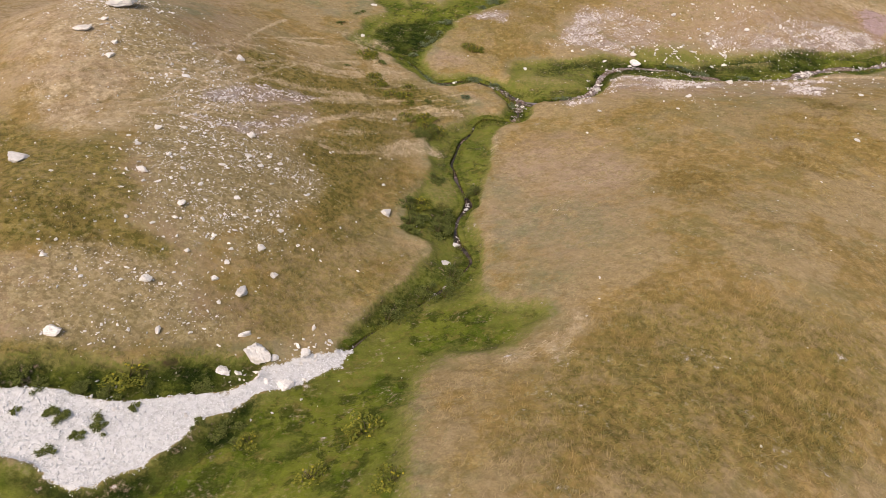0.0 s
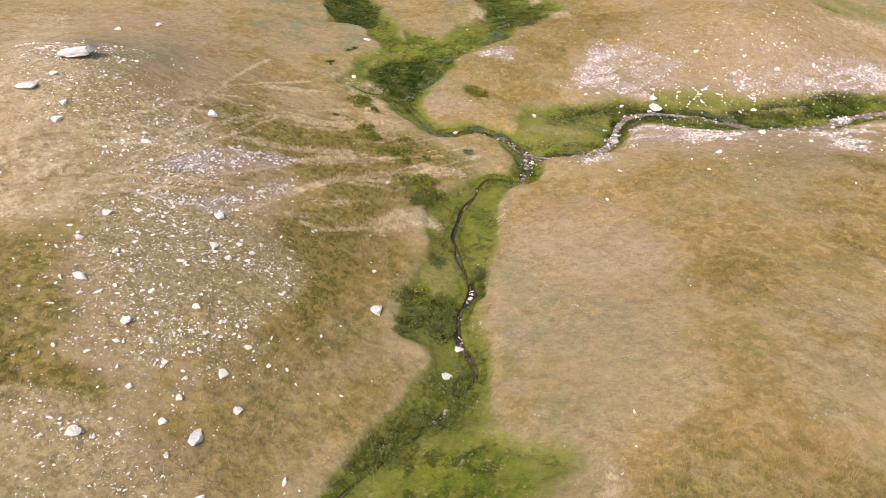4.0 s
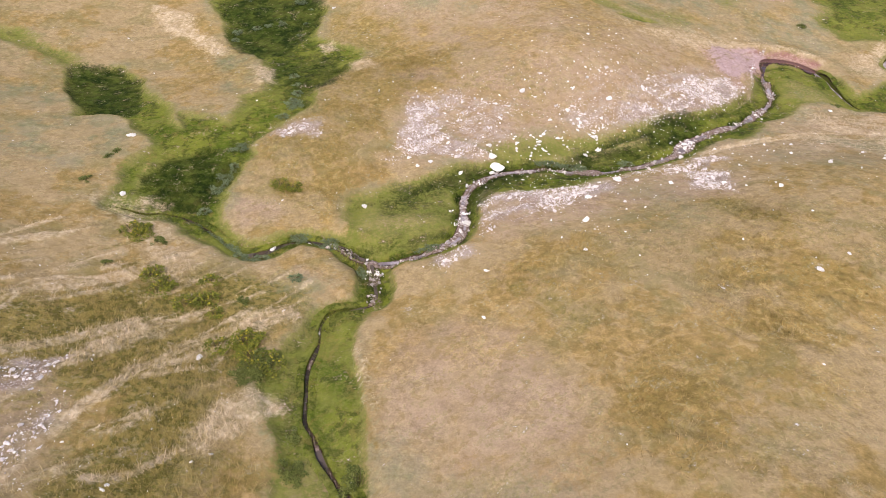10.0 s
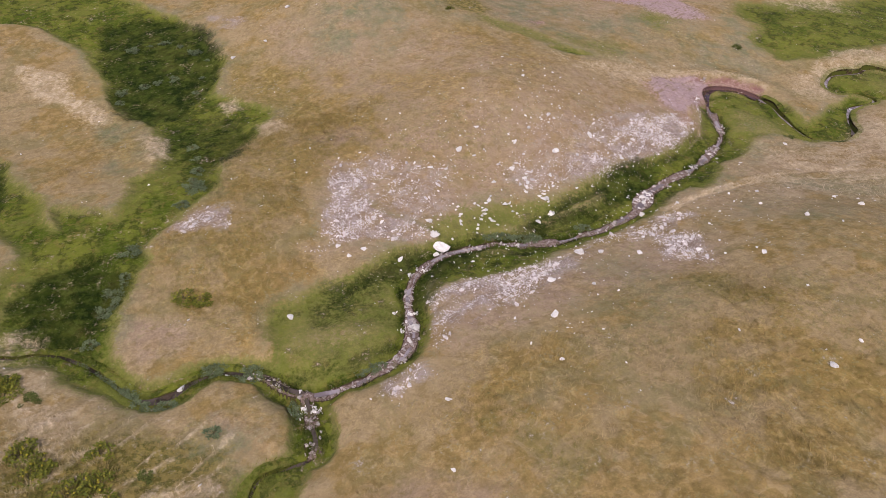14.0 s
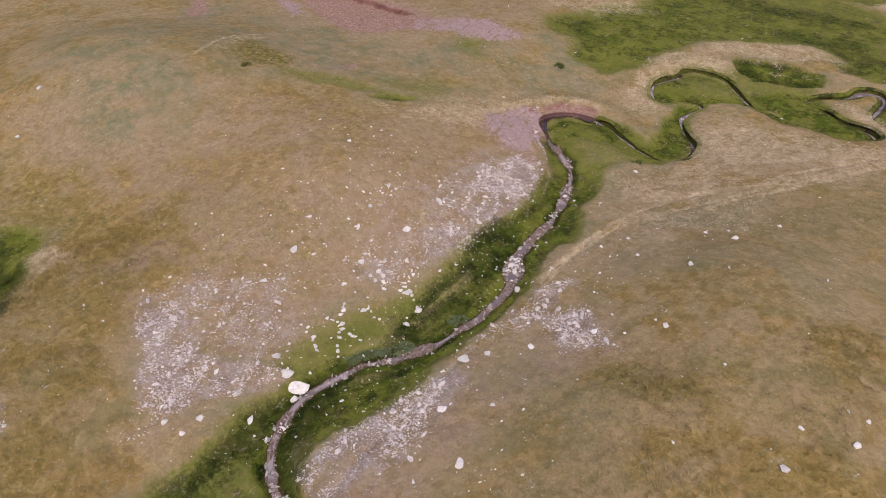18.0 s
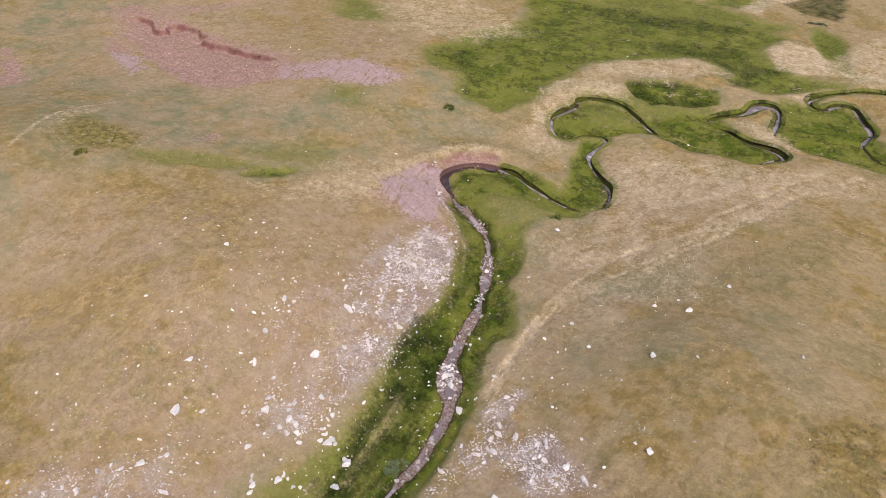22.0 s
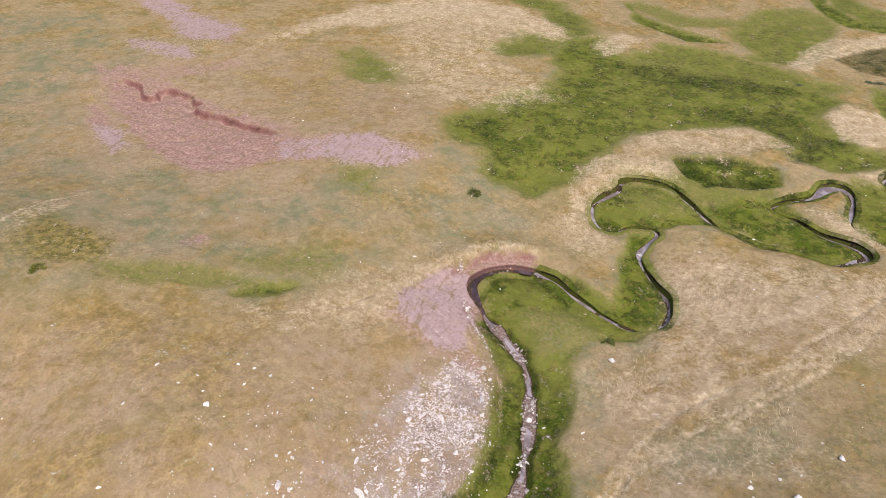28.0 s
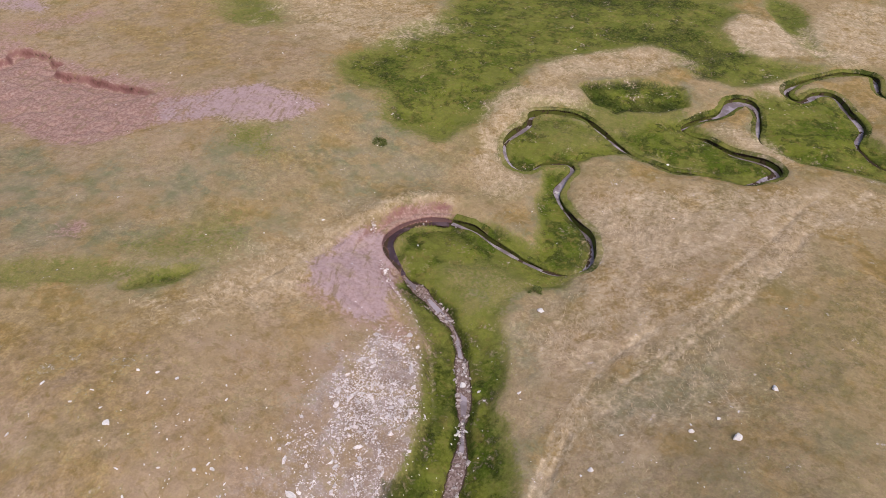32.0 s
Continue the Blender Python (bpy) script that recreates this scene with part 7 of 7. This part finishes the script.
def loose_stones(name, x, y, size, material, label, flat=0.55, long=1.6, chips=False):
    """Many small angular stones that lie on the land, joined into one sheet of rubble; chips are the smallest, of eight faces."""
    n = len(x)
    solid, sides = (OCTA_V, OCTA_F) if chips else (ICO_V, ICO_F)
    v = solid[None] * rng.uniform(0.55, 1.35, (n, len(solid), 1))
    v = v * np.stack([rng.uniform(0.8, long, n), rng.uniform(0.72 / long, 0.9, n), rng.uniform(0.4, 0.9, n) * flat / 0.55], -1)[:, None, :]
    a = rng.uniform(0, 2 * np.pi, n)
    c, s = np.cos(a)[:, None], np.sin(a)[:, None]
    v = np.stack([c * v[..., 0] - s * v[..., 1], s * v[..., 0] + c * v[..., 1], v[..., 2]], -1) * (size / 2)[:, None, None]
    z = sample(GZ, x, y)
    v += np.stack([x, y, z + size * 0.1], -1)[:, None, :]
    f = sides[None] + (np.arange(n) * len(solid))[:, None, None]
    me = mesh_of(name, v.reshape(-1, 3), f.reshape(-1, 3), material)
    return tagged(new(name, me), label, "stones", kind="stuff")


def strewn(mask, per_metre, xlo, xhi, ylo, yhi, power=1.0):
    """Places strewn over a mask of the land, so many to the square metre."""
    n = int((xhi - xlo) * (yhi - ylo) * per_metre)
    x, y = rng.uniform(xlo, xhi, n), rng.uniform(ylo, yhi, n)
    keep = rng.uniform(0, 1, n) < sample(mask, x, y) ** power
    return x[keep], y[keep]


def stone_sizes(n, low, high, tail=2.2):
    return low + (high - low) * rng.power(1.0, n) ** (tail * 1.6)


clumps = smooth(0.36, 0.62, 0.6 * fbm(GX, GY, 2.4, 63) + 0.4 * value_noise(0.5 * GX - 0.87 * GY, 0.25 * (0.87 * GX + 0.5 * GY), 0.5, 64))
shale = np.clip(MASK["stony"] - MASK["green"] * 0.7, 0, 1) * (0.15 + 0.85 * clumps)
x, y = strewn(shale, 10, -40, 2, 18, 64)
loose_stones("stone_litter", x, y, stone_sizes(len(x), 0.08, 0.32, 3.0), ROCK_MAT, "white limestone fragments littering the grey western slope", 0.4)
x, y = strewn(shale, 36, -40, 2, 18, 64)
loose_stones("stone_chips", x, y, stone_sizes(len(x), 0.04, 0.14, 1.6), RUBBLE_MAT, "pale stone chips between tufts on the western slope", 0.4, chips=True)
stony = np.clip(MASK["gravel"] - MASK["green"] * 0.8, 0, 1)
x, y = strewn(stony * (0.15 + 0.85 * clumps), 12, 2, 60, 50, 92, 1.3)
loose_stones("scree", x, y, stone_sizes(len(x), 0.09, 0.46, 3.0), RUBBLE_MAT, "pinkish grey scree of small broken limestone")
x, y = strewn(stony * (0.25 + 0.75 * clumps), 190, 2, 60, 50, 92, 1.9)
loose_stones("scree_chips", x, y, stone_sizes(len(x), 0.04, 0.15, 1.5), RUBBLE_MAT, "fine broken limestone chips thick on the bare hillside", 0.5, chips=True)
x, y = strewn(np.clip(MASK["gravel"] - MASK["green"], 0, 1) * (0.2 + 0.8 * clumps), 60, -36, 2, 38, 62)
loose_stones("gully_rubble", x, y, stone_sizes(len(x), 0.05, 0.34, 2.8), RUBBLE_MAT, "white rubble in the eroded gullies of the western slope", 0.4)
x, y = strewn(DRY, 170, -24, -3, 14, 29)
loose_stones("pebble_bed", x, y, stone_sizes(len(x), 0.04, 0.17, 2.2), PEBBLE_MAT, "bright white pebbles filling the dry stream bed", 0.5, 1.3, chips=True)
halo = np.clip(sum(np.exp(-((GX - cx) ** 2 + (GY - cy) ** 2) / (2 * r * r)) * a for cx, cy, r, a in ((26, 77, 6, 1.0), (34, 78, 6, 1.0), (16, 77, 5, 0.8), (42, 66, 5, 0.14), (32, 66, 4, 0.6), (22, 65, 4, 0.6), (-16, 36, 6, 0.8), (-15, 26, 5, 0.9), (-24, 53, 6, 0.8), (-17, 50, 6, 0.5), (48, 60, 6, 0.05))), 0, 1) * (1 - MASK["bed"]) * (0.2 + 0.8 * clumps)
x, y = strewn(halo, 3.2, -38, 62, 18, 95)
loose_stones("scattered_stones", x, y, stone_sizes(len(x), 0.06, 0.26, 3.0), ROCK_MAT, "pale stones strewn thinly over the dry turf")
x, y = strewn(np.ones_like(GX) * (1 - MASK["bed"]), 0.02, -38, 100, 12, 120)
loose_stones("stray_stones", x, y, stone_sizes(len(x), 0.08, 0.22), ROCK_MAT, "single white stones lost in the pasture")
brook_bed = MASK["bed"] * np.clip(smooth(2, 5, GX) * smooth(58, 59.5, GY) * (1 - smooth(50, 54, GX)) * (0.35 + 0.65 * clumps) + 0.3 * clumps, 0, 1)
x, y = strewn(np.clip(brook_bed * (1 + 1.5 * np.exp(-((GX - 5) ** 2 + (GY - 62) ** 2) / 18)), 0, 1), 26, -6, 62, 26, 92)
loose_stones("brook_stones", x, y, stone_sizes(len(x), 0.05, 0.34), BED_MAT, "rounded wet grey stones lying in the brook")


cx, cy, spread, amount = np.array([(1.7, 43.8, 0.25, 16), (1.6, 43.1, 0.2, 10), (1.0, 38.9, 0.3, 12), (1.0, 41.0, 0.25, 8), (13.7, 65.0, 0.35, 36), (14.2, 66.4, 0.3, 20), (36.9, 72.6, 0.45, 56), (37.8, 73.1, 0.3, 20), (6.3, 61.6, 0.4, 30),
    (2.6, 66.0, 0.3, 12), (44.6, 75.4, 0.3, 20), (48.2, 77.2, 0.25, 12), (24.3, 71.1, 0.6, 30), (70.5, 79.4, 0.2, 4), (16.4, 70.1, 0.4, 16), (-6.5, 26.2, 0.7, 26), (-9.6, 23.6, 0.6, 14)]).T
k = np.repeat(np.arange(len(cx)), amount.astype(int))
loose_stones("brook_cobbles", cx[k] + rng.normal(0, 1, len(k)) * spread[k], cy[k] + rng.normal(0, 1, len(k)) * spread[k] * 0.7, stone_sizes(len(k), 0.08, 0.34, 1.8), ROCK_MAT, "white limestone cobbles heaped in the brook", 0.6)


def boulder_mesh(seed):
    """A weathered limestone block: a rounded lump sheared by a few flat breaks."""
    r = np.random.default_rng(100 + seed)
    bm = bmesh.new()
    bmesh.ops.create_icosphere(bm, subdivisions=4, radius=1.0)
    cuts = [(Vector(r.normal(size=3)).normalized(), r.uniform(0.38, 0.8)) for _ in range(13)]
    stretch = Vector((r.uniform(0.95, 1.5), r.uniform(0.55, 0.95), r.uniform(0.5, 0.85)))
    shift = Vector(r.uniform(-50, 50, 3))
    for v in bm.verts:
        p = v.co * (1 + 0.28 * noise.noise(v.co * 1.3 + shift))
        for normal, d in cuts:
            over = p.dot(normal) - d
            if over > 0:
                p -= normal * over * 0.96
        crack = abs(noise.noise(p * 2.3 + shift))
        p *= 1 + 0.1 * noise.noise(p * 3.1 + shift) + 0.07 * noise.noise(p * 8 + shift) - 0.14 * max(0.0, 0.12 - crack) / 0.12
        v.co = Vector((p.x * stretch.x, p.y * stretch.y, p.z * stretch.z)) * 0.5
    me = bpy.data.meshes.new("boulder")
    bm.to_mesh(me)
    bm.free()
    me.materials.append(ROCK_MAT)
    return me


BOULDER_MESHES = [boulder_mesh(k) for k in range(12)]


def boulder(name, x, y, size, label, group):
    me = BOULDER_MESHES[int(abs(7.3 * x + 3.1 * y)) % 12]
    ob = new(name, me)
    z, size = float(sample(GZ, x, y)), 1.12 * size
    ob.matrix_world = pose(x, y, z + size * 0.1, rng.uniform(-14, 14), rng.uniform(-14, 14), rng.uniform(0, 360)) @ Matrix.Diagonal((size, size, size * (0.42 if size > 2 else 0.8), 1))
    return tagged(ob, label, "rock", group)


for rows, where, group in ((BOULDERS_WEST + BOULDERS_WEST_UPPER, "half sunk in the stony western slope", "boulders on the western slope"), (BOULDERS_BROOK, "at the edge of the grassy brook", "boulders along the brook"), (BOULDERS_HILL, "on the gravelly hillside", "boulders on the hillside"), (BOULDERS_PASTURE, "lying alone in dry pasture", "boulders in the pasture"), (BOULDERS_EAST, "lying on short dry turf", "boulders in the eastern pasture")):
    for bx, by, size in rows:
        kind = "large white limestone boulder" if size > 0.95 else "white limestone rock" if size > 0.5 else "small pale limestone rock"
        boulder("boulder" if size > 0.5 else "rock", bx, by, size, kind + " " + where, group)
for (ax, ay), (bx, by) in STONE_ROWS:
    n = max(4, int(math.hypot(bx - ax, by - ay) / 0.3))
    for k in range(n):
        f = (k + rng.uniform(-0.3, 0.3)) / n
        boulder("rock", ax + (bx - ax) * f + rng.uniform(-0.15, 0.15), ay + (by - ay) * f + rng.uniform(-0.15, 0.15), rng.uniform(0.17, 0.4), "white limestone rock in a collapsed line of stones", "rows of fallen stones")


# ---- shrubs and leafy plants ----
def leaf_cloud(r, count, radius, height, leaf):
    """Small leaf blades filling an uneven mound."""
    lobes = r.uniform(-1, 1, (9, 2)) * radius * 1.1
    v, f = [], []
    for k in range(count):
        cx, cy = lobes[r.integers(9)]
        a, q = r.uniform(0, 2 * np.pi), r.uniform(0, 1) ** 0.5
        px, py = cx + math.cos(a) * q * radius * 0.42, cy + math.sin(a) * q * radius * 0.42
        pz = height * (1 - 0.6 * q * q) * r.uniform(0.15, 1.0) * max(0.3, 1 - 0.45 * math.hypot(px, py) / radius)
        turn, tip = r.uniform(0, 2 * np.pi), r.uniform(-0.3, 0.7)
        d = np.array([math.cos(turn), math.sin(turn), tip])
        s = np.array([-math.sin(turn), math.cos(turn), r.uniform(-0.3, 0.3)]) * 0.35
        p, size = np.array([px, py, max(pz, 0.03)]), leaf * r.uniform(0.6, 1.4)
        base = len(v)
        v += [p, p + (d * 0.5 + s) * size, p + d * size, p + (d * 0.5 - s) * size]
        f.append((base, base + 1, base + 2, base + 3))
    return np.array(v), np.array(f)


def stems(r, count, radius, height):
    v, f = [], []
    for k in range(count):
        a = r.uniform(0, 2 * np.pi)
        out = np.array([math.cos(a), math.sin(a), 0]) * radius * r.uniform(0.2, 0.8)
        foot, top = out * 0.15 - np.array([0, 0, 0.15]), out + np.array([0, 0, height * r.uniform(0.6, 0.95)])
        for ring, (c, w) in enumerate(((foot, 0.022), (top, 0.008))):
            for q in range(3):
                v.append(c + np.array([math.cos(q * 2.09), math.sin(q * 2.09), 0]) * w)
        b = 6 * k
        f += [(b, b + 1, b + 4, b + 3), (b + 1, b + 2, b + 5, b + 4), (b + 2, b, b + 3, b + 5)]
    return np.array(v), np.array(f)


def part(name, data, material, parent, label=""):
    ob = new(name, mesh_of(name, *data, material))
    ob.parent = parent
    return tagged(ob, label)


def plant(name, seed, radius, height, count, leaf, leaf_mat, blooms, label, category):
    r = np.random.default_rng(seed)
    top = tagged(new(name), label, category)
    part("foliage", leaf_cloud(r, count, radius, height, leaf), leaf_mat, top)
    stalks = [part("stem", stems(r, 4, radius, height), STEM_MAT, top) for k in range(3)]
    for k in range(blooms):
        v, f = ICO_V * r.uniform(0.7, 1.3, (12, 1)) * np.array([0.06, 0.06, 0.04]), ICO_F
        a, q = r.uniform(0, 2 * np.pi), radius * r.uniform(0.1, 0.85)
        part("flower_head", (v + np.array([math.cos(a) * q, math.sin(a) * q, height * r.uniform(0.75, 1.0) * (1 - 0.3 * q / radius)]), f), BLOOM_MAT, stalks[k % 3], "clustered yellow flower head")
    return top


def planted(spots, makers, low, high, group):
    first = {}
    for k, (px, py) in enumerate(spots):
        make = makers[k % len(makers)]
        m = pose(px, py, float(sample(GZ, px, py)), 0, 0, rng.uniform(0, 360))
        s = rng.uniform(low, high)
        if make not in first:
            first[make] = make()
            first[make].scale = (s, s, s)
            first[make].matrix_basis = m @ Matrix.Diagonal((s, s, s, 1))
            tagged(first[make], group=group)
        else:
            copy_thing(first[make], m @ Matrix.Diagonal((s / first[make].scale[0],) * 3 + (1,)))


planted(FLOWER_SPOTS, [lambda: plant("herb_clump", 21, 0.7, 0.6, 420, 0.13, HERB_MAT, 5, "yellow-green flowering herb clump beside the brook", "wild herb"), lambda: plant("herb_clump", 22, 0.5, 0.5, 300, 0.12, HERB_MAT, 3, "low yellow-flowered herb in damp grass", "wild herb")], 0.75, 1.15, "flowering herbs")
planted(SHRUB_SPOTS, [lambda: plant("shrub", 31, 0.85, 0.65, 950, 0.14, LEAF_MAT, 0, "low dark green leafy shrub near the water", "shrub"), lambda: plant("shrub", 32, 0.65, 0.5, 700, 0.13, LEAF_MAT, 0, "small bushy green shrub on the bank", "shrub"), lambda: plant("shrub", 33, 1.0, 0.6, 1000, 0.15, LEAF_MAT, 0, "spreading deep green shrub in grass", "shrub")], 0.3, 0.55, "shrubs by the water")
planted(RUSH_SPOTS, [lambda: plant("bush", 34, 0.8, 0.8, 1000, 0.12, LEAF_MAT, 0, "thick dark green bush beside the narrow brook", "bush")], 0.6, 0.95, "bushes beside the brook")
planted(BLUISH_SPOTS, [lambda: plant("leafy_plant", 41, 0.7, 0.4, 620, 0.12, BLUE_MAT, 0, "silvery green broad-leaved plant along the brook", "wild plant"), lambda: plant("leafy_plant", 42, 0.5, 0.35, 420, 0.11, BLUE_MAT, 0, "pale bluish-green waterside plant", "wild plant")], 0.45, 0.95, "waterside plants")


# ---- grass ----
def grass(name, count, xlo, xhi, ylo, yhi, label):
    """Tufts of bent blades, thicker and longer where the land is rough or damp, none on stones, soil and water."""
    x, y = rng.uniform(xlo, xhi, count), rng.uniform(ylo, yhi, count)
    lie = {k: sample(MASK[k], x, y) for k in ("bed", "earth", "gravel", "stony", "sage", "bare", "green", "gold", "olive", "pale", "wet")}
    rough = np.clip(0.04 + 0.3 * lie["gold"] + lie["olive"] + 0.4 * lie["pale"] + 0.5 * lie["wet"] - 0.25 * lie["sage"] - 0.2 * lie["bare"], 0.03, 1)
    open_soil = np.clip(lie["bed"] + sample(DRY, x, y) + lie["earth"] + 0.8 * lie["gravel"] + 0.3 * lie["stony"], 0, 1)
    patch = fbm(x, y, 5.0, 55, 3)
    keep = rng.uniform(0, 1, count) < (1 - open_soil) * rough * (0.5 + 0.5 * smooth(0.35, 0.65, patch))
    x, y, patch = x[keep], y[keep], patch[keep]
    lie = {k: v[keep] for k, v in lie.items()}
    n = len(x)
    tall = 0.1 + 0.08 * smooth(0.45, 0.7, patch) + 0.12 * lie["gold"] + 0.1 * lie["olive"] + 0.06 * lie["pale"] + 0.08 * lie["wet"]
    tall = tall * rng.uniform(0.6, 1.3, n)
    wind = -1.0 + 7.0 * fbm(x, y, 9.0, 29, 2)
    z = sample(GZ, x, y)
    blades = 4
    turn = (wind[:, None] + rng.normal(0, 1.5, (n, blades))).ravel()
    foot = np.repeat(np.stack([x, y, z - 0.02], -1), blades, 0) + np.column_stack([rng.uniform(-0.09, 0.09, (n * blades, 2)), np.zeros(n * blades)])
    h = np.repeat(tall, blades) * rng.uniform(0.5, 0.9, n * blades)
    d = np.stack([np.cos(turn), np.sin(turn)], -1)
    side = np.stack([-d[:, 1], d[:, 0]], -1) * rng.uniform(0.012, 0.026, n * blades)[:, None]
    tip = foot + np.column_stack([d * (h * rng.uniform(0.7, 1.8, n * blades))[:, None], h])
    v = np.stack([foot + np.column_stack([side, np.zeros(n * blades)]), foot - np.column_stack([side, np.zeros(n * blades)]), tip], 1).reshape(-1, 3)
    me = mesh_of(name, v, np.arange(len(v)).reshape(-1, 3), GRASS_MAT)
    for key, rgba in zip(("zone_a", "zone_b", "zone_c"), zone_maps(x, y, rng.uniform(0, 1, n))):
        paint(me, key, np.repeat(rgba, blades * 3, 0))
    return tagged(new(name, me), label, "grass", kind="stuff")


grass("dry_grass", 230000, -36, 44, 12, 92, "sun-bleached tufts of upland grass with green blades by the brooks")
grass("meadow_grass", 32000, 44, 76, 48, 96, "short dry grass with lush green tufts along the meanders")


def bank_grass():
    """Rank green blades that hang over the edges of the brooks."""
    vs, zs = [], []
    for number, (path, width, level, depth) in enumerate(BROOKS):
        side = np.gradient(path, axis=0)
        side = np.stack([-side[:, 1], side[:, 0]], -1) / (np.linalg.norm(side, axis=1)[:, None] + 1e-9)
        k = rng.integers(0, len(path), len(path) * (16 if number in (0, 1) else 7))
        k = k[rng.uniform(0, 1, len(k)) < 0.25 + 0.75 * smooth(0.4, 0.6, fbm(path[k, 0], path[k, 1], 1.5, 71, 2))]
        n = len(k)
        sign = rng.choice((-1.0, 1.0), n)
        gap = width[k] + 0.06 + 0.5 * rng.uniform(0, 1, n) ** 1.6
        foot = path[k] + side[k] * (sign * gap)[:, None] + rng.uniform(-0.06, 0.06, (n, 2))
        lean = -side[k] * sign[:, None] * rng.uniform(-0.2, 0.8, (n, 1)) + rng.normal(0, 0.45, (n, 2))
        h = rng.uniform(0.12, 0.36, n) * (0.65 if path[0, 0] > 50 else 1.0)
        z = sample(GZ, foot[:, 0], foot[:, 1]) - 0.02
        across = np.stack([-lean[:, 1], lean[:, 0]], -1) / (np.linalg.norm(lean, axis=1)[:, None] + 1e-6) * rng.uniform(0.014, 0.03, (n, 1))
        base = np.column_stack([foot, z])
        lift = np.column_stack([across, np.zeros(n)])
        tip = base + np.column_stack([lean * h[:, None], h])
        vs.append(np.stack([base + lift, base - lift, tip], 1).reshape(-1, 3))
        zs.append(np.repeat(foot, 3, 0))
    v, at = np.concatenate(vs), np.concatenate(zs)
    me = mesh_of("bank_grass", v, np.arange(len(v)).reshape(-1, 3), GRASS_MAT)
    for key, rgba in zip(("zone_a", "zone_b", "zone_c"), zone_maps(at[:, 0], at[:, 1], np.repeat(rng.uniform(0, 1, len(at) // 3), 3))):
        if key == "zone_a":
            rgba[:, 0] = 1.0
        paint(me, key, rgba)
    return tagged(new("bank_grass", me), "rank green grass overhanging the brook banks", "grass", kind="stuff")


bank_grass()


def wisps(count, xlo, xhi, ylo, yhi):
    """Long bleached stalks combed over in swathes along the trodden and wind-laid straw."""
    x, y = rng.uniform(xlo, xhi, count), rng.uniform(ylo, yhi, count)
    swathe = smooth(0.42, 0.6, fbm(x, y, 1.6, 61, 2))
    keep = rng.uniform(0, 1, count) < swathe * np.clip(1.6 * sample(MASK["pale"], x, y) - 0.3, 0, 1) * (1 - sample(MASK["bed"], x, y))
    x, y = x[keep], y[keep]
    n = len(x)
    sx, sy = [sample(MASK["pale"], x + 0.4 * i, y + 0.4 * j) - sample(MASK["pale"], x - 0.4 * i, y - 0.4 * j) for i, j in ((1, 0), (0, 1))]
    drift = 0.4 + 1.6 * (fbm(x, y, 7.0, 66, 2) - 0.5) * math.pi
    along = np.sign(sy * np.cos(drift) - sx * np.sin(drift))
    turn = np.arctan2(0.1 * np.sin(drift) - along * sx, 0.1 * np.cos(drift) + along * sy) + rng.normal(0, 0.2, n)
    long, bow = rng.uniform(0.22, 0.6, n), rng.normal(0, 0.35, n)
    wide = rng.uniform(0.007, 0.015, n)
    rings = []
    for f, rise, w in ((0.0, 0.01, 0.7), (0.5, 0.13, 1.0), (1.0, 0.05, 0.15)):
        a = turn + bow * f
        px, py = x + np.cos(a) * long * f, y + np.sin(a) * long * f
        pz = sample(GZ, px, py) + rise
        for hand in (-1, 1):
            rings.append(np.stack([px - hand * np.sin(a) * wide * w, py + hand * np.cos(a) * wide * w, pz], -1))
    v = np.stack(rings, 1).reshape(-1, 3)
    base = (np.arange(n) * 6)[:, None, None]
    me = mesh_of("straw_wisps", v, (base + np.array([(0, 1, 3, 2), (2, 3, 5, 4)])[None]).reshape(-1, 4), GRASS_MAT)
    for key, rgba in zip(("zone_a", "zone_b", "zone_c"), zone_maps(x, y, rng.uniform(0.3, 1, n))):
        if key == "zone_a":
            rgba[:, 1] = np.maximum(rgba[:, 1], 0.85)
        paint(me, key, np.repeat(rgba, 6, 0))
    return tagged(new("straw_wisps", me), "bleached stalks combed flat in pale swathes on dry turf", "grass", kind="stuff")


wisps(330000, -30, 95, 14, 100)
